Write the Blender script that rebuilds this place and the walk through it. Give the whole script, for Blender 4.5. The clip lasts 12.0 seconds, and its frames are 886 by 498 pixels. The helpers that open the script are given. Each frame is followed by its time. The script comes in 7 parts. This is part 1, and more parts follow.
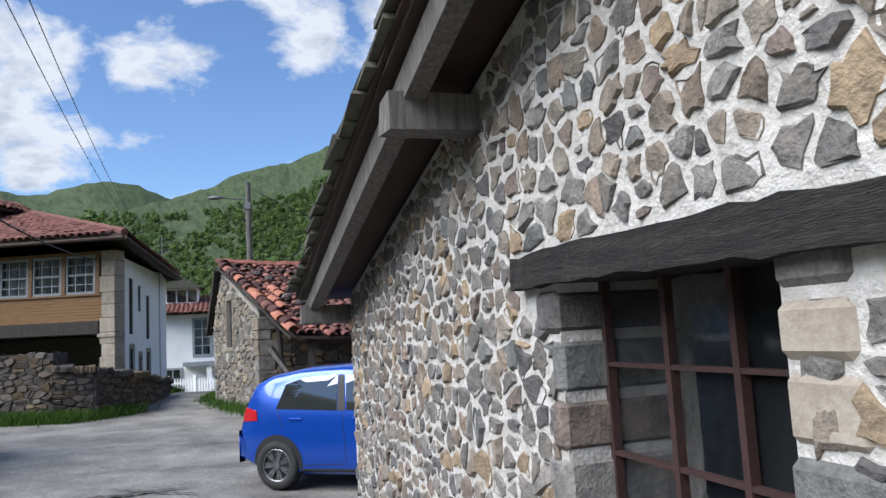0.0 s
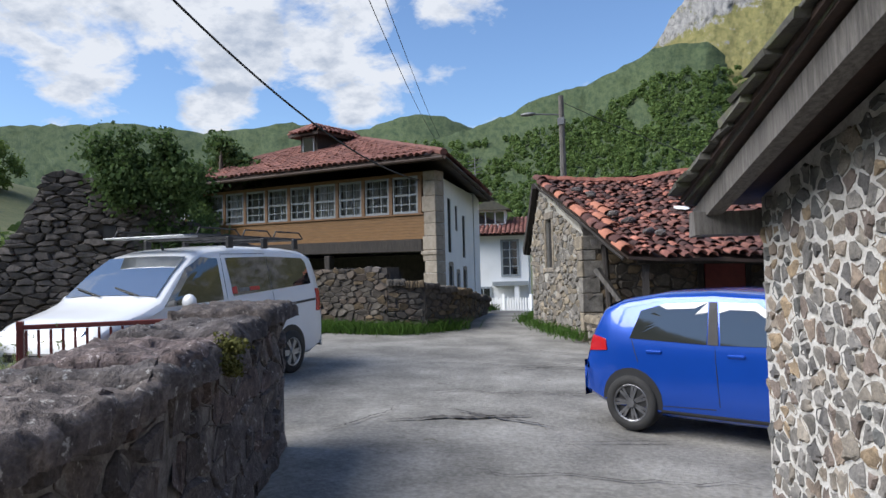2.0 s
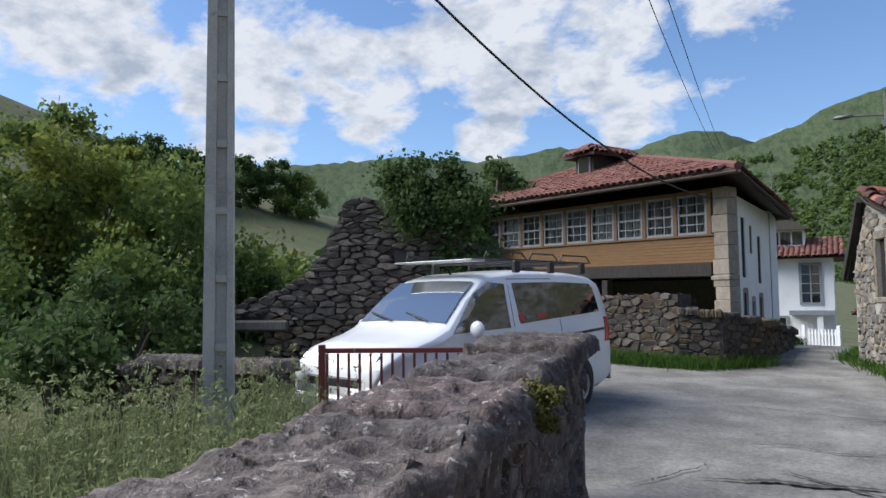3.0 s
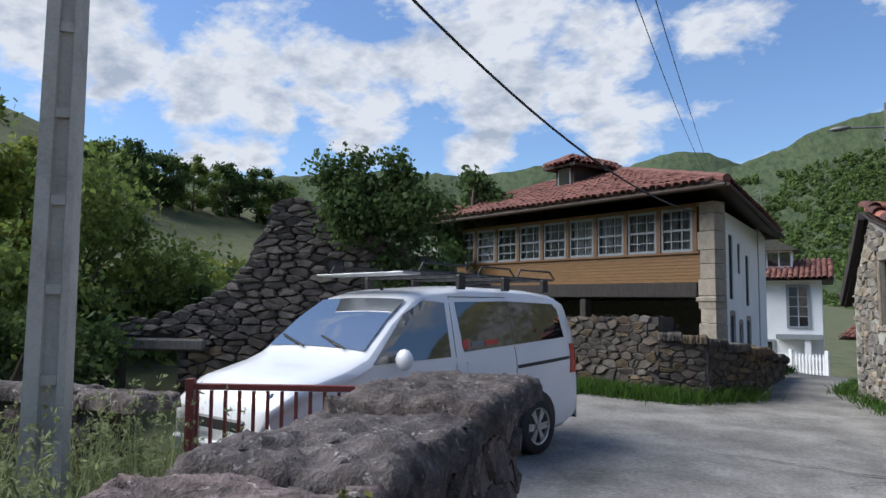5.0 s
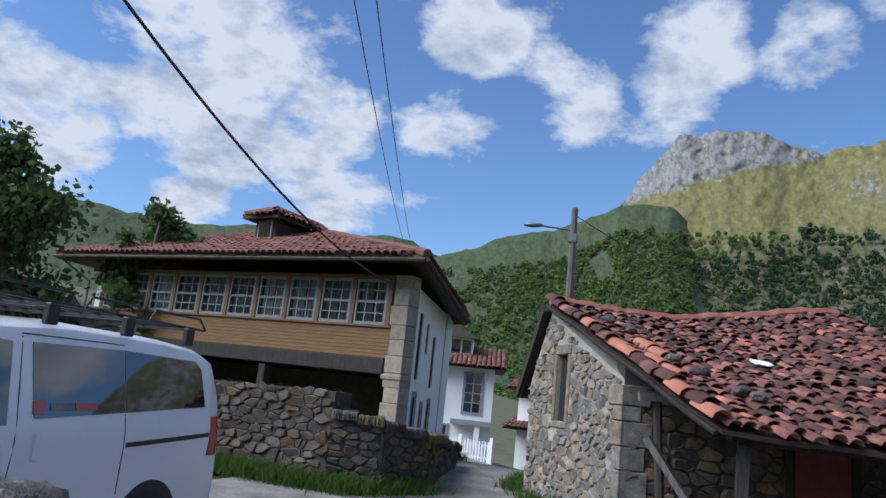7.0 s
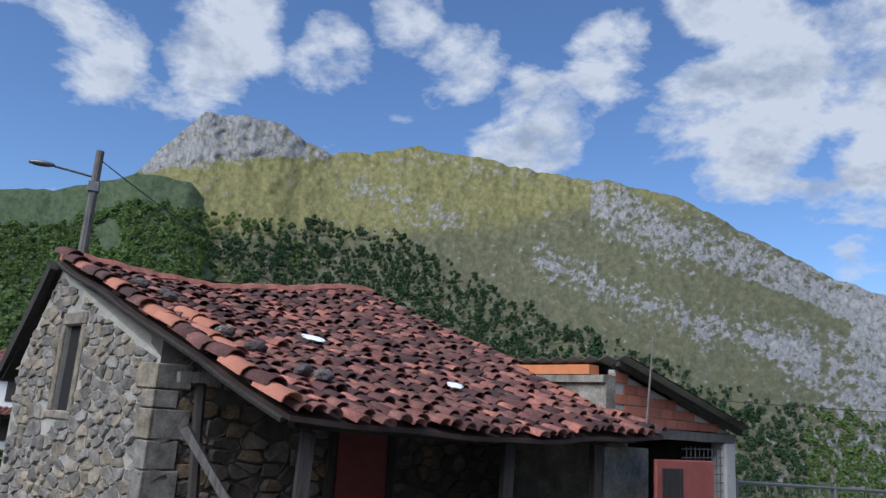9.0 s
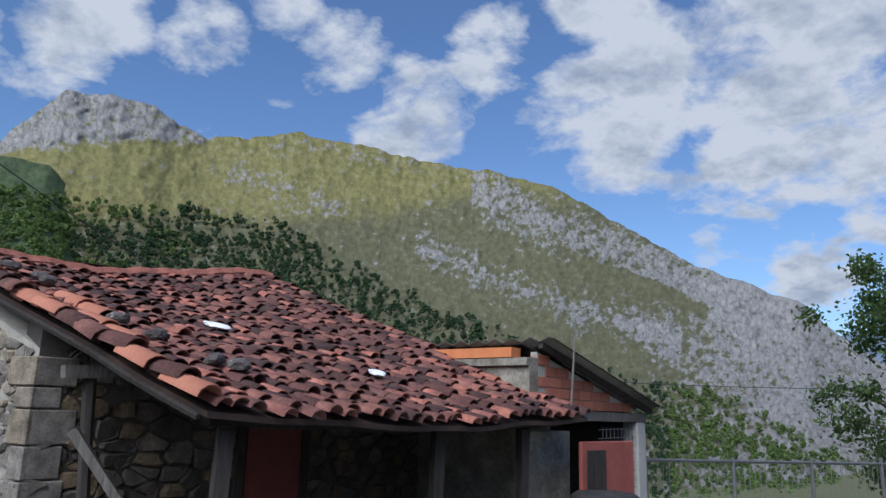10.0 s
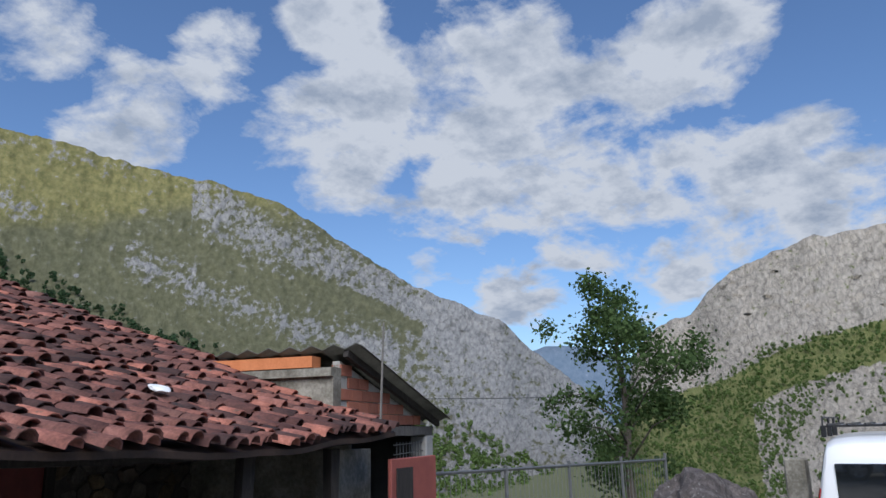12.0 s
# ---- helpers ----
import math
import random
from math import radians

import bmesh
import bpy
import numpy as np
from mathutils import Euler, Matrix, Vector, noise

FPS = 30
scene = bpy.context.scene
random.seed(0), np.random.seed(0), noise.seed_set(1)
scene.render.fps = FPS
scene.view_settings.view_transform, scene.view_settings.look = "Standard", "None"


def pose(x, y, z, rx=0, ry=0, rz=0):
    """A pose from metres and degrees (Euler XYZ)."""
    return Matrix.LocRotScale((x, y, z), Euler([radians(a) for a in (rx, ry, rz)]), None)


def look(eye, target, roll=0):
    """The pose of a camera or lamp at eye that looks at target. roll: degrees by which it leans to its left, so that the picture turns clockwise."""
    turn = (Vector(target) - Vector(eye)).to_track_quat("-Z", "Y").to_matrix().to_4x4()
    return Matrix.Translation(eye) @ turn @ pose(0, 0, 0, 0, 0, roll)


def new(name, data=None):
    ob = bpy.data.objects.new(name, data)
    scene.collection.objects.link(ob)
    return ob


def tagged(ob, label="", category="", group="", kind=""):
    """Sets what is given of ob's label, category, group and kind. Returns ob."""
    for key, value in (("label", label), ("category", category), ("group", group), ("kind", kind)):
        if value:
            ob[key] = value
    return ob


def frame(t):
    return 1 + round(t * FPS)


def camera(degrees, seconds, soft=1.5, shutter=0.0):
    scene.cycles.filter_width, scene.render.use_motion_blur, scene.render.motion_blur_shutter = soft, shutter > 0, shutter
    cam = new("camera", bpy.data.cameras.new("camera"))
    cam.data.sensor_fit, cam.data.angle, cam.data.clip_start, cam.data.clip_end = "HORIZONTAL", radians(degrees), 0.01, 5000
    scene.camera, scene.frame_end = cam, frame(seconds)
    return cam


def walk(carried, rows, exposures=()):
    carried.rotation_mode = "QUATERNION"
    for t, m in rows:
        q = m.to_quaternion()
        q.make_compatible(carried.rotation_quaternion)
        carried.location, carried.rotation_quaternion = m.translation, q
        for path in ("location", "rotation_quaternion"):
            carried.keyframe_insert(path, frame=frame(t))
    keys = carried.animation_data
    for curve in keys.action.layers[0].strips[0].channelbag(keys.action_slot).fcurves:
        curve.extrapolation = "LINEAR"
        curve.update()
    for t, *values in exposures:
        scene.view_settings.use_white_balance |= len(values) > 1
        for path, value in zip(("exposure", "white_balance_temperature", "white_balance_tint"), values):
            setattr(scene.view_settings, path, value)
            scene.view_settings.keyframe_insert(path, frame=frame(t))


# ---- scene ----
cam = camera(62.8, 12.0)
PATH = [
    (0, (9.241, -1.804, 1.551), (9.332, 0.182, 1.776), -3.17),
    (0.5, (9.121, -1.508, 1.544), (8.957, 0.478, 1.713), -2.36),
    (1, (8.991, -1.194, 1.573), (8.540, 0.749, 1.726), -2.35),
    (1.5, (8.727, -0.896, 1.558), (8.193, 1.030, 1.641), -2.42),
    (2, (8.481, -0.639, 1.517), (7.776, 1.231, 1.568), -1.55),
    (2.5, (8.205, -0.350, 1.551), (7.076, 1.298, 1.636), -1.43),
    (2.7, (8.047, -0.264, 1.560), (6.764, 1.266, 1.674), -1.35),
    (4.3, (7.424, 0.871, 1.620), (6.053, 2.320, 1.770), 0.04),
    (4.5, (7.360, 1.025, 1.638), (6.038, 2.519, 1.792), -0.22),
    (5, (7.248, 1.430, 1.629), (5.952, 2.944, 1.798), 0.50),
    (5.5, (7.123, 1.812, 1.597), (5.856, 3.351, 1.761), 0.85),
    (6, (6.974, 2.219, 1.590), (5.816, 3.840, 1.760), 1.70),
    (6.5, (6.832, 2.659, 1.577), (5.883, 4.403, 1.822), 4.55),
    (7, (6.646, 3.116, 1.639), (6.049, 4.983, 2.036), 6.03),
    (7.5, (6.519, 3.581, 1.676), (6.305, 5.506, 2.175), 5.20),
    (7.7, (6.467, 3.738, 1.677), (6.388, 5.668, 2.194), 4.75),
    (9.3, (6.122, 4.969, 1.678), (6.869, 6.771, 2.119), 3.81),
    (9.5, (6.087, 5.094, 1.656), (6.866, 6.881, 2.102), 3.59),
    (10, (5.999, 5.468, 1.665), (6.969, 7.163, 2.099), 1.69),
    (10.5, (5.906, 5.835, 1.625), (6.887, 7.519, 2.072), 0.61),
    (11, (5.810, 6.185, 1.622), (6.824, 7.849, 2.074), -0.49),
    (11.5, (5.795, 6.521, 1.674), (7.098, 7.972, 2.117), -1.55),
    (12, (5.896, 6.846, 1.640), (7.423, 8.044, 2.124), -1.30),
]
walk(cam, [(t, look(eye, target, roll)) for t, eye, target, roll in PATH],
     exposures=((0, 0.64, 6050, 10), (1, 0.66, 6200, 10), (2.7, 0.58, 6250, 10), (5.5, 0.5, 6150, 10), (7.5, 0.36, 5700, 10), (9.5, 0.22, 5750, 10), (12, 0.16, 5950, 10)))

# ---- world, sun, exposure ----
SUN_AZ, SUN_EL = 236.0, 44.0
wd = bpy.data.worlds.new("world")
scene.world = wd
wd.use_nodes = True
nt = wd.node_tree
nt.nodes.clear()


def nd(tree, kind, **kw):
    n = tree.nodes.new(kind)
    for k, v in kw.items():
        if k in n.inputs:
            n.inputs[k].default_value = v
    return n


sky = nt.nodes.new("ShaderNodeTexSky")
sky.sky_type, sky.sun_disc = "NISHITA", False
sky.sun_elevation, sky.sun_rotation = radians(SUN_EL), radians(SUN_AZ)
sky.air_density, sky.dust_density, sky.ozone_density = 1.0, 0.4, 2.2
tcw = nt.nodes.new("ShaderNodeTexCoord")
sep = nt.nodes.new("ShaderNodeSeparateXYZ")
nt.links.new(tcw.outputs["Generated"], sep.inputs[0])
# cloud layer: the direction laid on a flat layer high above
up = nd(nt, "ShaderNodeMath")
up.operation = "MAXIMUM"
up.inputs[1].default_value = 0.0
nt.links.new(sep.outputs["Z"], up.inputs[0])
upb = nd(nt, "ShaderNodeMath")
upb.operation = "ADD"
upb.inputs[1].default_value = 0.38
nt.links.new(up.outputs[0], upb.inputs[0])
dv = nt.nodes.new("ShaderNodeVectorMath")
dv.operation = "DIVIDE"
cmb = nt.nodes.new("ShaderNodeCombineXYZ")
nt.links.new(upb.outputs[0], cmb.inputs[0])
nt.links.new(upb.outputs[0], cmb.inputs[1])
cmb.inputs[2].default_value = 1.0
nt.links.new(tcw.outputs["Generated"], dv.inputs[0])
nt.links.new(cmb.outputs[0], dv.inputs[1])
shift = nt.nodes.new("ShaderNodeVectorMath")
shift.operation = "ADD"
shift.inputs[1].default_value = (3.1, 1.7, 0.0)
nt.links.new(dv.outputs[0], shift.inputs[0])
cn = nd(nt, "ShaderNodeTexNoise", Scale=4.6, Detail=12.0, Roughness=0.6, Distortion=0.15)
nt.links.new(shift.outputs[0], cn.inputs["Vector"])
cr = nt.nodes.new("ShaderNodeValToRGB")
cr.color_ramp.elements[0].position, cr.color_ramp.elements[1].position = 0.47, 0.585
# cloud banks: azimuth, elevation and half width in degrees
BANKS = [(41.5, 22.3, 7), (45.7, 26.8, 5), (42.5, 31, 4.2), (57.8, 25.3, 8.5), (55, 18.8, 5.6), (63, 17.9, 8), (72.8, 17, 7), (80.5, 16.5, 7), (73, 28, 7), (27.5, 22.4, 5), (33.5, 27.6, 4), (58, 10.5, 4), (70.2, 12.1, 3.6), (65, 22.5, 7.5),
         (0.4, 27.4, 5.2), (16.2, 30.3, 3.8), (10, 26.7, 3.8), (20.3, 28, 4.2), (-8, 24.8, 4), (-38.6, 24.4, 9), (-37.7, 18, 6), (-28.5, 18.7, 5), (-18.5, 20.8, 4.2), (-26.5, 14.2, 4.2), (-37.8, 13, 3.6), (-17, 28.6, 4.4), (-67.6, 18.5, 5.5), (-57.4, 14.8, 6), (-49.5, 18, 4.4), (-47, 14, 4.5), (24.5, 21, 3.4), (-80, 17, 7)]
field = None
for bank_az, bank_el, half in BANKS:
    toward = nt.nodes.new("ShaderNodeVectorMath")
    toward.operation = "DOT_PRODUCT"
    ba, be = radians(bank_az), radians(bank_el)
    toward.inputs[1].default_value = (math.sin(ba) * math.cos(be), math.cos(ba) * math.cos(be), math.sin(be))
    nt.links.new(tcw.outputs["Generated"], toward.inputs[0])
    lump = nd(nt, "ShaderNodeMapRange")
    lump.interpolation_type = "SMOOTHSTEP"
    lump.inputs["From Min"].default_value, lump.inputs["From Max"].default_value = math.cos(radians(half * 1.15)), math.cos(radians(half * 0.15))
    nt.links.new(toward.outputs["Value"], lump.inputs["Value"])
    if field is None:
        field = lump.outputs[0]
    else:
        most = nd(nt, "ShaderNodeMath")
        most.operation = "MAXIMUM"
        nt.links.new(field, most.inputs[0])
        nt.links.new(lump.outputs[0], most.inputs[1])
        field = most.outputs[0]
cover = nd(nt, "ShaderNodeMapRange")
cover.inputs["To Min"].default_value, cover.inputs["To Max"].default_value = -0.1, 0.085
nt.links.new(field, cover.inputs["Value"])
cadd = nd(nt, "ShaderNodeMath")
cadd.operation = "ADD"
nt.links.new(cn.outputs["Fac"], cadd.inputs[0])
nt.links.new(cover.outputs[0], cadd.inputs[1])
nt.links.new(cadd.outputs[0], cr.inputs[0])
# thick cores are greyer than the thin bright rims
cn2 = nd(nt, "ShaderNodeTexNoise", Scale=9.0, Detail=10.0, Roughness=0.6)
nt.links.new(shift.outputs[0], cn2.inputs["Vector"])
core = nd(nt, "ShaderNodeMath")
core.operation = "MULTIPLY_ADD"
core.inputs[1].default_value, core.inputs[2].default_value = -0.55, 0.36
nt.links.new(cadd.outputs[0], core.inputs[0])
thick = nd(nt, "ShaderNodeMath")
thick.operation = "ADD"
nt.links.new(core.outputs[0], thick.inputs[0])
nt.links.new(cn2.outputs["Fac"], thick.inputs[1])
cc = nt.nodes.new("ShaderNodeValToRGB")
cc.color_ramp.elements[0].position, cc.color_ramp.elements[1].position = 0.34, 0.56
cc.color_ramp.elements[0].color, cc.color_ramp.elements[1].color = (2.9, 3.3, 4.0, 1), (5.3, 5.45, 5.75, 1)
nt.links.new(thick.outputs[0], cc.inputs[0])
tint = nt.nodes.new("ShaderNodeMix")
tint.data_type, tint.blend_type = "RGBA", "MULTIPLY"
tint.inputs["Factor"].default_value = 1.0
tint.inputs["B"].default_value = (0.92, 1.0, 1.12, 1)
nt.links.new(sky.outputs[0], tint.inputs["A"])
mx = nt.nodes.new("ShaderNodeMix")
mx.data_type = "RGBA"
nt.links.new(cr.outputs[0], mx.inputs["Factor"])
nt.links.new(tint.outputs["Result"], mx.inputs["A"])
nt.links.new(cc.outputs[0], mx.inputs["B"])
bg = nd(nt, "ShaderNodeBackground", Strength=0.1)
nt.links.new(mx.outputs["Result"], bg.inputs["Color"])
out = nt.nodes.new("ShaderNodeOutputWorld")
nt.links.new(bg.outputs[0], out.inputs["Surface"])
sun_data = bpy.data.lights.new("sun", "SUN")
sun_data.energy, sun_data.angle, sun_data.color = 3.9, radians(50), (1.0, 0.955, 0.89)
sun = new("sun", sun_data)
a, e = radians(SUN_AZ), radians(SUN_EL)
sun_dir = Vector((math.sin(a) * math.cos(e), math.cos(a) * math.cos(e), math.sin(e)))
sun.matrix_world = look(sun_dir * 50, (0, 0, 0))


# ---- materials ----
def mat(name, cols, scale=8.0, rough=0.85, bump=0.3, fine=60.0, metal=0.0, spread=0.0, spots=None, stretch=(1, 1, 1), coat=0.0, dist=0.02, island=False):
    """Two scales of noise between the colours, fine relief, and a shift in value from piece to piece."""
    m = bpy.data.materials.new(name)
    m.use_nodes = True
    t = m.node_tree
    b = t.nodes["Principled BSDF"]
    tc = t.nodes.new("ShaderNodeTexCoord")
    mp = t.nodes.new("ShaderNodeMapping")
    mp.inputs["Scale"].default_value = stretch
    oi = t.nodes.new("ShaderNodeObjectInfo")
    geo = t.nodes.new("ShaderNodeNewGeometry")
    rnd = geo.outputs["Random Per Island"] if island else oi.outputs["Random"]
    off = t.nodes.new("ShaderNodeVectorMath")
    off.operation = "ADD"
    sc = t.nodes.new("ShaderNodeVectorMath")
    sc.operation = "SCALE"
    sc.inputs["Scale"].default_value = 37.0
    cx = t.nodes.new("ShaderNodeCombineXYZ")
    t.links.new(rnd, cx.inputs[0])
    t.links.new(cx.outputs[0], sc.inputs[0])
    t.links.new(tc.outputs["Object"], mp.inputs[0])
    t.links.new(mp.outputs[0], off.inputs[0])
    t.links.new(sc.outputs[0], off.inputs[1])
    n1 = nd(t, "ShaderNodeTexNoise", Scale=scale, Detail=5.0, Roughness=0.6)
    n2 = nd(t, "ShaderNodeTexNoise", Scale=fine, Detail=4.0, Roughness=0.65)
    t.links.new(off.outputs[0], n1.inputs["Vector"])
    t.links.new(off.outputs[0], n2.inputs["Vector"])
    mixn = t.nodes.new("ShaderNodeMath")
    mixn.operation = "MULTIPLY_ADD"
    mixn.inputs[1].default_value = 0.4
    t.links.new(n2.outputs["Fac"], mixn.inputs[0])
    h = t.nodes.new("ShaderNodeMath")
    h.operation = "MULTIPLY"
    h.inputs[1].default_value = 0.6
    t.links.new(n1.outputs["Fac"], h.inputs[0])
    t.links.new(h.outputs[0], mixn.inputs[2])
    rp = t.nodes.new("ShaderNodeValToRGB")
    el = rp.color_ramp.elements
    el[0].position, el[1].position = 0.33, 0.67
    el[0].color, el[1].color = (*cols[0], 1), (*cols[-1], 1)
    for i, c in enumerate(cols[1:-1]):
        k = el.new(0.33 + 0.34 * (i + 1) / (len(cols) - 1))
        k.color = (*c, 1)
    t.links.new(mixn.outputs[0], rp.inputs[0])
    src = rp.outputs[0]
    if spots:
        col, th, ssc = spots
        n3 = nd(t, "ShaderNodeTexNoise", Scale=ssc, Detail=6.0, Roughness=0.7)
        t.links.new(off.outputs[0], n3.inputs["Vector"])
        r3 = t.nodes.new("ShaderNodeValToRGB")
        r3.color_ramp.elements[0].position, r3.color_ramp.elements[1].position = th, th + 0.06
        t.links.new(n3.outputs["Fac"], r3.inputs[0])
        ms = t.nodes.new("ShaderNodeMix")
        ms.data_type = "RGBA"
        t.links.new(r3.outputs[0], ms.inputs["Factor"])
        t.links.new(src, ms.inputs["A"])
        ms.inputs["B"].default_value = (*col, 1)
        src = ms.outputs["Result"]
    if spread:
        hs = t.nodes.new("ShaderNodeHueSaturation")
        mr = t.nodes.new("ShaderNodeMapRange")
        mr.inputs["To Min"].default_value, mr.inputs["To Max"].default_value = 1 - spread, 1 + spread
        t.links.new(rnd, mr.inputs["Value"])
        t.links.new(mr.outputs[0], hs.inputs["Value"])
        t.links.new(src, hs.inputs["Color"])
        src = hs.outputs[0]
    t.links.new(src, b.inputs["Base Color"])
    b.inputs["Roughness"].default_value, b.inputs["Metallic"].default_value = rough, metal
    b.inputs["Coat Weight"].default_value = coat
    if bump:
        bp = nd(t, "ShaderNodeBump", Strength=bump, Distance=dist)
        t.links.new(mixn.outputs[0], bp.inputs["Height"])
        t.links.new(bp.outputs[0], b.inputs["Normal"])
    return m


def piece_colours(m, cols):
    """Each piece takes one of several base colours, then its own grain on top."""
    t = m.node_tree
    b = t.nodes["Principled BSDF"]
    src = b.inputs["Base Color"].links[0].from_socket
    island = any(l.from_socket.name == "Random Per Island" for l in t.links)
    info = t.nodes.new("ShaderNodeNewGeometry" if island else "ShaderNodeObjectInfo")
    wn = t.nodes.new("ShaderNodeTexWhiteNoise")
    wn.noise_dimensions = "1D"
    t.links.new(info.outputs["Random Per Island" if island else "Random"], wn.inputs["W"])
    r = t.nodes.new("ShaderNodeValToRGB")
    r.color_ramp.interpolation = "CONSTANT"
    e = r.color_ramp.elements
    e[0].position, e[0].color = 0.0, (*cols[0], 1)
    e[1].position, e[1].color = 1 / len(cols), (*cols[1], 1)
    for i in range(2, len(cols)):
        k = e.new(i / len(cols))
        k.color = (*cols[i], 1)
    t.links.new(wn.outputs[0], r.inputs[0])
    mxn = t.nodes.new("ShaderNodeMix")
    mxn.data_type, mxn.blend_type = "RGBA", "MULTIPLY"
    mxn.inputs["Factor"].default_value = 1.0
    t.links.new(src, mxn.inputs["A"])
    t.links.new(r.outputs[0], mxn.inputs["B"])
    t.links.new(mxn.outputs["Result"], b.inputs["Base Color"])
    return m


def glass_mat(name, tint_col, rough=0.04, alpha=0.35):
    m = bpy.data.materials.new(name)
    m.use_nodes = True
    b = m.node_tree.nodes["Principled BSDF"]
    b.inputs["Base Color"].default_value = (*tint_col, 1)
    b.inputs["Roughness"].default_value = rough
    b.inputs["IOR"].default_value = 1.5
    b.inputs["Specular IOR Level"].default_value = 0.9
    b.inputs["Alpha"].default_value = alpha
    return m


def paint(name, col, rough=0.3, coat=0.6, metal=0.0):
    m = mat(name, [tuple(c * 0.93 for c in col), col], scale=3, rough=rough, bump=0.015, fine=120, metal=metal, coat=coat)
    m.node_tree.nodes["Principled BSDF"].inputs["Coat Roughness"].default_value = 0.05
    return m


G = [(1.0, 1.0, 1.0), (0.8, 0.78, 0.74), (1.15, 1.02, 0.88), (0.6, 0.6, 0.62), (1.1, 1.08, 1.05), (0.85, 0.72, 0.66), (0.7, 0.74, 0.76), (1.4, 1.12, 0.78), (1.05, 0.88, 0.74), (0.9, 0.9, 0.9), (1.2, 1.12, 1.0)]
M = {}
M["stone"] = piece_colours(mat("rubble_stone", [(0.08, 0.078, 0.075), (0.185, 0.175, 0.163), (0.31, 0.29, 0.265)], 11, 0.9, 1.0, 70, spread=0.18), G)
M["stone_stuff"] = piece_colours(mat("rubble_stone_far", [(0.08, 0.078, 0.075), (0.185, 0.175, 0.163), (0.31, 0.29, 0.265)], 11, 0.9, 1.0, 70, spread=0.18, island=True), G)
M["mortar"] = mat("lime_mortar", [(0.33, 0.315, 0.28), (0.52, 0.5, 0.465), (0.67, 0.65, 0.615)], 9, 0.95, 1.0, 45, dist=0.03)
M["dark_stone"] = piece_colours(mat("weathered_stone", [(0.03, 0.027, 0.026), (0.1, 0.085, 0.08), (0.22, 0.195, 0.185)], 9, 0.92, 1.0, 55, spread=0.18, spots=((0.4, 0.39, 0.37), 0.6, 15), dist=0.045), [(1, 1, 1), (1.1, 0.97, 0.95), (0.85, 0.85, 0.87), (1.05, 1.0, 0.95), (0.75, 0.74, 0.75)])
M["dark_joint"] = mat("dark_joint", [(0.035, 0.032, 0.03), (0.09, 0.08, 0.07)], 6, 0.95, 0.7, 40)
M["grey_mortar"] = mat("crumbling_mortar", [(0.06, 0.054, 0.05), (0.15, 0.135, 0.125), (0.28, 0.26, 0.24)], 9, 0.95, 1.0, 50, dist=0.04)
M["dark_stuff"] = mat("weathered_stone_far", [(0.035, 0.032, 0.03), (0.095, 0.083, 0.075), (0.17, 0.15, 0.135)], 4, 0.92, 0.8, 30, spread=0.3, spots=((0.34, 0.34, 0.32), 0.66, 9), island=True)
M["ruin"] = piece_colours(mat("ruin_stone", [(0.03, 0.028, 0.025), (0.085, 0.074, 0.062), (0.15, 0.132, 0.11)], 5, 0.92, 0.7, 35, spread=0.25), [(1, 1, 1), (1.3, 1.1, 0.8), (0.8, 0.78, 0.78), (1.05, 0.95, 0.9)])
M["barn_stone"] = piece_colours(mat("barn_stone", [(0.07, 0.066, 0.058), (0.17, 0.157, 0.137), (0.3, 0.275, 0.24)], 8, 0.92, 0.6, 40, spread=0.22), [(1, 1, 1), (1.15, 1.05, 0.88), (0.8, 0.8, 0.8), (1.05, 0.98, 0.9)])
M["barn_mortar"] = mat("barn_mortar", [(0.2, 0.19, 0.165), (0.42, 0.4, 0.35)], 3, 0.95, 0.8, 30)
M["ashlar"] = mat("sandstone", [(0.2, 0.17, 0.135), (0.3, 0.26, 0.21), (0.38, 0.34, 0.285)], 6, 0.9, 0.4, 50, spread=0.12)
M["asphalt"] = mat("worn_road", [(0.085, 0.08, 0.072), (0.2, 0.19, 0.17), (0.34, 0.325, 0.295)], 1.1, 0.92, 0.8, 22, spots=((0.1, 0.088, 0.07), 0.65, 1.9), dist=0.04)
M["earth"] = mat("grassy_earth", [(0.04, 0.055, 0.02), (0.09, 0.1, 0.04), (0.15, 0.13, 0.07)], 0.6, 0.95, 0.5, 12)
M["meadow"] = mat("meadow", [(0.045, 0.062, 0.02), (0.085, 0.095, 0.034), (0.14, 0.13, 0.058)], 0.14, 0.95, 0.8, 1.2, dist=0.4, spots=((0.04, 0.055, 0.02), 0.6, 0.35))
M["wood_old"] = mat("weathered_wood", [(0.05, 0.046, 0.042), (0.125, 0.115, 0.105), (0.21, 0.195, 0.18)], 3, 0.85, 0.5, 30, stretch=(14, 14, 1.2))
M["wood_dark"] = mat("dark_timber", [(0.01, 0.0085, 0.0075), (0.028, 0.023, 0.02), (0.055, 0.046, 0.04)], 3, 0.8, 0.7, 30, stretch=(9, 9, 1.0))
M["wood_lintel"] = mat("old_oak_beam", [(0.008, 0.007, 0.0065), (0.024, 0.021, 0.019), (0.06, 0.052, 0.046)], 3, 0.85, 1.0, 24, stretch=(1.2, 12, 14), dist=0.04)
M["wood_eave"] = mat("eave_boards", [(0.022, 0.013, 0.009), (0.06, 0.034, 0.024)], 4, 0.7, 0.3, 30)
M["wood_orange"] = mat("varnished_wood", [(0.13, 0.066, 0.022), (0.19, 0.098, 0.034), (0.25, 0.135, 0.052)], 3, 0.5, 0.15, 40, stretch=(1, 1, 9))
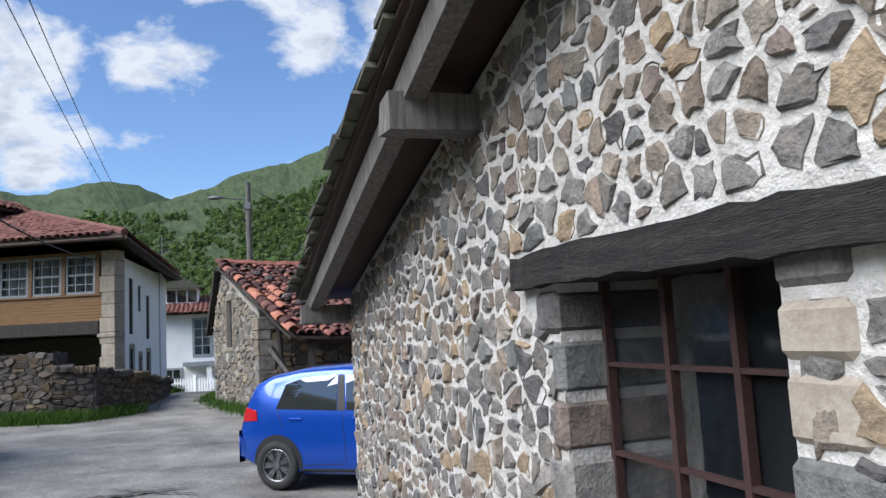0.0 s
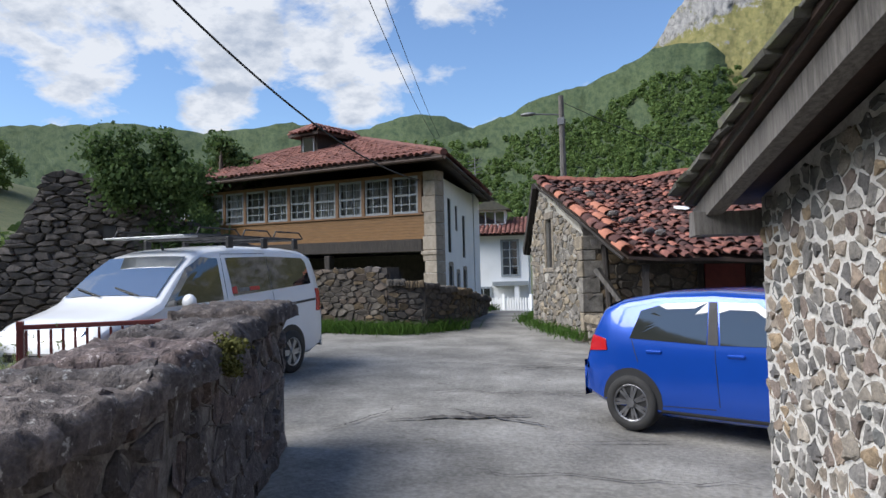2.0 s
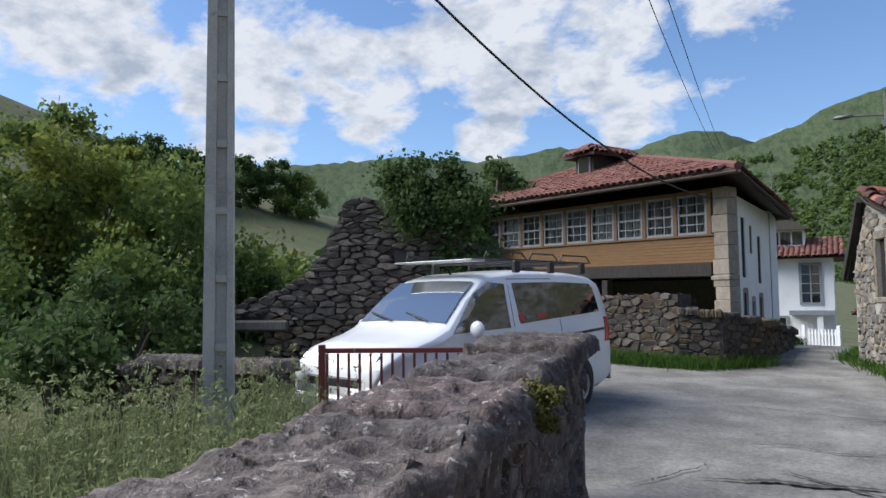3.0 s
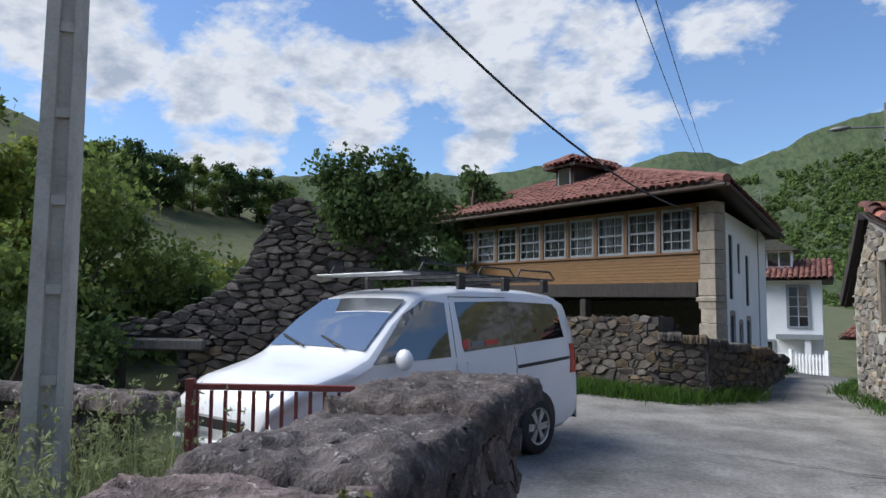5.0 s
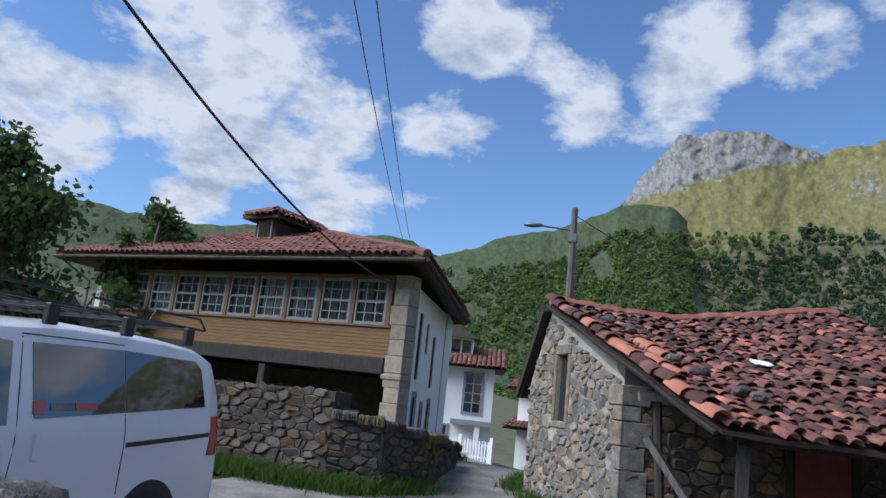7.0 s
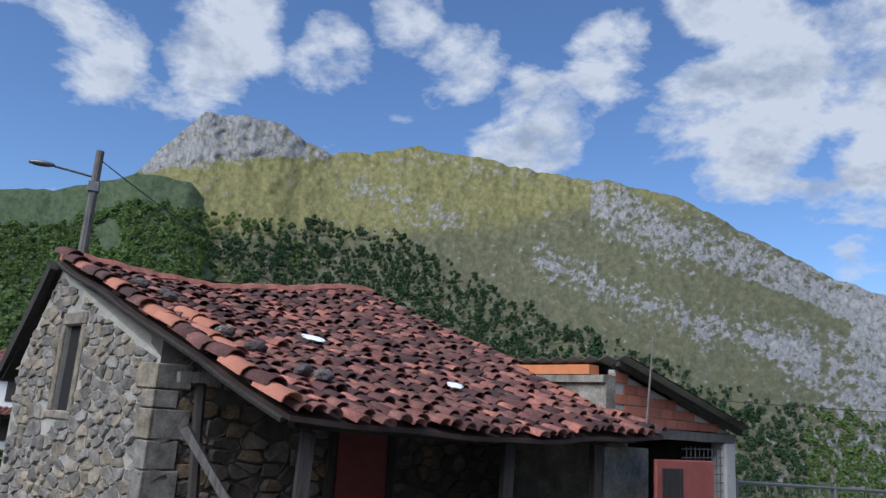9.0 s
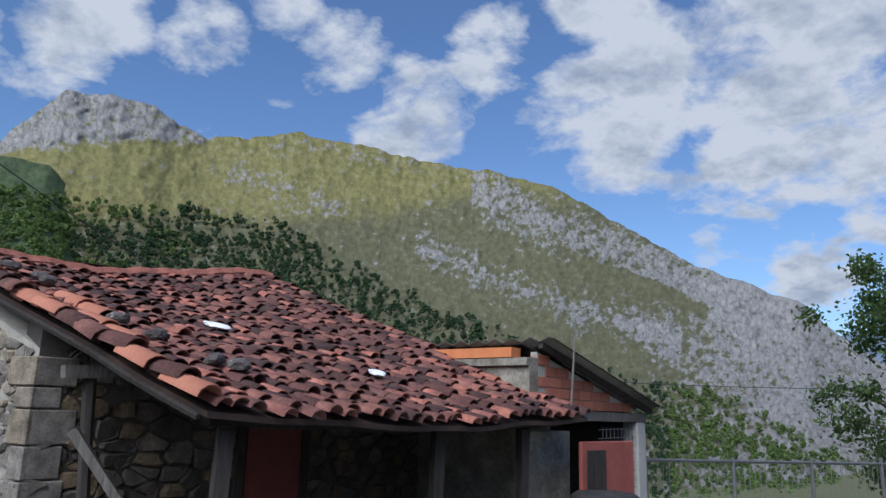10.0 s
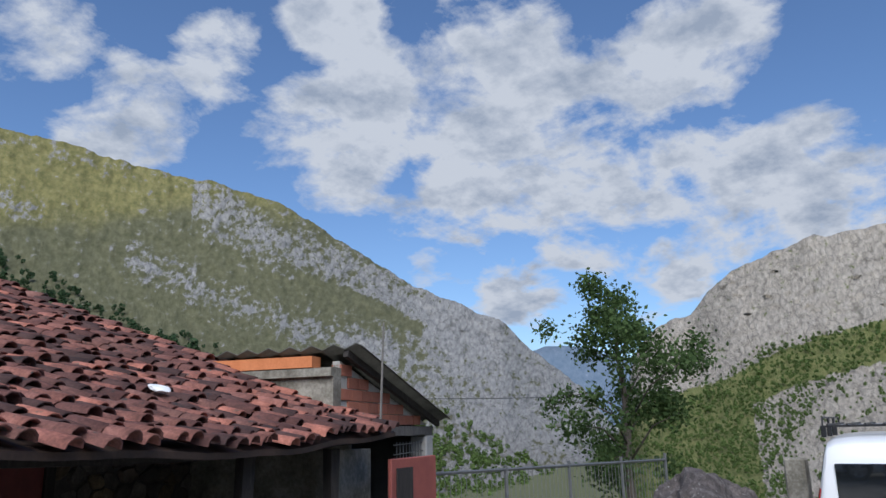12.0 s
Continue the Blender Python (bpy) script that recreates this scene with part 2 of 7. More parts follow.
M["wood_frame"] = mat("gallery_frame", [(0.12, 0.06, 0.024), (0.2, 0.1, 0.04)], 5, 0.55, 0.15, 40)
M["sash"] = mat("grey_sash", [(0.19, 0.215, 0.23), (0.28, 0.305, 0.32)], 8, 0.6, 0.1, 60)
M["limewash"] = mat("white_limewash", [(0.7, 0.71, 0.71), (0.78, 0.79, 0.79), (0.83, 0.83, 0.82)], 0.9, 0.9, 0.25, 25)
M["slit"] = mat("dark_shutter", [(0.02, 0.018, 0.016), (0.05, 0.042, 0.036)], 8, 0.7, 0.2, 40)
TC = [(1, 1, 1), (1.3, 1.2, 1.15), (0.55, 0.52, 0.54), (0.36, 0.4, 0.44), (1.1, 1.05, 1.0), (1.9, 1.7, 1.5), (0.62, 0.6, 0.62), (0.28, 0.32, 0.36), (0.8, 0.85, 0.85)]
M["tile"] = piece_colours(mat("clay_tile", [(0.085, 0.036, 0.03), (0.17, 0.07, 0.055), (0.27, 0.12, 0.095)], 5, 0.85, 0.4, 40, spread=0.2, spots=((0.05, 0.047, 0.043), 0.6, 7)), TC)
M["tile_stuff"] = piece_colours(mat("clay_tile_far", [(0.085, 0.036, 0.03), (0.17, 0.07, 0.055), (0.27, 0.12, 0.095)], 5, 0.85, 0.4, 40, spread=0.2, spots=((0.05, 0.047, 0.043), 0.6, 7), island=True), TC)
M["house_tile"] = piece_colours(mat("house_tile", [(0.13, 0.055, 0.045), (0.2, 0.088, 0.07), (0.28, 0.13, 0.105)], 5, 0.85, 0.3, 40, spread=0.15, island=True), [(1, 1, 1), (1.15, 1.1, 1.05), (0.75, 0.7, 0.68), (0.95, 0.9, 0.9)])
M["house_tile_piece"] = piece_colours(mat("house_tile_near", [(0.13, 0.055, 0.045), (0.2, 0.088, 0.07), (0.28, 0.13, 0.105)], 5, 0.85, 0.3, 40, spread=0.15), [(1, 1, 1), (1.15, 1.1, 1.05), (0.75, 0.7, 0.68), (0.95, 0.9, 0.9)])
M["tile_new"] = mat("orange_tile", [(0.34, 0.125, 0.075), (0.46, 0.185, 0.115)], 5, 0.8, 0.3, 40)
M["slate"] = mat("mossy_slate", [(0.035, 0.035, 0.03), (0.09, 0.085, 0.07), (0.1, 0.11, 0.05)], 7, 0.9, 0.6, 40, spread=0.25)
M["red_paint"] = mat("red_painted_iron", [(0.12, 0.02, 0.016), (0.2, 0.035, 0.028)], 8, 0.6, 0.15, 60)
M["red_door"] = mat("faded_red_sheet", [(0.2, 0.05, 0.04), (0.32, 0.09, 0.07)], 4, 0.65, 0.15, 50)
M["concrete"] = mat("cast_concrete", [(0.3, 0.29, 0.26), (0.42, 0.405, 0.37), (0.5, 0.48, 0.44)], 2.5, 0.9, 0.4, 35, spots=((0.2, 0.19, 0.17), 0.66, 5))
M["iron"] = mat("grey_iron", [(0.12, 0.125, 0.13), (0.22, 0.22, 0.22)], 8, 0.5, 0.1, 60, metal=0.6)
M["rust"] = mat("rusty_bar", [(0.022, 0.011, 0.01), (0.055, 0.022, 0.02)], 20, 0.75, 0.3, 90)
M["black"] = mat("black_plastic", [(0.012, 0.012, 0.013), (0.022, 0.022, 0.023)], 9, 0.5, 0.05, 80)
M["rubber"] = mat("tyre_rubber", [(0.012, 0.012, 0.012), (0.03, 0.029, 0.028)], 9, 0.8, 0.2, 80)
M["alloy"] = mat("alloy_rim", [(0.4, 0.41, 0.42), (0.55, 0.56, 0.57)], 9, 0.35, 0.03, 80, metal=0.8)
M["alloy_dark"] = mat("dark_alloy", [(0.1, 0.1, 0.105), (0.3, 0.3, 0.31)], 9, 0.35, 0.03, 80, metal=0.8)
M["white_car"] = paint("white_car_paint", (0.78, 0.79, 0.8))
M["blue_car"] = paint("blue_car_paint", (0.008, 0.068, 0.42), 0.25, 0.9, 0.35)
M["car_glass"] = glass_mat("dark_car_glass", (0.012, 0.014, 0.016), 0.03, 1.0)
M["windscreen"] = glass_mat("windscreen_glass", (0.05, 0.06, 0.07), 0.03, 1.0)
M["windscreen"].node_tree.nodes["Principled BSDF"].inputs["IOR"].default_value = 3.0
M["car_glass"].node_tree.nodes["Principled BSDF"].inputs["IOR"].default_value = 1.75
M["pane"] = glass_mat("window_pane", (0.03, 0.036, 0.042), 0.04, 0.16)
M["lace"] = mat("lace_curtain", [(0.35, 0.37, 0.38), (0.66, 0.68, 0.69)], 6, 0.9, 0.3, 40, stretch=(14, 14, 1))
# dark colour that stands in for the shade of interiors
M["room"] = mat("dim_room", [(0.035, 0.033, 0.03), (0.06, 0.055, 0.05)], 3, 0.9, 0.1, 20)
M["lamp_red"] = glass_mat("red_lens", (0.42, 0.012, 0.016), 0.15, 1.0)
M["cable"] = mat("black_cable", [(0.012, 0.012, 0.012), (0.03, 0.03, 0.03)], 9, 0.6, 0.1, 60)
M["brick"] = mat("hollow_brick", [(0.3, 0.1, 0.06), (0.42, 0.16, 0.1)], 6, 0.9, 0.4, 40, spread=0.15)
M["brick_orange"] = mat("orange_brick", [(0.42, 0.14, 0.05), (0.55, 0.2, 0.08)], 6, 0.9, 0.3, 40, spread=0.1)
M["render"] = mat("stained_render", [(0.09, 0.08, 0.06), (0.2, 0.185, 0.15), (0.36, 0.34, 0.29)], 3.5, 0.95, 0.5, 25)
M["fibre"] = mat("fibre_cement", [(0.045, 0.045, 0.038), (0.1, 0.1, 0.085)], 5, 0.9, 0.5, 30)
M["plastic_bag"] = mat("white_plastic", [(0.7, 0.71, 0.72), (0.8, 0.81, 0.82)], 9, 0.4, 0.2, 40)
# near-black colour that replaces the shade inside openings
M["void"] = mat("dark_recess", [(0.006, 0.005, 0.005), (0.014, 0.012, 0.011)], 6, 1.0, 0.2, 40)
M["moss"] = mat("dry_moss", [(0.06, 0.07, 0.012), (0.16, 0.15, 0.03)], 30, 0.95, 0.8, 120)


def leaf_mat(name, cols, sheer=0.42):
    """Matt leaves that let some light through."""
    m = mat(name, cols, 2.0, 0.75, 0.0, 20, spread=0.3, island=True)
    t = m.node_tree
    b = t.nodes["Principled BSDF"]
    b.inputs["Specular IOR Level"].default_value = 0.2
    tr = t.nodes.new("ShaderNodeBsdfTranslucent")
    t.links.new(b.inputs["Base Color"].links[0].from_socket, tr.inputs["Color"])
    ms = t.nodes.new("ShaderNodeMixShader")
    ms.inputs[0].default_value = sheer
    t.links.new(b.outputs[0], ms.inputs[1])
    t.links.new(tr.outputs[0], ms.inputs[2])
    t.links.new(ms.outputs[0], t.nodes["Material Output"].inputs["Surface"])
    return m


M["leaf"] = leaf_mat("leaf_green", [(0.09, 0.135, 0.034), (0.15, 0.21, 0.055), (0.22, 0.28, 0.09)])
M["leaf_dark"] = leaf_mat("leaf_dark", [(0.036, 0.064, 0.024), (0.07, 0.115, 0.038), (0.115, 0.165, 0.056)])
M["leaf_yellow"] = leaf_mat("leaf_yellow", [(0.12, 0.15, 0.03), (0.21, 0.25, 0.05), (0.3, 0.32, 0.09)])
M["weed"] = leaf_mat("weed_green", [(0.14, 0.175, 0.075), (0.23, 0.265, 0.125), (0.34, 0.36, 0.21)])
M["grass"] = leaf_mat("grass_green", [(0.04, 0.09, 0.015), (0.07, 0.14, 0.025), (0.11, 0.19, 0.04)])
# lit and shaded colour copies of the same far woods
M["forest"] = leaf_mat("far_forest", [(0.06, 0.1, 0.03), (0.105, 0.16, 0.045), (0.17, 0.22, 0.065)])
M["forest_shaded"] = leaf_mat("far_dark_forest", [(0.022, 0.046, 0.022), (0.04, 0.075, 0.032), (0.07, 0.11, 0.045)])
M["bark"] = mat("bark", [(0.05, 0.042, 0.034), (0.12, 0.1, 0.08)], 6, 0.95, 0.7, 30, stretch=(4, 4, 1))


# ---- mesh helpers ----
def obj(name, bm, material, parent=None, label="", smooth=False):
    me = bpy.data.meshes.new(name)
    bm.to_mesh(me)
    bm.free()
    return obj_me(name, me, material, parent, label, smooth)


def obj_me(name, me, material, parent=None, label="", smooth=False):
    if material is not None and not me.materials:
        me.materials.append(material)
    if smooth:
        me.polygons.foreach_set("use_smooth", [True] * len(me.polygons))
    ob = new(name, me)
    if parent is not None:
        ob.parent = parent
    if label:
        ob["label"] = label
    return ob


def part(name, bm, material, parent, label="", smooth=False):
    return obj(name, bm, material, parent, label, smooth)


def pyd(name, verts, faces, material, parent=None, label="", smooth=False):
    me = bpy.data.meshes.new(name)
    me.from_pydata([tuple(v) for v in verts], [], [tuple(f) for f in faces])
    me.update()
    return obj_me(name, me, material, parent, label, smooth)


def empty(name, m=None):
    ob = new(name)
    ob.empty_display_size = 0.1
    if m is not None:
        ob.matrix_world = m
    return ob


def box(bm, x0, y0, z0, x1, y1, z1, bevel=0.0, m=None):
    r = bmesh.ops.create_cube(bm, size=1.0)
    vs = r["verts"]
    for v in vs:
        v.co = Vector(((x0 + x1) / 2 + v.co.x * (x1 - x0), (y0 + y1) / 2 + v.co.y * (y1 - y0), (z0 + z1) / 2 + v.co.z * (z1 - z0)))
    if bevel:
        es = list({e for v in vs for e in v.link_edges})
        rr = bmesh.ops.bevel(bm, geom=es, offset=bevel, segments=1, affect="EDGES")
        vs = list({v for f in rr["faces"] for v in f.verts} | {v for v in vs if v.is_valid})
    if m is not None:
        bmesh.ops.transform(bm, matrix=m, verts=vs)
    return vs


def boxb(*a, **k):
    bm = bmesh.new()
    box(bm, *a, **k)
    return bm


def beam(bm, p, q, w, h, bevel=0.0, bow=0.0, seg=1, rough=0.0):
    """A squared timber from p to q; bow lets it sag, rough wobbles its edges."""
    p, q = Vector(p), Vector(q)
    d = (q - p).normalized()
    s = d.cross(Vector((0, 0, 1)))
    s = s.normalized() if s.length > 1e-4 else Vector((1, 0, 0))
    u = s.cross(d).normalized()
    rings = []
    for i in range(seg + 1):
        f = i / seg
        c = p.lerp(q, f) - Vector((0, 0, bow * 4 * f * (1 - f)))
        ring = []
        for a, b in ((-1, -1), (1, -1), (1, 1), (-1, 1)):
            j = Vector((random.uniform(-1, 1), random.uniform(-1, 1), random.uniform(-1, 1))) * rough
            ring.append(bm.verts.new(c + s * a * w / 2 + u * b * h / 2 + j))
        rings.append(ring)
    for r0, r1 in zip(rings, rings[1:]):
        for k in range(4):
            bm.faces.new((r0[k], r0[(k + 1) % 4], r1[(k + 1) % 4], r1[k]))
    bm.faces.new(rings[0][::-1])
    bm.faces.new(rings[-1])
    bmesh.ops.recalc_face_normals(bm, faces=bm.faces[:])
    return bm


def beamb(*a, **k):
    return beam(bmesh.new(), *a, **k)


def tube(bm, pts, radii, sides=8):
    pts = [Vector(p) for p in pts]
    rings = []
    for i, p in enumerate(pts):
        d = (pts[min(i + 1, len(pts) - 1)] - pts[max(i - 1, 0)]).normalized()
        s = d.cross(Vector((0.3, 0.2, 1) if abs(d.z) < 0.95 else (1, 0, 0))).normalized()
        u = s.cross(d)
        r = radii[i] if isinstance(radii, (list, tuple)) else radii
        rings.append([bm.verts.new(p + (s * math.cos(k * math.tau / sides) + u * math.sin(k * math.tau / sides)) * r) for k in range(sides)])
    for r0, r1 in zip(rings, rings[1:]):
        for k in range(sides):
            bm.faces.new((r0[k], r0[(k + 1) % sides], r1[(k + 1) % sides], r1[k]))
    bm.faces.new(rings[0][::-1])
    bm.faces.new(rings[-1])
    bmesh.ops.recalc_face_normals(bm, faces=bm.faces[:])
    return bm


def tubeb(*a, **k):
    return tube(bmesh.new(), *a, **k)


def gz(x, y):
    """Height of the ground."""
    z = -0.03 * (x - 5.4) + 0.012 * (min(y, 17) - 5.7)
    z -= 0.02 * max(0.0, min(y, 21) - 17) + 0.09 * max(0.0, min(y, 60) - 21)
    if x < -1:
        z += 0.10 * (-1 - x)
    if x > 22:
        z -= 0.35 * (x - 22)
    return max(z, -30.0)


# ---- rubble: clipped cells, each a stone with a chamfered face ----
def clip_cell(poly, p, q):
    mx_, my_ = (p[0] + q[0]) / 2, (p[1] + q[1]) / 2
    nx, ny = q[0] - p[0], q[1] - p[1]
    res = []
    for i in range(len(poly)):
        a, b = poly[i], poly[(i + 1) % len(poly)]
        da = (a[0] - mx_) * nx + (a[1] - my_) * ny
        db = (b[0] - mx_) * nx + (b[1] - my_) * ny
        if da <= 0:
            res.append(a)
        if da * db < 0:
            k = da / (da - db)
            res.append((a[0] + (b[0] - a[0]) * k, a[1] + (b[1] - a[1]) * k))
    return res


def cells(rng, w, h, cw, ch):
    nx, ny = max(1, round(w / cw)), max(1, round(h / ch))
    pts = []
    for j in range(ny):
        for i in range(nx):
            if rng.random() < 0.12:
                continue
            pts.append(((i + 0.5 + 0.5 * (j % 2) + rng.uniform(-0.42, 0.42)) * w / nx, (j + 0.5 + rng.uniform(-0.34, 0.34)) * h / ny))
            if rng.random() < 0.12:
                pts.append((pts[-1][0] + rng.uniform(-0.5, 0.5) * cw, pts[-1][1] + rng.uniform(-0.5, 0.5) * ch))
    arr = np.array(pts) / (cw, ch)
    for n, p in enumerate(pts):
        near = np.argsort(((arr - arr[n]) ** 2).sum(1))[1:15]
        poly = [(p[0] - cw * 1.4, p[1] - ch * 1.4), (p[0] + cw * 1.4, p[1] - ch * 1.4), (p[0] + cw * 1.4, p[1] + ch * 1.4), (p[0] - cw * 1.4, p[1] + ch * 1.4)]
        # the metric is squeezed so that long stones lie flat
        sq = [(x / cw, y / ch) for x, y in poly]
        for k in near:
            sq = clip_cell(sq, tuple(arr[n]), tuple(arr[k]))
            if len(sq) < 3:
                break
        if len(sq) >= 3:
            yield p, [(x * cw, y * ch) for x, y in sq]


def rubble(parent, origin, along, normal, w, h, cw, ch, gap, proud, material, stuff, inside, seed, limit=300, drop=0.0, name="stone", ragged=0.12, first=None):
    """Stones on the face of a wall. inside(u, v) says where the wall is."""
    rng = random.Random(seed)
    o, a_, n_ = Vector(origin), Vector(along).normalized(), Vector(normal).normalized()
    found = []
    for p, poly in cells(rng, w, h, cw, ch):
        if not inside(p[0], p[1]) or rng.random() < drop:
            continue
        c = (sum(x for x, _ in poly) / len(poly), sum(y for _, y in poly) / len(poly))
        size = min(max(x for x, _ in poly) - min(x for x, _ in poly), max(y for _, y in poly) - min(y for _, y in poly))
        if size < gap * 2.2:
            continue
        g = gap * rng.uniform(0.6, 1.5)
        k = max(0.35, 1 - g / (size * 0.5))
        outer = []
        for i in range(len(poly)):
            x0, y0 = poly[i]
            x1, y1 = poly[(i + 1) % len(poly)]
            L = math.hypot(x1 - x0, y1 - y0)
            if L < 0.015:
                continue
            for f in ((0.12, 0.5, 0.88) if L > cw * 0.45 else (0.3,)):
                kk = k * (1 + rng.uniform(-ragged, ragged))
                outer.append((c[0] + (x0 + (x1 - x0) * f - c[0]) * kk, c[1] + (y0 + (y1 - y0) * f - c[1]) * kk))
        if len(outer) < 3 or not all(inside(x, y) for x, y in outer):
            outer = [q for q in outer if inside(*q)]
            if len(outer) < 4:
                continue
        found.append((c, outer, rng.uniform(0.5, 1.3) * proud, rng.uniform(0.72, 0.86), rng.uniform(-0.25, 0.25), rng.uniform(-0.25, 0.25)))
    if first:
        found.sort(key=lambda s: first(*s[0]))
    sv, sf = [], []
    for i, (c, outer, d, inset, tx, ty) in enumerate(found):
        base = o + a_ * c[0] + Vector((0, 0, c[1]))
        n = len(outer)
        ring = []
        for level, kk in ((-0.02, 1.0), (d * 0.55, 0.97), (d, inset)):
            for x, y in outer:
                dx, dy = (x - c[0]) * kk, (y - c[1]) * kk
                lift = level + (tx * dx + ty * dy if level == d else 0) + (random.uniform(-0.12, 0.12) * d if level > 0 else 0)
                ring.append(a_ * dx + Vector((0, 0, dy)) + n_ * lift)
        fs = []
        for lv in range(2):
            for k in range(n):
                fs.append((lv * n + k, lv * n + (k + 1) % n, (lv + 1) * n + (k + 1) % n, (lv + 1) * n + k))
        ring.append(n_ * d * random.uniform(0.95, 1.2))
        for k in range(n):
            fs.append((2 * n + k, 2 * n + (k + 1) % n, 3 * n))
        if a_.cross(Vector((0, 0, 1))).dot(n_) < 0:
            fs = [f[::-1] for f in fs]
        if i < limit:
            ob = pyd(name, ring, fs, material, parent)
            ob.location = base
        else:
            b0 = len(sv)
            sv += [base + v for v in ring]
            sf += [tuple(k + b0 for k in f) for f in fs]
    if sv:
        tagged(pyd(name + "_field", sv, sf, stuff, parent), kind="stuff")


# ---- leaves, grass, trees ----
def leaf_cloud(name, centres, radii, count, size, material, parent=None, seed=1, squash=0.85, shell=0.55, aspect=0.6):
    rng = np.random.default_rng(seed)
    centres, radii = np.array(centres, float), np.array(radii, float)
    pick = rng.choice(len(centres), count, p=radii ** 2 / (radii ** 2).sum())
    d = rng.normal(size=(count, 3))
    d /= np.linalg.norm(d, axis=1)[:, None]
    r = radii[pick] * (shell + (1 - shell) * rng.random(count)) * (1 + 0.25 * rng.normal(size=count).clip(-1.5, 1.5))
    p = centres[pick] + d * r[:, None] * (1, 1, squash)
    u = rng.normal(size=(count, 3))
    u /= np.linalg.norm(u, axis=1)[:, None]
    v = np.cross(u, rng.normal(size=(count, 3)))
    v /= np.linalg.norm(v, axis=1)[:, None]
    s = size * rng.uniform(0.6, 1.4, count)[:, None]
    verts = np.stack([p - u * s, p + v * s * aspect, p + u * s, p - v * s * aspect], 1).reshape(-1, 3)
    faces = np.arange(count * 4).reshape(-1, 4)
    return pyd(name, verts.tolist(), faces.tolist(), material, parent)


def blades(name, spots, n, h, w, spread, material, parent=None, seed=2, lean=0.35):
    """Grass or weed stalks at the spots (x, y, z)."""
    rng = np.random.default_rng(seed)
    spots = np.array(spots, float)
    k = rng.integers(0, len(spots), n)
    p = spots[k] + np.c_[rng.normal(size=(n, 2)) * spread, np.zeros(n)]
    hh = h * rng.uniform(0.45, 1.25, n)
    tip = p + np.c_[rng.normal(size=(n, 2)) * hh[:, None] * lean, hh]
    a = rng.uniform(0, math.tau, n)
    s = np.c_[np.cos(a), np.sin(a), np.zeros(n)] * w
    mid = p * 0.45 + tip * 0.55 + np.c_[np.zeros((n, 2)), hh * 0.08]
    verts = np.stack([p - s, p + s, mid + s * 0.8, tip, mid - s * 0.8], 1).reshape(-1, 3)
    faces = np.arange(n * 5).reshape(-1, 5)
    return pyd(name, verts.tolist(), faces.tolist(), material, parent)


def tree(name, base, height, crown, trunk_r, leaves, size, material, label, seed, lean=(0, 0), low=0.35, lumps=26, category="tree", group=""):
    rng = random.Random(seed)
    t = empty(name, Matrix.Translation(base))
    bm = bmesh.new()
    pts = [Vector((lean[0] * f * f, lean[1] * f * f, height * 0.86 * f)) + Vector((rng.uniform(-1, 1), rng.uniform(-1, 1), 0)) * trunk_r * 0.6 * (f > 0) for f in [i / 6 for i in range(7)]]
    tube(bm, pts, [trunk_r * (1 - 0.82 * i / 6) for i in range(7)], 8)
    cs, rs = [], []
    for i in range(lumps):
        f = low + (1 - low) * (i + rng.random()) / lumps
        a = rng.uniform(0, math.tau)
        k = crown * (0.25 + 0.75 * math.sin(math.pi * min(1, (f - low) / (1 - low) * 0.85 + 0.12))) * rng.uniform(0.35, 1.0)
        org = Vector((lean[0] * f * f, lean[1] * f * f, height * f * 0.8))
        c = org + Vector((math.cos(a) * k, math.sin(a) * k, height * rng.uniform(0.04, 0.2)))
        cs.append(c)
        rs.append(crown * rng.uniform(0.16, 0.36))
        if i % 2 == 0:
            tube(bm, [org, org.lerp(c, 0.5) + Vector((0, 0, 0.04 * height)), c], [trunk_r * 0.36 * (1.1 - f), trunk_r * 0.2 * (1.1 - f), trunk_r * 0.06], 5)
    part("trunk", bm, M["bark"], t, smooth=True)
    leaf_cloud("crown", cs, rs, leaves, size, material, t, seed, shell=0.25)
    return tagged(t, label, category, group)


# ---- ground and the far terrain ----
EYE0 = Vector((6.0, 5.0, 1.6))


def lerp_table(tab, x):
    xs, ys = zip(*tab)
    return float(np.interp(x, xs, ys))


def ground_sheet():
    rads = [0.0] + [0.6 * 1.07 ** i for i in range(118)]
    verts, faces = [], []
    N = 180
    for r in rads:
        for k in range(N):
            a_ = k * math.tau / N
            x, y = 6 + r * math.cos(a_), 5 + r * math.sin(a_)
            rough = 0.05 * noise.noise((x * 0.5, y * 0.5, 0)) if (x < 0.5 or y > 26 or x > 14) else 0
            verts.append((x, y, gz(x, y) - 0.06 + rough))
    for i in range(len(rads) - 1):
        for k in range(N):
            faces.append((i * N + k, i * N + (k + 1) % N, (i + 1) * N + (k + 1) % N, (i + 1) * N + k))
    tagged(pyd("ground", verts, faces, M["earth"], smooth=True), "grassy earth ground beside the road", "ground", kind="structure")


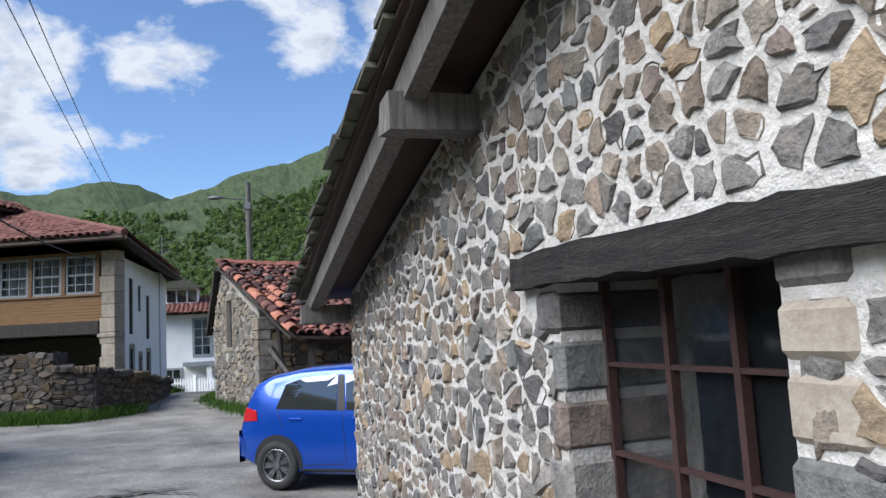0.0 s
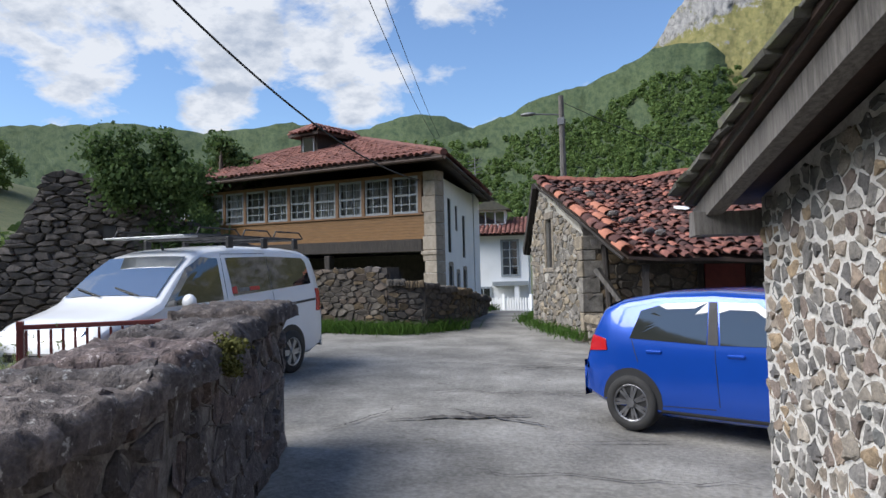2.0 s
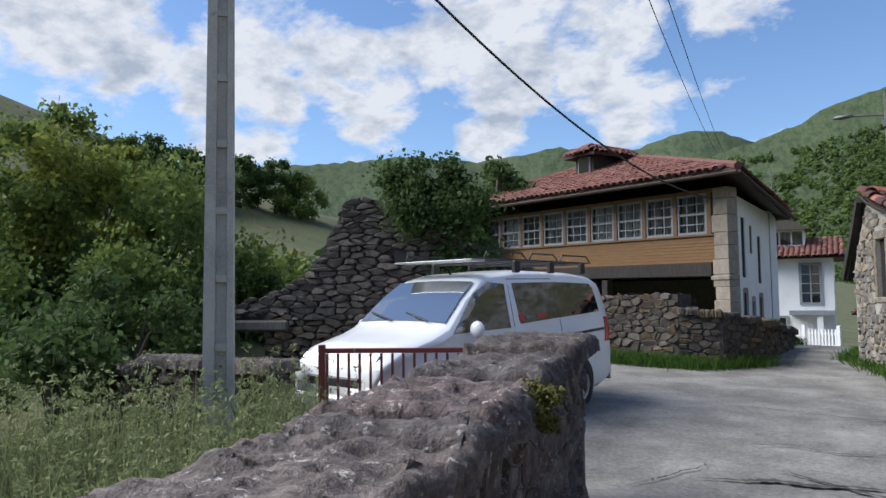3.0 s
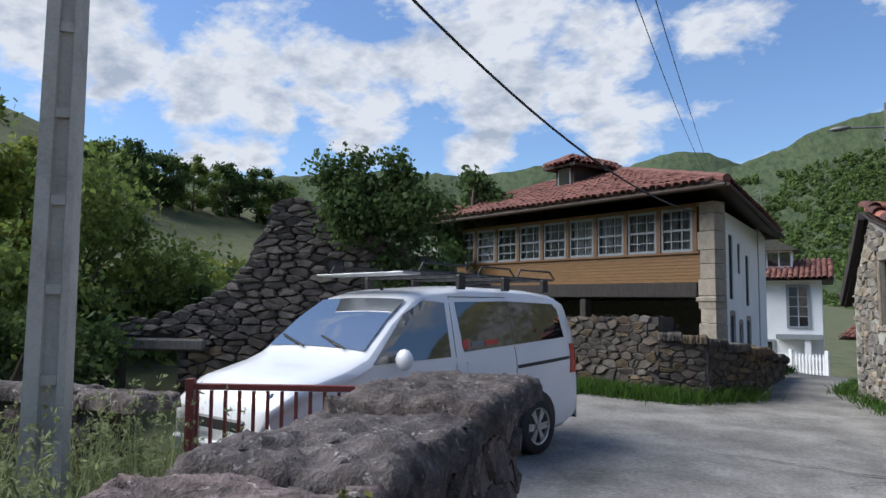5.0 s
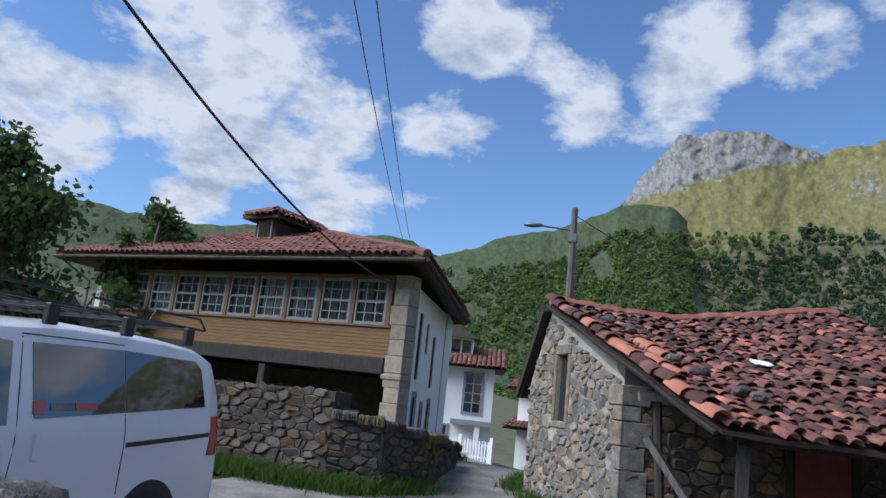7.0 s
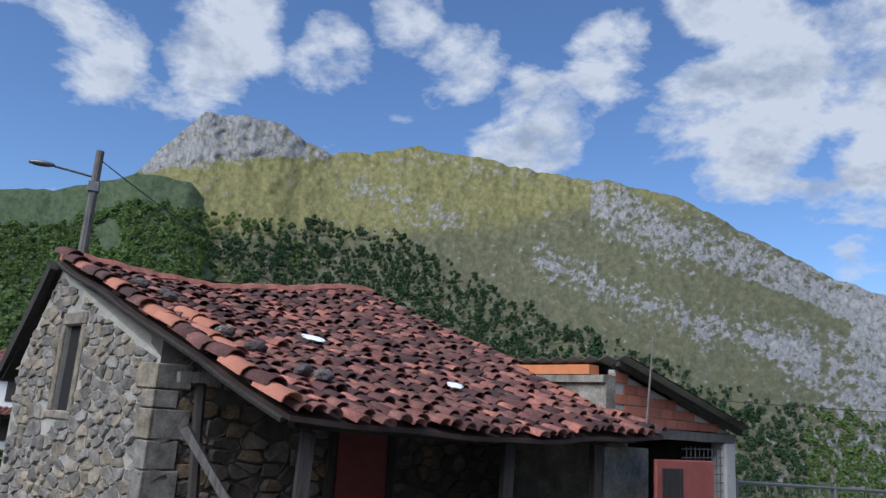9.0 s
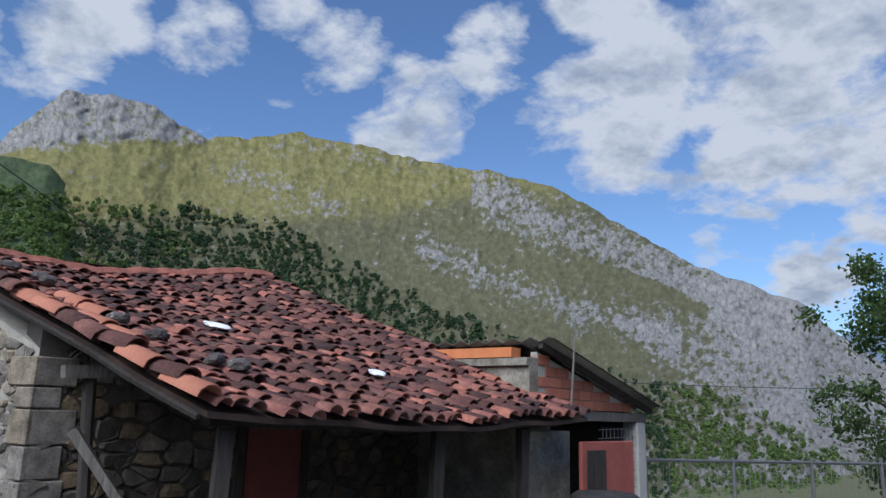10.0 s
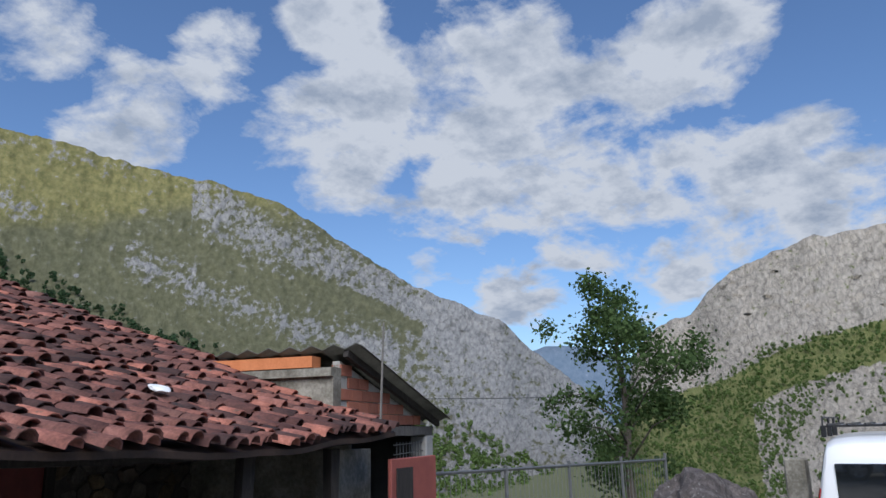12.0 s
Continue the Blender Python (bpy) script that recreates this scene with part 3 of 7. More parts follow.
def road_sheet():
    def on(x, y):
        j = 0.25 * noise.noise((x * 0.8, y * 0.8, 3))
        if y < 13.4 and x > 3.6 + j and x < 16:
            return True
        if 4.9 < y < 13.6 and x > 0.8 + j:
            return True
        if y >= 13.4:
            left = np.interp(y, [13.4, 14.5, 19, 26, 40], [2.9, 3.0, 2.2, 0.5, -3.2])
            right = np.interp(y, [13.4, 16.3, 20, 26, 40], [6.2, 4.5, 4.2, 3.2, 1.5])
            return left + j < x < right + j
        return False
    verts, faces, idx = [], [], {}
    step = 0.2
    for i in range(int(17 / step)):
        for k in range(int(50 / step)):
            x, y = -3.5 + i * step * 1.2, -9 + k * step
            if not on(x + step / 2, y + step / 2):
                continue
            f = []
            for dx, dy in ((0, 0), (1, 0), (1, 1), (0, 1)):
                key = (i + dx, k + dy)
                if key not in idx:
                    X, Y = -3.5 + key[0] * step * 1.2, -9 + key[1] * step
                    idx[key] = len(verts)
                    verts.append((X, Y, gz(X, Y) + 0.012 * noise.noise((X * 0.7, Y * 0.7, 1)) + 0.006 * noise.noise((X * 3, Y * 3, 5))))
                f.append(idx[key])
            faces.append(f)
    tagged(pyd("road", verts, faces, M["asphalt"], smooth=True), "worn grey concrete village road with cracks and stains", "road", kind="structure")


def mountain(name, label, tab, r0, r1, el0, az0, az1, naz, nr, material, rough=0.05, power=1.25, seed=0.0, rockiness=None, jag=0.25, heath=None):
    verts, faces, rock, strata, dull = [], [], [], [], []
    for i in range(naz + 1):
        az = az0 + (az1 - az0) * i / naz
        top = lerp_table(tab, az)
        crest = jag * noise.fractal((az * 0.7, seed, 0), 0.8, 2.0, 5)
        for k in range(nr + 2):
            f = min(1.0, k / nr)
            el = el0 + (top - el0) * f + crest * f ** 14
            r = r0 + (r1 - r0) * f ** power
            q = (az * 0.45 + el * 0.2, el * 0.5, seed)
            rid = min(0.45, max(-0.6, noise.ridged_multi_fractal(q, 0.9, 2.1, 6, 0.9, 2.0) - 1.1))
            fin = noise.fractal((az * 1.6, el * 2.2, seed + 4), 0.8, 2.0, 4)
            crag = rockiness(az, el, top, rid, fin) if rockiness else 0.0
            fold = noise.ridged_multi_fractal((az * 0.9 + el * 0.9, el * 1.5 - az * 0.4, seed + 9), 0.8, 2.2, 5, 0.9, 2.0) - 1.0
            fold = min(0.7, max(-0.7, fold))
            r *= 1 - rough * 0.45 * rid * min(1, f * 4) - rough * 0.25 * fin - rough * (0.12 + 0.3 * min(1, max(0, crag))) * fold
            if k > nr:
                r, el = r * 1.12, el - 2.0
            a_ = radians(az)
            verts.append((EYE0.x + r * math.sin(a_), EYE0.y + r * math.cos(a_), EYE0.z + r * math.tan(radians(el))))
            strata.append((az, el, seed))
            rock.append(crag)
            dull.append(heath(az, el) if heath else 0.0)
    w = nr + 2
    for i in range(naz):
        for k in range(nr + 1):
            faces.append((i * w + k, (i + 1) * w + k, (i + 1) * w + k + 1, i * w + k + 1))
    ob = pyd(name, verts, faces, material, smooth=True)
    st_ = ob.data.attributes.new("strata", "FLOAT_VECTOR", "POINT")
    st_.data.foreach_set("vector", [c for q in strata for c in q])
    for key, values in (("rock", rock), ("heath", dull)):
        ob.data.attributes.new(key, "FLOAT", "POINT").data.foreach_set("value", values)
    return tagged(ob, label, "mountain", kind="structure")


def mountain_mat(name, grass, heath, rock_cols):
    """Pasture, limestone with clefts, and a dull tone: heath plus painted shade, mixed by attribute."""
    m = bpy.data.materials.new(name)
    m.use_nodes = True
    t = m.node_tree
    b = t.nodes["Principled BSDF"]
    tc = t.nodes.new("ShaderNodeAttribute")
    tc.attribute_name = "strata"
    fine = nd(t, "ShaderNodeTexNoise", Scale=2.2, Detail=12.0, Roughness=0.76)
    mp = t.nodes.new("ShaderNodeMapping")
    mp.inputs["Scale"].default_value = (1.25, 0.85, 1)
    mp.inputs["Rotation"].default_value = (0, 0, 0.55)
    streak = nd(t, "ShaderNodeTexNoise", Scale=3.2, Detail=12.0, Roughness=0.72)
    t.links.new(tc.outputs["Vector"], mp.inputs[0])
    t.links.new(mp.outputs[0], streak.inputs["Vector"])
    t.links.new(tc.outputs["Vector"], fine.inputs["Vector"])

    def ramp(c0, c1, lo, hi, src):
        r = t.nodes.new("ShaderNodeValToRGB")
        r.color_ramp.elements[0].position, r.color_ramp.elements[1].position = lo, hi
        r.color_ramp.elements[0].color, r.color_ramp.elements[1].color = (*c0, 1), (*c1, 1)
        t.links.new(src, r.inputs[0])
        return r.outputs[0]

    def blend(fac, a_, b_, kind="MIX"):
        x = t.nodes.new("ShaderNodeMix")
        x.data_type, x.blend_type = "RGBA", kind
        if fac is None:
            x.inputs["Factor"].default_value = 1.0
        else:
            t.links.new(fac, x.inputs["Factor"])
        t.links.new(a_, x.inputs["A"])
        t.links.new(b_, x.inputs["B"])
        return x.outputs["Result"]
    he = t.nodes.new("ShaderNodeAttribute")
    he.attribute_name = "heath"
    green = blend(he.outputs["Fac"], ramp(*grass, 0.36, 0.64, fine.outputs["Fac"]), ramp(*heath, 0.36, 0.64, fine.outputs["Fac"]))
    stone = ramp(*rock_cols, 0.3, 0.68, streak.outputs["Fac"])
    warp = t.nodes.new("ShaderNodeVectorMath")
    warp.operation = "MULTIPLY_ADD"
    warp.inputs[1].default_value = (1.6, 1.6, 0)
    t.links.new(fine.outputs["Color"], warp.inputs[0])
    t.links.new(mp.outputs[0], warp.inputs[2])
    cleft = nd(t, "ShaderNodeTexVoronoi", Scale=1.5)
    cleft.feature = "DISTANCE_TO_EDGE"
    t.links.new(warp.outputs[0], cleft.inputs["Vector"])
    cl = t.nodes.new("ShaderNodeMapRange")
    cl.inputs["From Min"].default_value, cl.inputs["From Max"].default_value = 0.0, 0.07
    cl.inputs["To Min"].default_value, cl.inputs["To Max"].default_value = 0.5, 1.0
    t.links.new(cleft.outputs["Distance"], cl.inputs["Value"])
    stone = blend(None, stone, cl.outputs[0], "MULTIPLY")
    at = t.nodes.new("ShaderNodeAttribute")
    at.attribute_name = "rock"
    ad = t.nodes.new("ShaderNodeMath")
    ad.operation = "ADD"
    t.links.new(at.outputs["Fac"], ad.inputs[0])
    sub = t.nodes.new("ShaderNodeMath")
    sub.operation = "MULTIPLY_ADD"
    sub.inputs[1].default_value, sub.inputs[2].default_value = 4.6, -2.3
    t.links.new(fine.outputs["Fac"], sub.inputs[0])
    t.links.new(sub.outputs[0], ad.inputs[1])
    th = t.nodes.new("ShaderNodeMapRange")
    th.inputs["From Min"].default_value, th.inputs["From Max"].default_value = 0.35, 0.6
    t.links.new(ad.outputs[0], th.inputs["Value"])
    t.links.new(blend(th.outputs[0], green, stone), b.inputs["Base Color"])
    b.inputs["Roughness"].default_value = 0.95
    b.inputs["Specular IOR Level"].default_value = 0.1
    bp = nd(t, "ShaderNodeBump", Strength=0.6, Distance=5.0)
    t.links.new(streak.outputs["Fac"], bp.inputs["Height"])
    t.links.new(bp.outputs[0], b.inputs["Normal"])
    return m


M["mountain"] = mountain_mat("limestone_mountain", ((0.1, 0.1, 0.04), (0.23, 0.205, 0.085)), ((0.07, 0.072, 0.038), (0.14, 0.135, 0.08)), ((0.13, 0.13, 0.13), (0.31, 0.3, 0.282)))
M["crag"] = mountain_mat("warm_limestone_crag", ((0.1, 0.12, 0.04), (0.2, 0.2, 0.08)), ((0.1, 0.12, 0.04), (0.2, 0.2, 0.08)), ((0.2, 0.18, 0.152), (0.45, 0.405, 0.34)))
M["far_hill"] = mountain_mat("far_wooded_hill", ((0.03, 0.05, 0.028), (0.1, 0.125, 0.06)), ((0.03, 0.05, 0.03), (0.07, 0.095, 0.05)), ((0.04, 0.06, 0.045), (0.07, 0.09, 0.055)))
# atmospheric haze put into the base colour as blue grey
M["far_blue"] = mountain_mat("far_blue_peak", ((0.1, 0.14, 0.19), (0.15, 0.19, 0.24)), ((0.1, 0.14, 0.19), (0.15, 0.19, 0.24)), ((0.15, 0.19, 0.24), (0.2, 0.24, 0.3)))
BIG = [(-8, 12.0), (-3.6, 16.3), (-2, 18.6), (0.4, 21.1), (3, 21.5), (6.5, 21.4), (8.5, 20.3), (10.7, 19.7), (14, 20.1), (17.5, 20.95), (21, 20.5), (27, 19.5), (33.2, 18.7), (38.6, 17.5), (43.6, 14.6), (49.8, 11.0), (53, 9.6), (56.2, 8.4), (58, 6.4), (62.3, 2.75), (66, -2)]
FOREST_TOP = [(-8, 12.5), (-2.9, 15.0), (3, 13.8), (8.3, 14.4), (15.5, 14.1), (19, 13.0), (22.5, 11.3), (27, 9.0), (33.5, 6.8), (44, 2.8), (51, 1.9), (56, -1.0), (60, -3.4)]


def off_line(line, az, el, width):
    """1 on a line of azimuth and elevation, falling to 0 at its width."""
    if not line[0][0] <= az <= line[-1][0]:
        return 0.0
    return max(0.0, 1 - abs(el - lerp_table(line, az)) / width)


UPPER_CLIFF = [(32, 17), (36, 15.6), (41.5, 13.2), (47, 10.6), (56, 7.2)]
LOWER_CLIFF = [(27.5, 12.6), (30.3, 11.8), (36, 9.3), (41.5, 7.6), (48, 5.6)]
BUSHES = [(40.5, 11.6), (43, 10.6), (46, 9.6), (50, 7.7)]


def big_rock(az, el, top, rid, fin):
    v = -0.05 + 0.3 * rid + 0.45 * fin
    if az < 11:
        v += min(1.0, max(0.0, (el - np.interp(az, [-4, 3.2, 10], [15.8, 18.0, 19.3])) * 1.3 + 0.4))
    v += 0.5 * off_line([(11, 17.6), (14, 17.2), (20, 15.4), (22, 15.0)], az, el, 1.8)
    v += 0.3 * off_line([(14, 19.6), (20, 20.0), (36, 18.0)], az, el, 1.4)
    v += 0.85 * off_line(UPPER_CLIFF, az, el, 3.0) + 0.75 * off_line(LOWER_CLIFF, az, el, 2.0)
    v += min(1.0, max(0.0, (az - 43) * 0.09)) * (1.0 if el < np.interp(az, [43, 60], [9, 9]) else 0.5)
    return v - 1.6 * off_line(BUSHES, az, el, 0.8)


# darker below the edge line: heath, and the slope's shade painted as colour
def big_heath_shade(az, el):
    edge = np.interp(az, [-8, 3, 9.7, 19.5, 27, 35, 44], [11, 12.5, 13.6, 14.4, 15.6, 17.6, 16])
    return float(min(1, max(0, (edge - el) * 0.6 + 0.5 + 0.7 * noise.noise((az * 0.5, el * 0.7, 4)))))


mountain("mountain_big", "limestone mountain with grassy shoulders and bare grey cliffs", BIG, 220, 1250, -9, -8, 66, 460, 150, M["mountain"], 0.022, 1.2, 1.3, big_rock, heath=big_heath_shade)
LEFT_RIDGE = [(-36, 5), (-28, 8.2), (-23, 9.6), (-18, 10.9), (-15, 11.9), (-12.4, 13.1), (-9, 13.7), (-6, 14.9), (-3.6, 16.0), (0, 16.0), (3, 13)]
mountain("mountain_ridge", "dark green wooded ridge below the mountain", LEFT_RIDGE, 160, 1000, -4, -36, 3, 120, 50, M["far_hill"], 0.04, 1.2, 5.0, None, 0.2)
FAR_HILLS = [(-100, 8), (-75, 9), (-60, 9.6), (-47.8, 10.7), (-44, 11), (-38, 10.5), (-33.2, 11.4), (-27, 10.9), (-24.5, 11.6), (-22.4, 12.1), (-20, 11.7), (-18, 10.9), (-14, 9), (-10, 7)]
mountain("mountain_far", "hazy wooded hills on the horizon", FAR_HILLS, 900, 2300, 1, -100, -10, 150, 24, M["far_hill"], 0.04, 1.1, 8.0, None, 0.35)
NEAR_HILL = [(-150, 14), (-110, 16.5), (-90, 16.5), (-76, 14.4), (-69, 12.2), (-66, 11.0), (-61, 9.0), (-54, 7.2), (-48, 5.6), (-44, 4.0), (-38, 1.5)]
mountain("hillside", "mown grassy hillside with hedges", NEAR_HILL, 16, 130, -2.5, -150, -38, 140, 40, M["meadow"], 0.02, 1.15, 3.0, None, 0.15)
RIGHT = [(60, -7.5), (63, -5), (65, 0.5), (66.3, 5.6), (68, 7.2), (70.6, 8.0), (72, 9.6), (73.7, 10.9), (76.5, 11.9), (79.3, 12.7), (84, 12.9), (92, 14), (105, 16), (118, 17), (135, 16), (160, 14), (200, 12), (212, 10)]


def right_rock(az, el, top, rid, fin):
    low = np.interp(az, [62, 66, 72, 77, 83, 90], [-2, 1.5, 3.0, 5.2, 6.6, 7])
    return 1.1 + 0.3 * rid + 0.2 * fin - (1.5 if el < low and not (az > 74 and el < low - 2.6) else 0)


mountain("mountain_gorge", "pale limestone crag across the gorge", RIGHT, 180, 620, -8, 60, 212, 420, 80, M["crag"], 0.026, 1.1, 11.0, right_rock)
# farthest peak, its haze painted in by the blue material
mountain("mountain_blue", "distant peak seen through the gorge, coloured blue as haze", [(52, 3.5), (57, 5.3), (60, 6.2), (62, 6.05), (65, 5.2), (70, 4)], 2400, 3200, 0, 52, 70, 40, 8, M["far_blue"], 0.02, 1.0, 14.0, None, 0.2)


def far_trees(name, label, places, size, material, seed, tufts=44):
    """Crowns of far woods: loose tufts of leaves round each tree's middle, too many to count."""
    rng = np.random.default_rng(seed)
    n = len(places)
    P = np.repeat(np.array(places, float), tufts, 0)
    S = np.repeat(np.array(size, float)[:, None] * np.exp(rng.normal(0.1, 0.3, (n, 1))), tufts, 0)
    d = rng.normal(size=(n * tufts, 3))
    d /= np.linalg.norm(d, axis=1)[:, None]
    d[:, 2] = d[:, 2] * 1.15 + 0.55
    c = P + d * S * rng.uniform(0.55, 1.0, (n * tufts, 1))
    # each tuft faces outward with some scatter
    out_ = d + 0.7 * rng.normal(size=d.shape)
    out_ /= np.linalg.norm(out_, axis=1)[:, None]
    u = np.cross(out_, rng.normal(size=d.shape))
    u /= np.linalg.norm(u, axis=1)[:, None]
    v = np.cross(out_, u)
    k = S * rng.uniform(0.3, 0.54, (n * tufts, 1))
    V = np.stack([c - u * k, c + v * k * 0.8, c + u * k, c - v * k * 0.8], 1).reshape(-1, 3)
    F = np.arange(n * tufts * 4).reshape(-1, 4)
    ob = pyd(name, V.tolist(), F.tolist(), material)
    return tagged(ob, label, "forest", kind="stuff")


def on_terrain(az, el, r0, r1, el0, top, power):
    f = min(1, max(0, (el - el0) / (top - el0)))
    r = (r0 + (r1 - r0) * f ** power) * 0.985
    a_ = radians(az)
    return (EYE0.x + r * math.sin(a_), EYE0.y + r * math.cos(a_), EYE0.z + r * math.tan(radians(el))), r


def woods():
    rng = random.Random(4)
    light, dark = ([], []), ([], [])
    while len(light[0]) + len(dark[0]) < 11500:
        az, el = rng.uniform(-8, 61), rng.uniform(-8, 16)
        lim = lerp_table(FOREST_TOP, az) + 0.7 * noise.noise((az * 0.45, 2, 0)) + 0.4 * noise.noise((az * 1.7, 5, 0))
        if el > lim or (el > lim - 1.6 and rng.random() < 0.45):
            continue
        if az < 2 and 7.5 < el < 10.5 and noise.noise((az * 0.5, el * 0.9, 7)) > 0.15:
            continue
        p, r = on_terrain(az, el, 220, 1250, -9, lerp_table(BIG, az), 1.2)
        # picks the lit or shaded leaf colour; this light is painted, not cast
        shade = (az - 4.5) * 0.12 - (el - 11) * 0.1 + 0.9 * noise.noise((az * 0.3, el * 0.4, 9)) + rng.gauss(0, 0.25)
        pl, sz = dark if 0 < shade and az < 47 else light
        pl.append(p)
        sz.append(0.0041 * r ** 0.93)
    far_trees("forest", "light green trees on the mountain flank, coloured as sunlit", *light, M["forest"], 5)
    far_trees("forest", "broadleaf forest below the mountain pastures, coloured dark as shaded", *dark, M["forest_shaded"], 8)
    pl, sz = [], []
    while len(pl) < 5200:
        az, el = rng.uniform(-34, 2), rng.uniform(-2, 14)
        top = lerp_table(LEFT_RIDGE, az)
        lim = top - np.interp(az, [-34, -22, -14, -8, 0], [0, 0, 2.2, 2.6, 1.5])
        if el > lim or noise.noise((az * 0.28, el * 0.5, 3)) > 0.36:
            continue
        p, r = on_terrain(az, el, 160, 1000, -4, top, 1.2)
        pl.append(p)
        sz.append(0.005 * r ** 0.93)
    far_trees("forest", "wooded slope above the village, coloured as sunlit", pl, sz, M["forest"], 6)
    pl, sz = [], []
    while len(pl) < 4500:
        az, el = rng.uniform(63, 96), rng.uniform(-6, 9)
        low = np.interp(az, [60, 66, 69, 75, 83, 90], [-1, -0.5, 1.0, 5.4, 6.6, 7])
        if el > low or (az > 76 and el < np.interp(az, [76, 79, 83], [-1.5, 2.5, 4.5]) and rng.random() < 0.85):
            continue
        p, r = on_terrain(az, el, 180, 620, -8, lerp_table(RIGHT, az), 1.1)
        pl.append(p)
        sz.append(0.0026 * r ** 0.9)
    far_trees("forest", "scrub and trees on the gorge slope", pl, sz, M["forest"], 7)


def road_marks():
    rng = random.Random(17)
    for k, (x, y, a_, L, w) in enumerate(((5.3, 5.9, 0.5, 1.6, 0.05), (5.7, 6.6, -0.3, 1.4, 0.035), (4.6, 7.4, 0.2, 3.5, 0.016), (6.4, 4.6, 0.15, 2.6, 0.012), (3.8, 9.5, 0.1, 4.5, 0.02), (5.5, 9.0, 0.9, 2.5, 0.014), (4.6, 11.5, -0.2, 3.0, 0.016), (6.8, 7.8, 1.2, 2.0, 0.012), (5.0, 5.2, 1.4, 1.5, 0.014), (7.0, 5.6, 0.4, 1.5, 0.012))):
        v, f = [], []
        n = 40
        for i in range(n + 1):
            q = L * i / n
            px = x + q * math.cos(a_) + 0.12 * noise.noise((q * 2.5, k, 0)) + 0.03 * noise.noise((q * 14, k, 1))
            py = y + q * math.sin(a_) + 0.12 * noise.noise((q * 2.5, k, 5)) + 0.03 * noise.noise((q * 14, k, 7))
            ww = w * (0.25 + rng.random() * 0.9) * math.sin(math.pi * (i + 0.3) / (n + 0.6))
            for sg in (-1, 1):
                X, Y = px - sg * ww * math.sin(a_), py + sg * ww * math.cos(a_)
                v.append((X, Y, gz(X, Y) + 0.024))
        f = [(2 * i, 2 * i + 2, 2 * i + 3, 2 * i + 1) for i in range(n)]
        tagged(pyd("road_crack", v, f, M["dark_joint"]), "dark crack in the worn road surface", "crack", "road cracks", kind="structure")


ground_sheet()
road_sheet()
road_marks()
woods()


# ---- roof tiles ----
def tile_mesh(name, r, length, t=0.016, seg=5):
    """A tapered half-round tile, its upper end at the origin, running down -y."""
    v, f = [], []
    for y, k in ((0.0, 0.82), (-length, 1.0)):
        for rr in (r * k, r * k - t):
            for i in range(seg + 1):
                a_ = math.pi * i / seg
                v.append((math.cos(a_) * rr, y, math.sin(a_) * rr * 0.8 + (0.015 if y == 0 else 0.034)))
    n = seg + 1
    for i in range(seg):
        f.append((i, i + 1, 2 * n + i + 1, 2 * n + i))
        f.append((n + i + 1, n + i, 3 * n + i, 3 * n + i + 1))
        f.append((2 * n + i, 2 * n + i + 1, 3 * n + i + 1, 3 * n + i))
    me = bpy.data.meshes.new(name)
    me.from_pydata(v, [], f)
    me.polygons.foreach_set("use_smooth", [True] * len(f))
    return me


def tiled_roof(parent, surf, width, depth, colw, rowl, r, piece_mat, stuff_mat, limit, seed, jit=0.02, name="tile", first=None, top_at=0.0):
    """surf(u, v) gives the roof surface for u across and v down, both 0 to 1."""
    rng = random.Random(seed)
    nc, nr_ = max(2, round(width / colw)), max(2, round(depth / rowl))
    me = tile_mesh(name, r, depth / nr_ * 1.28)
    me.materials.append(piece_mat)
    tv = [v.co.copy() for v in me.vertices]
    tf = [tuple(p.vertices) for p in me.polygons]
    spots = [(i, j) for j in range(nr_) for i in range(nc)]
    if first:
        spots.sort(key=lambda s: first((s[0] + 0.5) / nc, (s[1] + 0.5) / nr_))
    sv, sf = [], []
    for n, (i, j) in enumerate(spots):
        u, v = (i + 0.5) / nc, j / nr_
        p = surf(u, v)
        if p is None:
            continue
        dn = surf(u, v + 1 / nr_) or surf(u, v - 0.01)
        q = surf(min(1, u + 0.01), v) or surf(u - 0.01, v)
        if dn is None or q is None:
            continue
        y = (p - dn).normalized()
        x = (q - p).normalized() if surf(min(1, u + 0.01), v) else (p - q).normalized()
        x = (x - y * x.dot(y)).normalized()
        z = x.cross(y)
        if z.z < 0:
            x, z = -x, -z
        rot = Matrix((x, y, z)).transposed().to_4x4()
        m = Matrix.Translation(p + x * rng.gauss(0, jit) + z * abs(rng.gauss(0, jit * 0.6)) + y * rng.gauss(0, jit * 1.5)) @ rot @ pose(0, 0, 0, rng.gauss(0, jit * 110), rng.gauss(0, jit * 160), rng.gauss(0, jit * 170))
        if n < limit:
            ob = new(name, me)
            ob.parent = parent
            ob.matrix_local = m
        else:
            b0 = len(sv)
            sv += [m @ c for c in tv]
            sf += [tuple(k + b0 for k in f) for f in tf]
    if sv:
        tagged(pyd(name + "_field", sv, sf, stuff_mat, parent, smooth=True), kind="stuff")


def frame_m(origin, xaxis):
    x = Vector((xaxis[0], xaxis[1], 0)).normalized()
    z = Vector((0, 0, 1))
    y = z.cross(x)
    m = Matrix((x, y, z)).transposed().to_4x4()
    return Matrix.Translation(origin) @ m


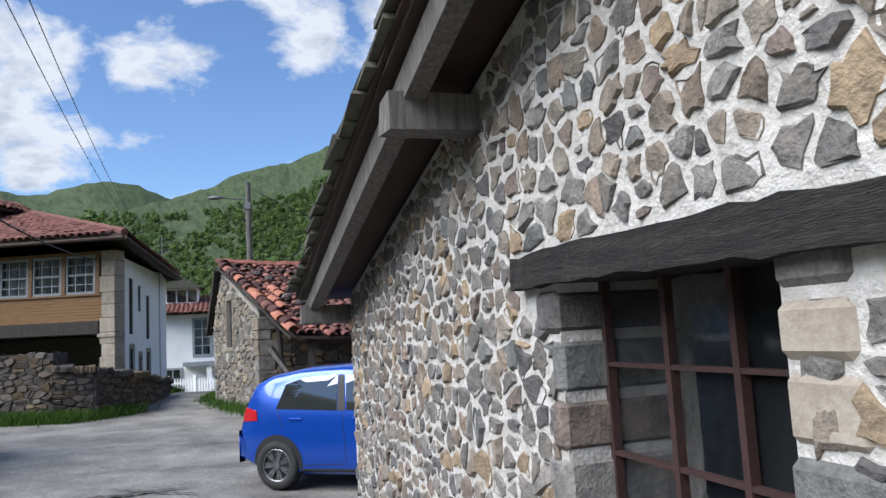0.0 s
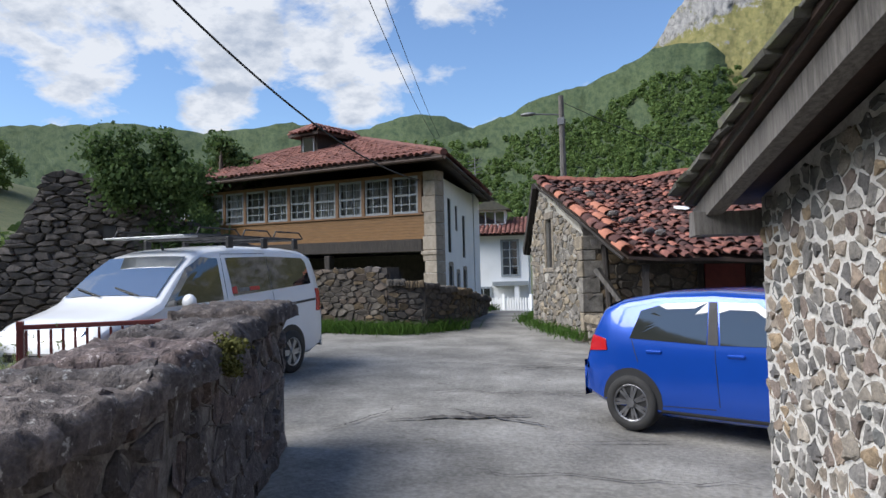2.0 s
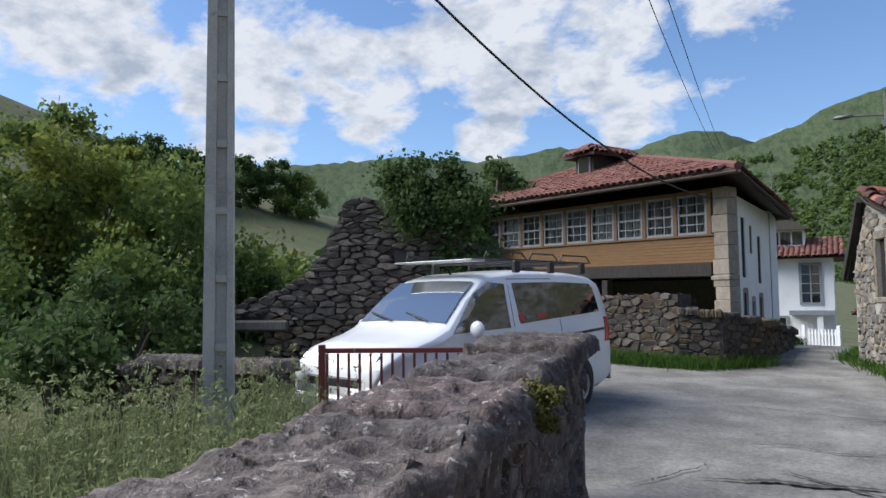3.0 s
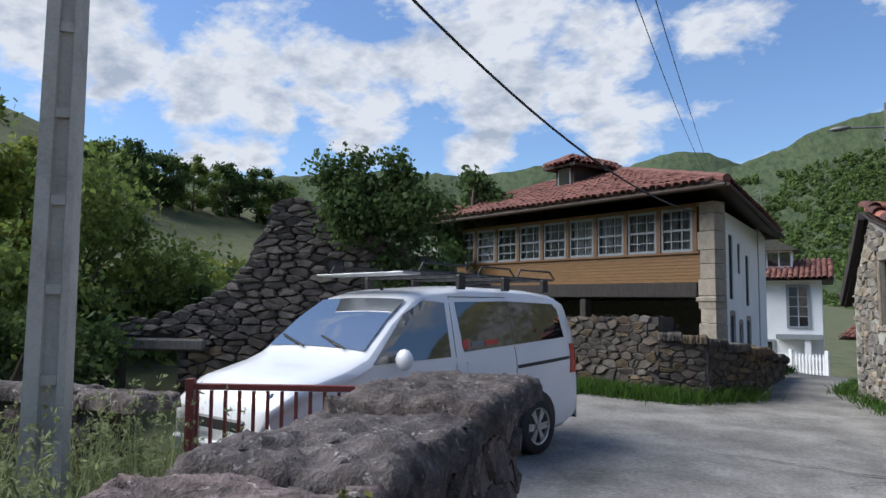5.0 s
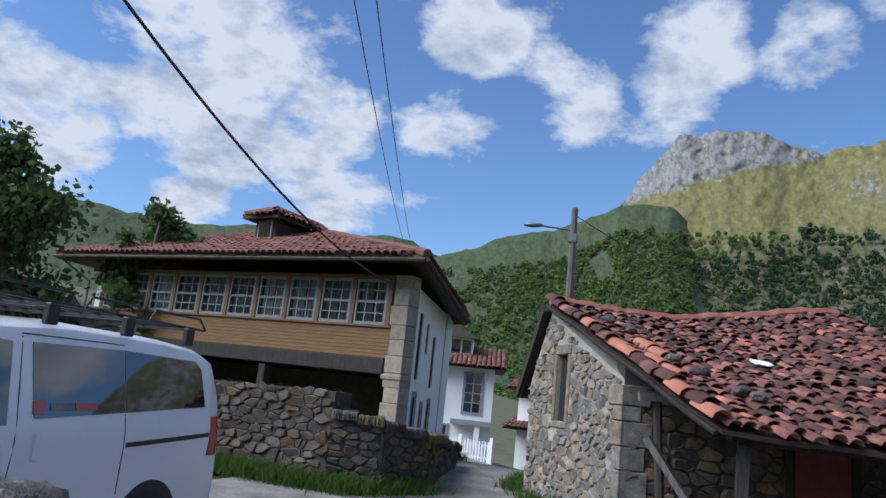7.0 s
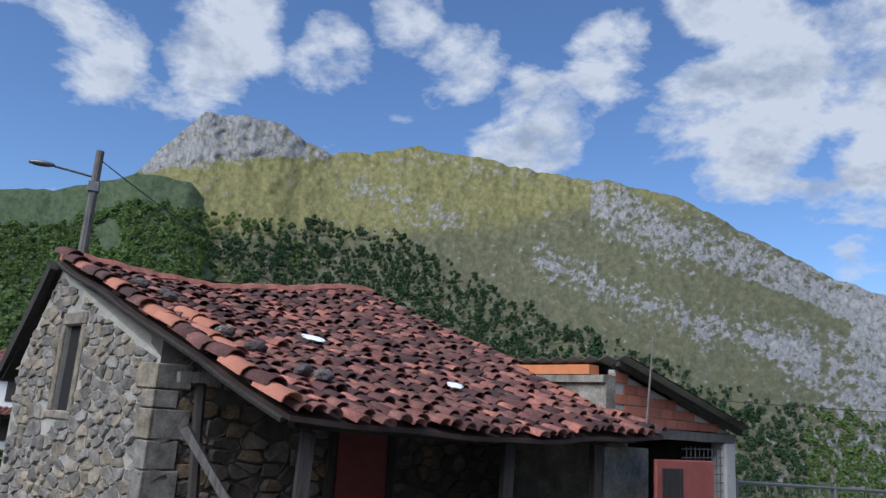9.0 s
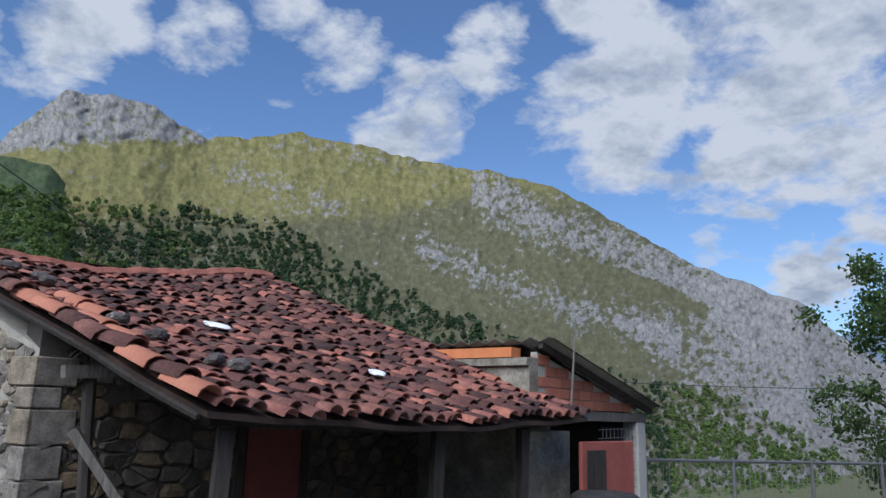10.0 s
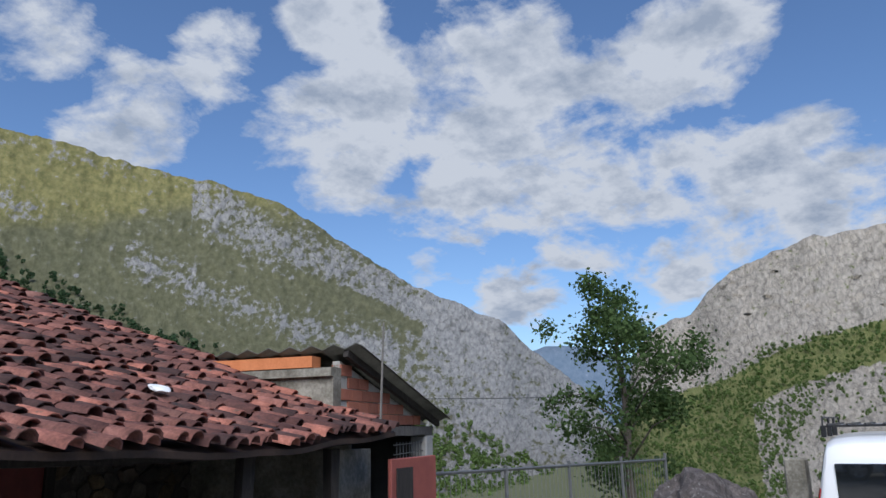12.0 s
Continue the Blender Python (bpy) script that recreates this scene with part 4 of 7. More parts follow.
def wall_mesh(poly, holes_none, y0, y1):
    """A wall outline (x, z) given depth from y0 to y1."""
    n = len(poly)
    v = [(x, y0, z) for x, z in poly] + [(x, y1, z) for x, z in poly]
    f = [tuple(range(n)), tuple(range(2 * n - 1, n - 1, -1))] + [(i, n + i, n + (i + 1) % n, (i + 1) % n) for i in range(n)]
    bm = bmesh.new()
    vs = [bm.verts.new(c) for c in v]
    for q in f:
        bm.faces.new([vs[k] for k in q])
    bmesh.ops.recalc_face_normals(bm, faces=bm.faces[:])
    return bm


# ---- the stone shed beside the road: mortared rubble, slate verge, barred window ----
def stone_shed():
    P = Vector((9.7, 0.59, 0))
    al, no = Vector((-0.264, 0.965, 0)), Vector((-0.965, -0.264, 0))
    g0 = -0.3
    S0, S1 = -5.0, 3.63
    shed = empty("stone_shed", frame_m(P, (0.264, -0.965)))
    # local x runs back along the wall (-s), local y inward
    top = lambda s: 2.70 - 0.225 * s
    w0, w1, wz0, wz1 = -1.02, -0.05, 0.78, 1.65

    def seg(s0, s1, za, zb_, zc=None):
        return [(-s0, za), (-s1, za), (-s1, zb_(s1) if callable(zb_) else zb_), (-s0, zb_(s0) if callable(zb_) else zb_)]
    bm = bmesh.new()
    for s0, s1, za, zb_ in ((S0, w0, g0, top), (w1, S1, g0, top), (w0, w1, wz1 + 0.12, top), (w0, w1, g0, wz0)):
        b2 = wall_mesh(seg(s0, s1, za, zb_), None, 0.0, 0.5)
        me = bpy.data.meshes.new("t")
        b2.to_mesh(me)
        b2.free()
        bm.from_mesh(me)
        bpy.data.meshes.remove(me)
    wall = part("wall", bm, M["mortar"], shed, "white lime mortar wall set with rubble")
    part("side_wall", boxb(-S1, 0.5, g0, -S1 + 0.5, 5.0, top(S1) + 0.3), M["mortar"], shed)
    part("back_wall", boxb(-S1, 4.6, g0, -S0, 5.0, top(S1)), M["mortar"], shed)
    part("end_wall", boxb(-S0 - 0.5, 0.5, g0, -S0, 4.6, 3.7), M["mortar"], shed)
    hole = lambda s, z: w0 - 0.03 < s < w1 + 0.03 and z < wz1 + 0.13
    lint = lambda s, z: -1.45 < s < 0.23 and wz1 - 0.02 < z < wz1 + 0.16

    def inside(u, v):
        s, z = S0 + 1.8 + u, g0 + v
        return not hole(s, z) and not lint(s, z) and s < S1 - 0.01 and z < top(s) - 0.03
    rubble(wall, Vector((-(S0 + 1.8), 0, g0)), Vector((-1, 0, 0)), Vector((0, -1, 0)), S1 - S0 - 1.8, 3.6, 0.118, 0.1, 0.0125, 0.011, M["stone"], M["stone_stuff"], inside, 11, 560, 0.0, ragged=0.27, first=lambda u, v: abs(u - 5.2))
    # dressed stones down the window's sides
    rng = random.Random(5)
    for side, s in (("l", w1), ("r", w0)):
        z = wz0 - 0.4
        while z < wz1 - 0.04:
            h = rng.uniform(0.13, 0.24)
            d = rng.uniform(0.06, 0.15) if side == "l" else rng.uniform(0.12, 0.3)
            a0, a1 = (-(s + d), -s + 0.012) if side == "l" else (-s - 0.012, -(s - d))
            part("quoin", boxb(a0, -0.012 - rng.random() * 0.012, z, a1, 0.42, z + h - 0.02, 0.02), M["ashlar"] if side == "r" and rng.random() < 0.7 else M["stone"], wall)
            z += h
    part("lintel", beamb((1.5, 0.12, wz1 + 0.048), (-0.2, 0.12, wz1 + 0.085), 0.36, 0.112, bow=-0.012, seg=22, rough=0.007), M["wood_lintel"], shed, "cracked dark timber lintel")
    win = empty("window")
    win.parent = shed
    wx0, wx1 = -w1, -w0
    part("sill", boxb(wx0, 0.0, wz0 - 0.05, wx1, 0.5, wz0), M["concrete"], win)
    for x in (wx0 + 0.012, 0.40, 0.685, wx1 - 0.012):
        part("mullion", boxb(x - 0.012, 0.15, wz0, x + 0.012, 0.18, wz1 + 0.1), M["rust"], win)
    for z in (1.134, 1.415):
        part("glazing_bar", boxb(wx0, 0.152, z - 0.007, wx1, 0.178, z + 0.007), M["rust"], win)
    part("pane", boxb(wx0, 0.19, wz0, wx1, 0.196, wz1 + 0.1), M["pane"], win)
    # sheet behind the panes, painted dark for the unlit interior
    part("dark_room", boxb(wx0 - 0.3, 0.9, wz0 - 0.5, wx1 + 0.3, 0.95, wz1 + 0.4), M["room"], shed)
    # verge: barge beam, purlin ends, boards, slates
    OFF = -0.33
    part("barge_beam", beamb((-3.95, OFF + 0.05, top(3.95) - 0.03), (5.2, OFF + 0.05, top(-5.2) - 0.03), 0.09, 0.13, seg=6, rough=0.003), M["wood_old"], shed, "weathered grey barge board")
    part("soffit", beamb((-3.95, -0.12, top(3.95) + 0.075), (5.2, -0.12, top(-5.2) + 0.075), 0.5, 0.03), M["wood_eave"], shed)
    part("roof_deck", beamb((-3.95, 2.4, top(3.95) + 0.1), (5.2, 2.4, top(-5.2) + 0.1), 5.6, 0.03), M["wood_eave"], shed)
    for s in (3.72, 0.62, -2.4):
        part("purlin", beamb((-s, OFF - 0.06, top(s) - 0.12), (-s, 0.6, top(s) - 0.12), 0.17, 0.15, rough=0.008, seg=2), M["wood_old"], shed, "protruding squared purlin end")
    rng = random.Random(8)
    s = 3.98
    while s > -5.0:
        L = rng.uniform(0.18, 0.3)
        for y0, y1 in ((OFF - 0.12, OFF + 0.3), (OFF + 0.28, 1.4), (1.38, 2.8), (2.78, 5.2)):
            p, q = (-s, (y0 + y1) / 2, top(s) + 0.15), (-(s - L * 1.5), (y0 + y1) / 2, top(s - L * 1.5) + 0.115)
            ob = part("slate", beamb(p, q, y1 - y0 + rng.uniform(-0.03, 0.06), 0.024, rough=0.012), M["slate"], shed)
        s -= L
    part("gutter_felt", beamb((-3.95, OFF - 0.02, top(3.95) + 0.085), (5.2, OFF - 0.02, top(-5.2) + 0.085), 0.05, 0.035, seg=14, rough=0.012), M["slate"], shed, "ragged mossy edge under the slates")
    tagged(shed, "old stone shed with white mortar and a barred window", "shed")


# ---- a long rubble wall built of stones on both faces and slabs on top ----
def rubble_wall(name, label, pts, width, heights, mat_s, mat_j, stuff, cw, ch, seed, limit, cap=True, gap=0.012, proud=0.05, capw=0.5):
    """pts: plan line; heights: top z at each point. The stones stand on the face to the right of the line."""
    w = empty(name)
    total = 0
    for n, ((p, q), (h0, h1)) in enumerate(zip(zip(pts, pts[1:]), zip(heights, heights[1:]))):
        p, q = Vector((*p, 0)), Vector((*q, 0))
        L = (q - p).length
        d = (q - p).normalized()
        nrm = Vector((d.y, -d.x, 0))
        g = min(gz(p.x, p.y), gz(q.x, q.y)) - 0.15
        core = wall_mesh([(0, g), (L, g), (L, h1 - 0.05), (0, h0 - 0.05)], None, 0.03, width - 0.03)
        ob = part("core", core, mat_j, w)
        ob.matrix_local = frame_m(p, (d.x, d.y))
        prof = lambda u, h0=h0, h1=h1, L=L: h0 + (h1 - h0) * u / L + 0.05 * noise.noise((u * 2.2, seed, n))
        for face, (o, a_, nn) in enumerate(((p, d, nrm), (q - nrm * width, -d, -nrm))):
            f = (lambda u, v: 0.0 <= u <= L and g + v < prof(u) - 0.02) if face == 0 else (lambda u, v: 0.0 <= u <= L and g + v < prof(L - u) - 0.02)
            rubble(w, o + Vector((0, 0, g)) - nn * 0.03, a_, nn, L, max(h0, h1) - g + 0.1, cw, ch, gap, proud, mat_s, stuff, f, seed + n * 3 + face, limit if face == 0 else 0)
        for end in (0, 1):
            if (end == 0 and n == 0) or (end == 1 and n == len(pts) - 2):
                o = p if end == 0 else q - nrm * width
                o = p - nrm * width if end == 0 else q
                a_ = nrm if end == 0 else -nrm
                nn = -d if end == 0 else d
                hh = h0 if end == 0 else h1
                rubble(w, o + Vector((0, 0, g)) - nn * 0.03, a_, nn, width, hh - g + 0.05, cw, ch, gap, proud, mat_s, stuff, lambda u, v: 0 <= u <= width and g + v < hh - 0.02, seed + 40 + end, 30)
        if cap:
            rng = random.Random(seed + n)
            x = 0.0
            while x < L - 0.1:
                l = rng.uniform(0.6, 1.3) * capw
                z = h0 + (h1 - h0) * min(1, (x + l / 2) / L)
                bm = bmesh.new()
                nx, ny = 40, 22
                vs = []
                for i in range(nx):
                    for j in range(ny):
                        for k in range(2):
                            e = 0.03 if i in (0, nx - 1) or j in (0, ny - 1) else 0.0
                            uu, vv = x + l * i / (nx - 1), -0.05 + (width + 0.1) * j / (ny - 1)
                            zz = z + (0.03 - e + 0.035 * noise.noise((uu * 3, vv * 4, seed)) + 0.028 * noise.ridged_multi_fractal((uu * 3.5, vv * 6, seed), 0.8, 2.2, 5, 0.9, 2.0) - 0.03 + 0.012 * noise.noise((uu * 24, vv * 31, seed)) + 0.006 * noise.noise((uu * 70, vv * 70, seed)) if k else -0.1)
                            vs.append(bm.verts.new((uu + rng.uniform(-0.012, 0.012), vv + rng.uniform(-0.02, 0.02), zz)))
                I = lambda i, j, k: vs[(i * ny + j) * 2 + k]
                for i in range(nx - 1):
                    for j in range(ny - 1):
                        bm.faces.new((I(i, j, 1), I(i + 1, j, 1), I(i + 1, j + 1, 1), I(i, j + 1, 1)))
                for i in range(nx - 1):
                    for j in (0, ny - 1):
                        bm.faces.new((I(i, j, 0), I(i + 1, j, 0), I(i + 1, j, 1), I(i, j, 1)))
                for j in range(ny - 1):
                    for i in (0, nx - 1):
                        bm.faces.new((I(i, j, 0), I(i, j + 1, 0), I(i, j + 1, 1), I(i, j, 1)))
                bmesh.ops.recalc_face_normals(bm, faces=bm.faces[:])
                ob = part("coping_stone", bm, mat_s, w, smooth=True)
                ob.matrix_local = frame_m(p, (d.x, d.y)) @ pose(0, 0, 0, rng.uniform(-1.2, 1.2), rng.uniform(-0.7, 0.7), 0)
                x += l
    return tagged(w, label, "wall", kind="structure")


# ---- vehicles: a lofted body with panels laid on its sides ----
def car_body(stations, belt, ring):
    bm = bmesh.new()
    rows = []
    for x, zt, hw, zb_ in stations:
        r = ring(x, zt, hw, zb_)
        rows.append([bm.verts.new((x, y, z)) for y, z in r] + [bm.verts.new((x, -y, z)) for y, z in r[-2::-1]])
    for a_, b_ in zip(rows, rows[1:]):
        for k in range(len(a_) - 1):
            bm.faces.new((a_[k], b_[k], b_[k + 1], a_[k + 1]))
        bm.faces.new((a_[-1], b_[-1], b_[0], a_[0]))
    bm.faces.new(rows[0])
    bm.faces.new(rows[-1][::-1])
    bmesh.ops.recalc_face_normals(bm, faces=bm.faces[:])
    return bm


def wheel(parent, x, y, z, r, w, rim_mat, spokes, out):
    wl = empty("wheel")
    wl.parent = parent
    wl.location = (x, y, z)
    bm = bmesh.new()
    prof = [(r * 0.66, -w / 2), (r * 0.95, -w / 2), (r, -w * 0.36), (r, w * 0.36), (r * 0.95, w / 2), (r * 0.7, w / 2), (r * 0.66, w * 0.42)]
    N = 28
    rows = [[bm.verts.new((math.cos(i * math.tau / N) * a_, b_, math.sin(i * math.tau / N) * a_)) for a_, b_ in prof] for i in range(N)]
    for i in range(N):
        for k in range(len(prof) - 1):
            bm.faces.new((rows[i][k], rows[i][k + 1], rows[(i + 1) % N][k + 1], rows[(i + 1) % N][k]))
    bmesh.ops.recalc_face_normals(bm, faces=bm.faces[:])
    part("tyre", bm, M["rubber"], wl, smooth=True)
    bm = bmesh.new()
    bmesh.ops.create_cone(bm, cap_ends=True, segments=28, radius1=r * 0.67, radius2=r * 0.67, depth=w * 0.5, matrix=Matrix.Rotation(math.pi / 2, 4, "X"))
    part("brake_drum", bm, M["black"], wl)
    bm = bmesh.new()
    for i in range(spokes):
        a_ = i * math.tau / spokes
        m = Matrix.Rotation(-a_, 4, "Y")
        for sp in (-0.09, 0.09):
            box(bm, r * 0.1, out * w * 0.34 - 0.012, -r * 0.05, r * 0.64, out * w * 0.34 + 0.014, r * 0.05, m=m @ Matrix.Rotation(sp * 1.4, 4, "Y"))
    bmesh.ops.create_cone(bm, cap_ends=True, segments=14, radius1=r * 0.16, radius2=r * 0.13, depth=0.05, matrix=Matrix.Translation((0, out * w * 0.36, 0)) @ Matrix.Rotation(math.pi / 2, 4, "X"))
    rr = [[bm.verts.new((math.cos(i * math.tau / N) * a_, out * b_, math.sin(i * math.tau / N) * a_)) for a_, b_ in ((r * 0.69, w * 0.45), (r * 0.66, w * 0.47), (r * 0.61, w * 0.44), (r * 0.6, w * 0.2))] for i in range(N)]
    for i in range(N):
        for k in range(3):
            bm.faces.new((rr[i][k], rr[i][k + 1], rr[(i + 1) % N][k + 1], rr[(i + 1) % N][k]))
    part("rim", bm, rim_mat, wl)
    return wl


def panel(parent, name, outline, side, sgn, lift, material, label="", thick=0.004):
    """An outline in x, z laid on the body's side surface."""
    cx = sum(p[0] for p in outline) / len(outline)
    cz = sum(p[1] for p in outline) / len(outline)
    pts = []
    for i, (x, z) in enumerate(outline):
        x1, z1 = outline[(i + 1) % len(outline)]
        for k in range(4):
            pts.append((x + (x1 - x) * k / 4, z + (z1 - z) * k / 4))
    bm = bmesh.new()
    rings = []
    for f in (1.0, 0.66, 0.33):
        rings.append([bm.verts.new((cx + (x - cx) * f, sgn * (side(cx + (x - cx) * f, cz + (z - cz) * f) + lift), cz + (z - cz) * f)) for x, z in pts])
    for r0, r1 in zip(rings, rings[1:]):
        for k in range(len(pts)):
            bm.faces.new((r0[k], r0[(k + 1) % len(pts)], r1[(k + 1) % len(pts)], r1[k]))
    bm.faces.new(rings[-1])
    skirt = [bm.verts.new((x, sgn * (side(x, z) - 0.003), z)) for x, z in pts]
    for k in range(len(pts)):
        bm.faces.new((rings[0][k], rings[0][(k + 1) % len(pts)], skirt[(k + 1) % len(pts)], skirt[k]))
    bmesh.ops.recalc_face_normals(bm, faces=bm.faces[:])
    return part(name, bm, material, parent, label, smooth=False)


def disc(cx, cz, r, n=20, z0=None):
    return [(cx + r * math.cos(i * math.tau / n), max(cz + r * math.sin(i * math.tau / n), z0 if z0 is not None else -9)) for i in range(n)]


def top_panel(parent, name, x0, x1, hw0, hw1, topz, lift, material, nx=8, ny=8, label=""):
    """A pane on the top surface between two stations."""
    v, f = [], []
    for i in range(nx + 1):
        x = x0 + (x1 - x0) * i / nx
        hw = hw0 + (hw1 - hw0) * i / nx
        for j in range(ny + 1):
            y = -hw + 2 * hw * j / ny
            v.append((x, y, topz(x, y) + lift))
    w = ny + 1
    f = [(i * w + j, (i + 1) * w + j, (i + 1) * w + j + 1, i * w + j + 1) for i in range(nx) for j in range(ny)]
    return pyd(name, v, f, material, parent, label, smooth=True)


def interp(tab, x, col):
    return float(np.interp(x, [s[0] for s in tab], [s[col] for s in tab]))


def vehicle(name, label, st, paint_mat, belt, tumble, place, windows, wheels, wheel_r, rim, spokes, tail, glass_top, extras, scale=1.0):
    """x runs from the nose (0) to the tail; stations: x, roof height, half width, underside."""
    v = empty(name, place @ Matrix.Diagonal((scale, scale, scale, 1)))

    def ring(x, zt, hw, zb_):
        bz = min(belt, zt - 0.1)
        k = hw - tumble * max(0, zt - bz - 0.1)
        return [(hw * 0.9, zb_), (hw * 0.985, zb_ + 0.06), (hw, zb_ + 0.3), (hw, bz - 0.12), (hw * 0.985, bz), (k * 0.985 + 0.012, zt - 0.12), (k * 0.95, zt - 0.05), (k * 0.82, zt - 0.012), (k * 0.5, zt + 0.008), (0, zt + 0.012)]

    def side(x, z):
        zt, hw, zb_ = interp(st, x, 1), interp(st, x, 2), interp(st, x, 3)
        r = ring(x, zt, hw, zb_)[:7]
        return float(np.interp(z, [q[1] for q in r], [q[0] for q in r]))
    dense = []
    for s0, s1 in zip(st, st[1:]):
        k = max(1, round((s1[0] - s0[0]) / 0.12))
        dense += [tuple(a_ + (b_ - a_) * i / k for a_, b_ in zip(s0, s1)) for i in range(k)]
    dense.append(st[-1])
    body = part("body", car_body(dense, belt, ring), paint_mat, v, smooth=True)
    body.modifiers.new("bevel", "BEVEL").width = 0.02
    body.modifiers["bevel"].limit_method = "ANGLE"
    for sgn in (1, -1):
        for nm, outline, lift, m in windows:
            panel(v, nm, outline, side, sgn, lift, m)
        for wx in wheels:
            # flat black disc on the body paints the dark gap round the wheel
            panel(v, "wheel_arch", disc(wx, wheel_r + 0.02, wheel_r * 1.2, 24, 0.17), side, sgn, 0.004, M["black"])
            wheel(v, wx, sgn * (interp(st, wx, 2) - 0.065), wheel_r, wheel_r, 0.19, rim, spokes, sgn)
        for nm, outline, lift, m in tail:
            panel(v, nm, outline, side, sgn, lift, m)
    if glass_top:
        x0, x1, h0, h1 = glass_top
        tz = lambda x, y: interp(st, x, 1) + 0.012 - 0.03 * (abs(y) / (interp(st, x, 2))) ** 2
        top_panel(v, "windscreen", x0, x1, h0, h1, tz, 0.012, M["windscreen"])
    extras(v, side, st)
    return tagged(v, label, "car")


def seam(x0, z0, x1, z1, w=0.006):
    d = math.hypot(x1 - x0, z1 - z0)
    nx, nz = -(z1 - z0) / d * w, (x1 - x0) / d * w
    return [(x0 + nx, z0 + nz), (x1 + nx, z1 + nz), (x1 - nx, z1 - nz), (x0 - nx, z0 - nz)]


VAN = [(0.0, 0.62, 0.62, 0.3), (0.05, 0.82, 0.74, 0.24), (0.3, 0.98, 0.82, 0.2), (0.75, 1.1, 0.845, 0.2), (1.0, 1.2, 0.85, 0.2), (1.35, 1.5, 0.85, 0.2), (1.68, 1.72, 0.85, 0.2), (1.95, 1.79, 0.85, 0.2), (2.6, 1.84, 0.85, 0.2), (3.6, 1.83, 0.85, 0.2), (4.1, 1.79, 0.84, 0.24), (4.3, 1.72, 0.82, 0.3), (4.39, 1.5, 0.79, 0.34), (4.41, 0.9, 0.79, 0.34), (4.42, 0.5, 0.78, 0.36)]


def van_extras(v, side, st):
    for sgn in (1, -1):
        for k, (x0, z0, x1, z1) in enumerate(((2.1, 0.35, 2.17, 1.7), (3.12, 0.62, 3.12, 1.2), (2.17, 1.72, 3.12, 1.73), (1.15, 0.5, 2.1, 0.42))):
            panel(v, "door_seam", seam(x0, z0, x1, z1, 0.004), side, sgn, 0.003, M["black"])
        panel(v, "slide_rail", seam(3.14, 0.98, 4.2, 1.04, 0.018), side, sgn, 0.006, M["black"])
        h = part("door_handle", boxb(1.88, 0.0, 0.95, 2.05, 0.03, 0.985, 0.008), M["white_car"], v)
        h.location.y = sgn * 0.85 - (0.015 if sgn > 0 else 0.015)
        h = part("door_handle", boxb(2.28, 0.0, 0.9, 2.33, 0.03, 1.08, 0.008), M["white_car"], v)
        h.location.y = sgn * 0.85 - 0.015
        mir = bmesh.new()
        bmesh.ops.create_icosphere(mir, subdivisions=2, radius=1.0, matrix=Matrix.Translation((1.28, sgn * 0.97, 1.14)) @ Matrix.Diagonal((0.06, 0.1, 0.1, 1)))
        part("wing_mirror", mir, M["white_car"], v, smooth=True)
        part("headlamp", boxb(0.1, sgn * 0.5 - 0.14, 0.66, 0.3, sgn * 0.5 + 0.2 * (1 if sgn > 0 else 0.7), 0.9, 0.05), M["windscreen"], v)
    for y in (-0.62, -0.4, -0.2, 0.0, 0.2, 0.4, 0.62):
        part("rack_bar", tubeb([(1.7, y, 1.97), (4.15, y, 1.96)], 0.012, 6), M["black"], v)
    for x in (2.35, 3.1, 3.85):
        part("cross_bar", boxb(x - 0.025, -0.72, 1.925, x + 0.025, 0.72, 1.95), M["black"], v)
        for y in (-0.7, 0.7):
            part("rack_foot", boxb(x - 0.05, y - 0.03, 1.8, x + 0.05, y + 0.03, 1.95, 0.01), M["black"], v)
    for y in (-0.68, 0.68):
        for x0, x1 in ((1.75, 2.6), (2.65, 3.3), (3.35, 4.1)):
            part("rack_rail", tubeb([(x0, y, 1.96), (x0 + 0.06, y, 2.05), (x1 - 0.1, y, 2.05), (x1, y, 1.96)], 0.011, 6), M["black"], v)
    part("wind_deflector", boxb(1.55, -0.66, 1.93, 1.8, 0.66, 1.955, 0.005), M["alloy"], v)
    part("aerial", tubeb([(1.9, 0.0, 1.79), (1.85, 0.0, 1.9)], [0.02, 0.006], 6), M["black"], v)
    part("rear_glass", boxb(4.4, -0.58, 1.08, 4.425, 0.58, 1.5, 0.01), M["car_glass"], v)
    part("bumper", boxb(-0.03, -0.7, 0.3, 0.12, 0.7, 0.5, 0.05), M["white_car"], v)
    part("grille", boxb(-0.005, -0.45, 0.56, 0.08, 0.45, 0.68, 0.02), M["black"], v)
    part("wiper", tubeb([(0.98, 0.1, 1.235), (1.12, 0.62, 1.33)], 0.01, 5), M["black"], v)
    part("wiper", tubeb([(0.98, -0.5, 1.235), (1.12, 0.0, 1.33)], 0.01, 5), M["black"], v)
    # shop mark on the glass: a pink badge and plain bars
    for sgn in (1, -1):
        panel(v, "badge", [(2.26, 1.2), (2.35, 1.2), (2.35, 1.3), (2.26, 1.28)], side, sgn, 0.012, M["lamp_red"])
        panel(v, "lettering", [(2.4, 1.225), (2.6, 1.23), (2.6, 1.275), (2.4, 1.27)], side, sgn, 0.012, M["iron"])
        panel(v, "lettering", [(2.62, 1.23), (2.83, 1.235), (2.83, 1.285), (2.62, 1.28)], side, sgn, 0.012, M["lamp_red"])


GL = M["car_glass"]
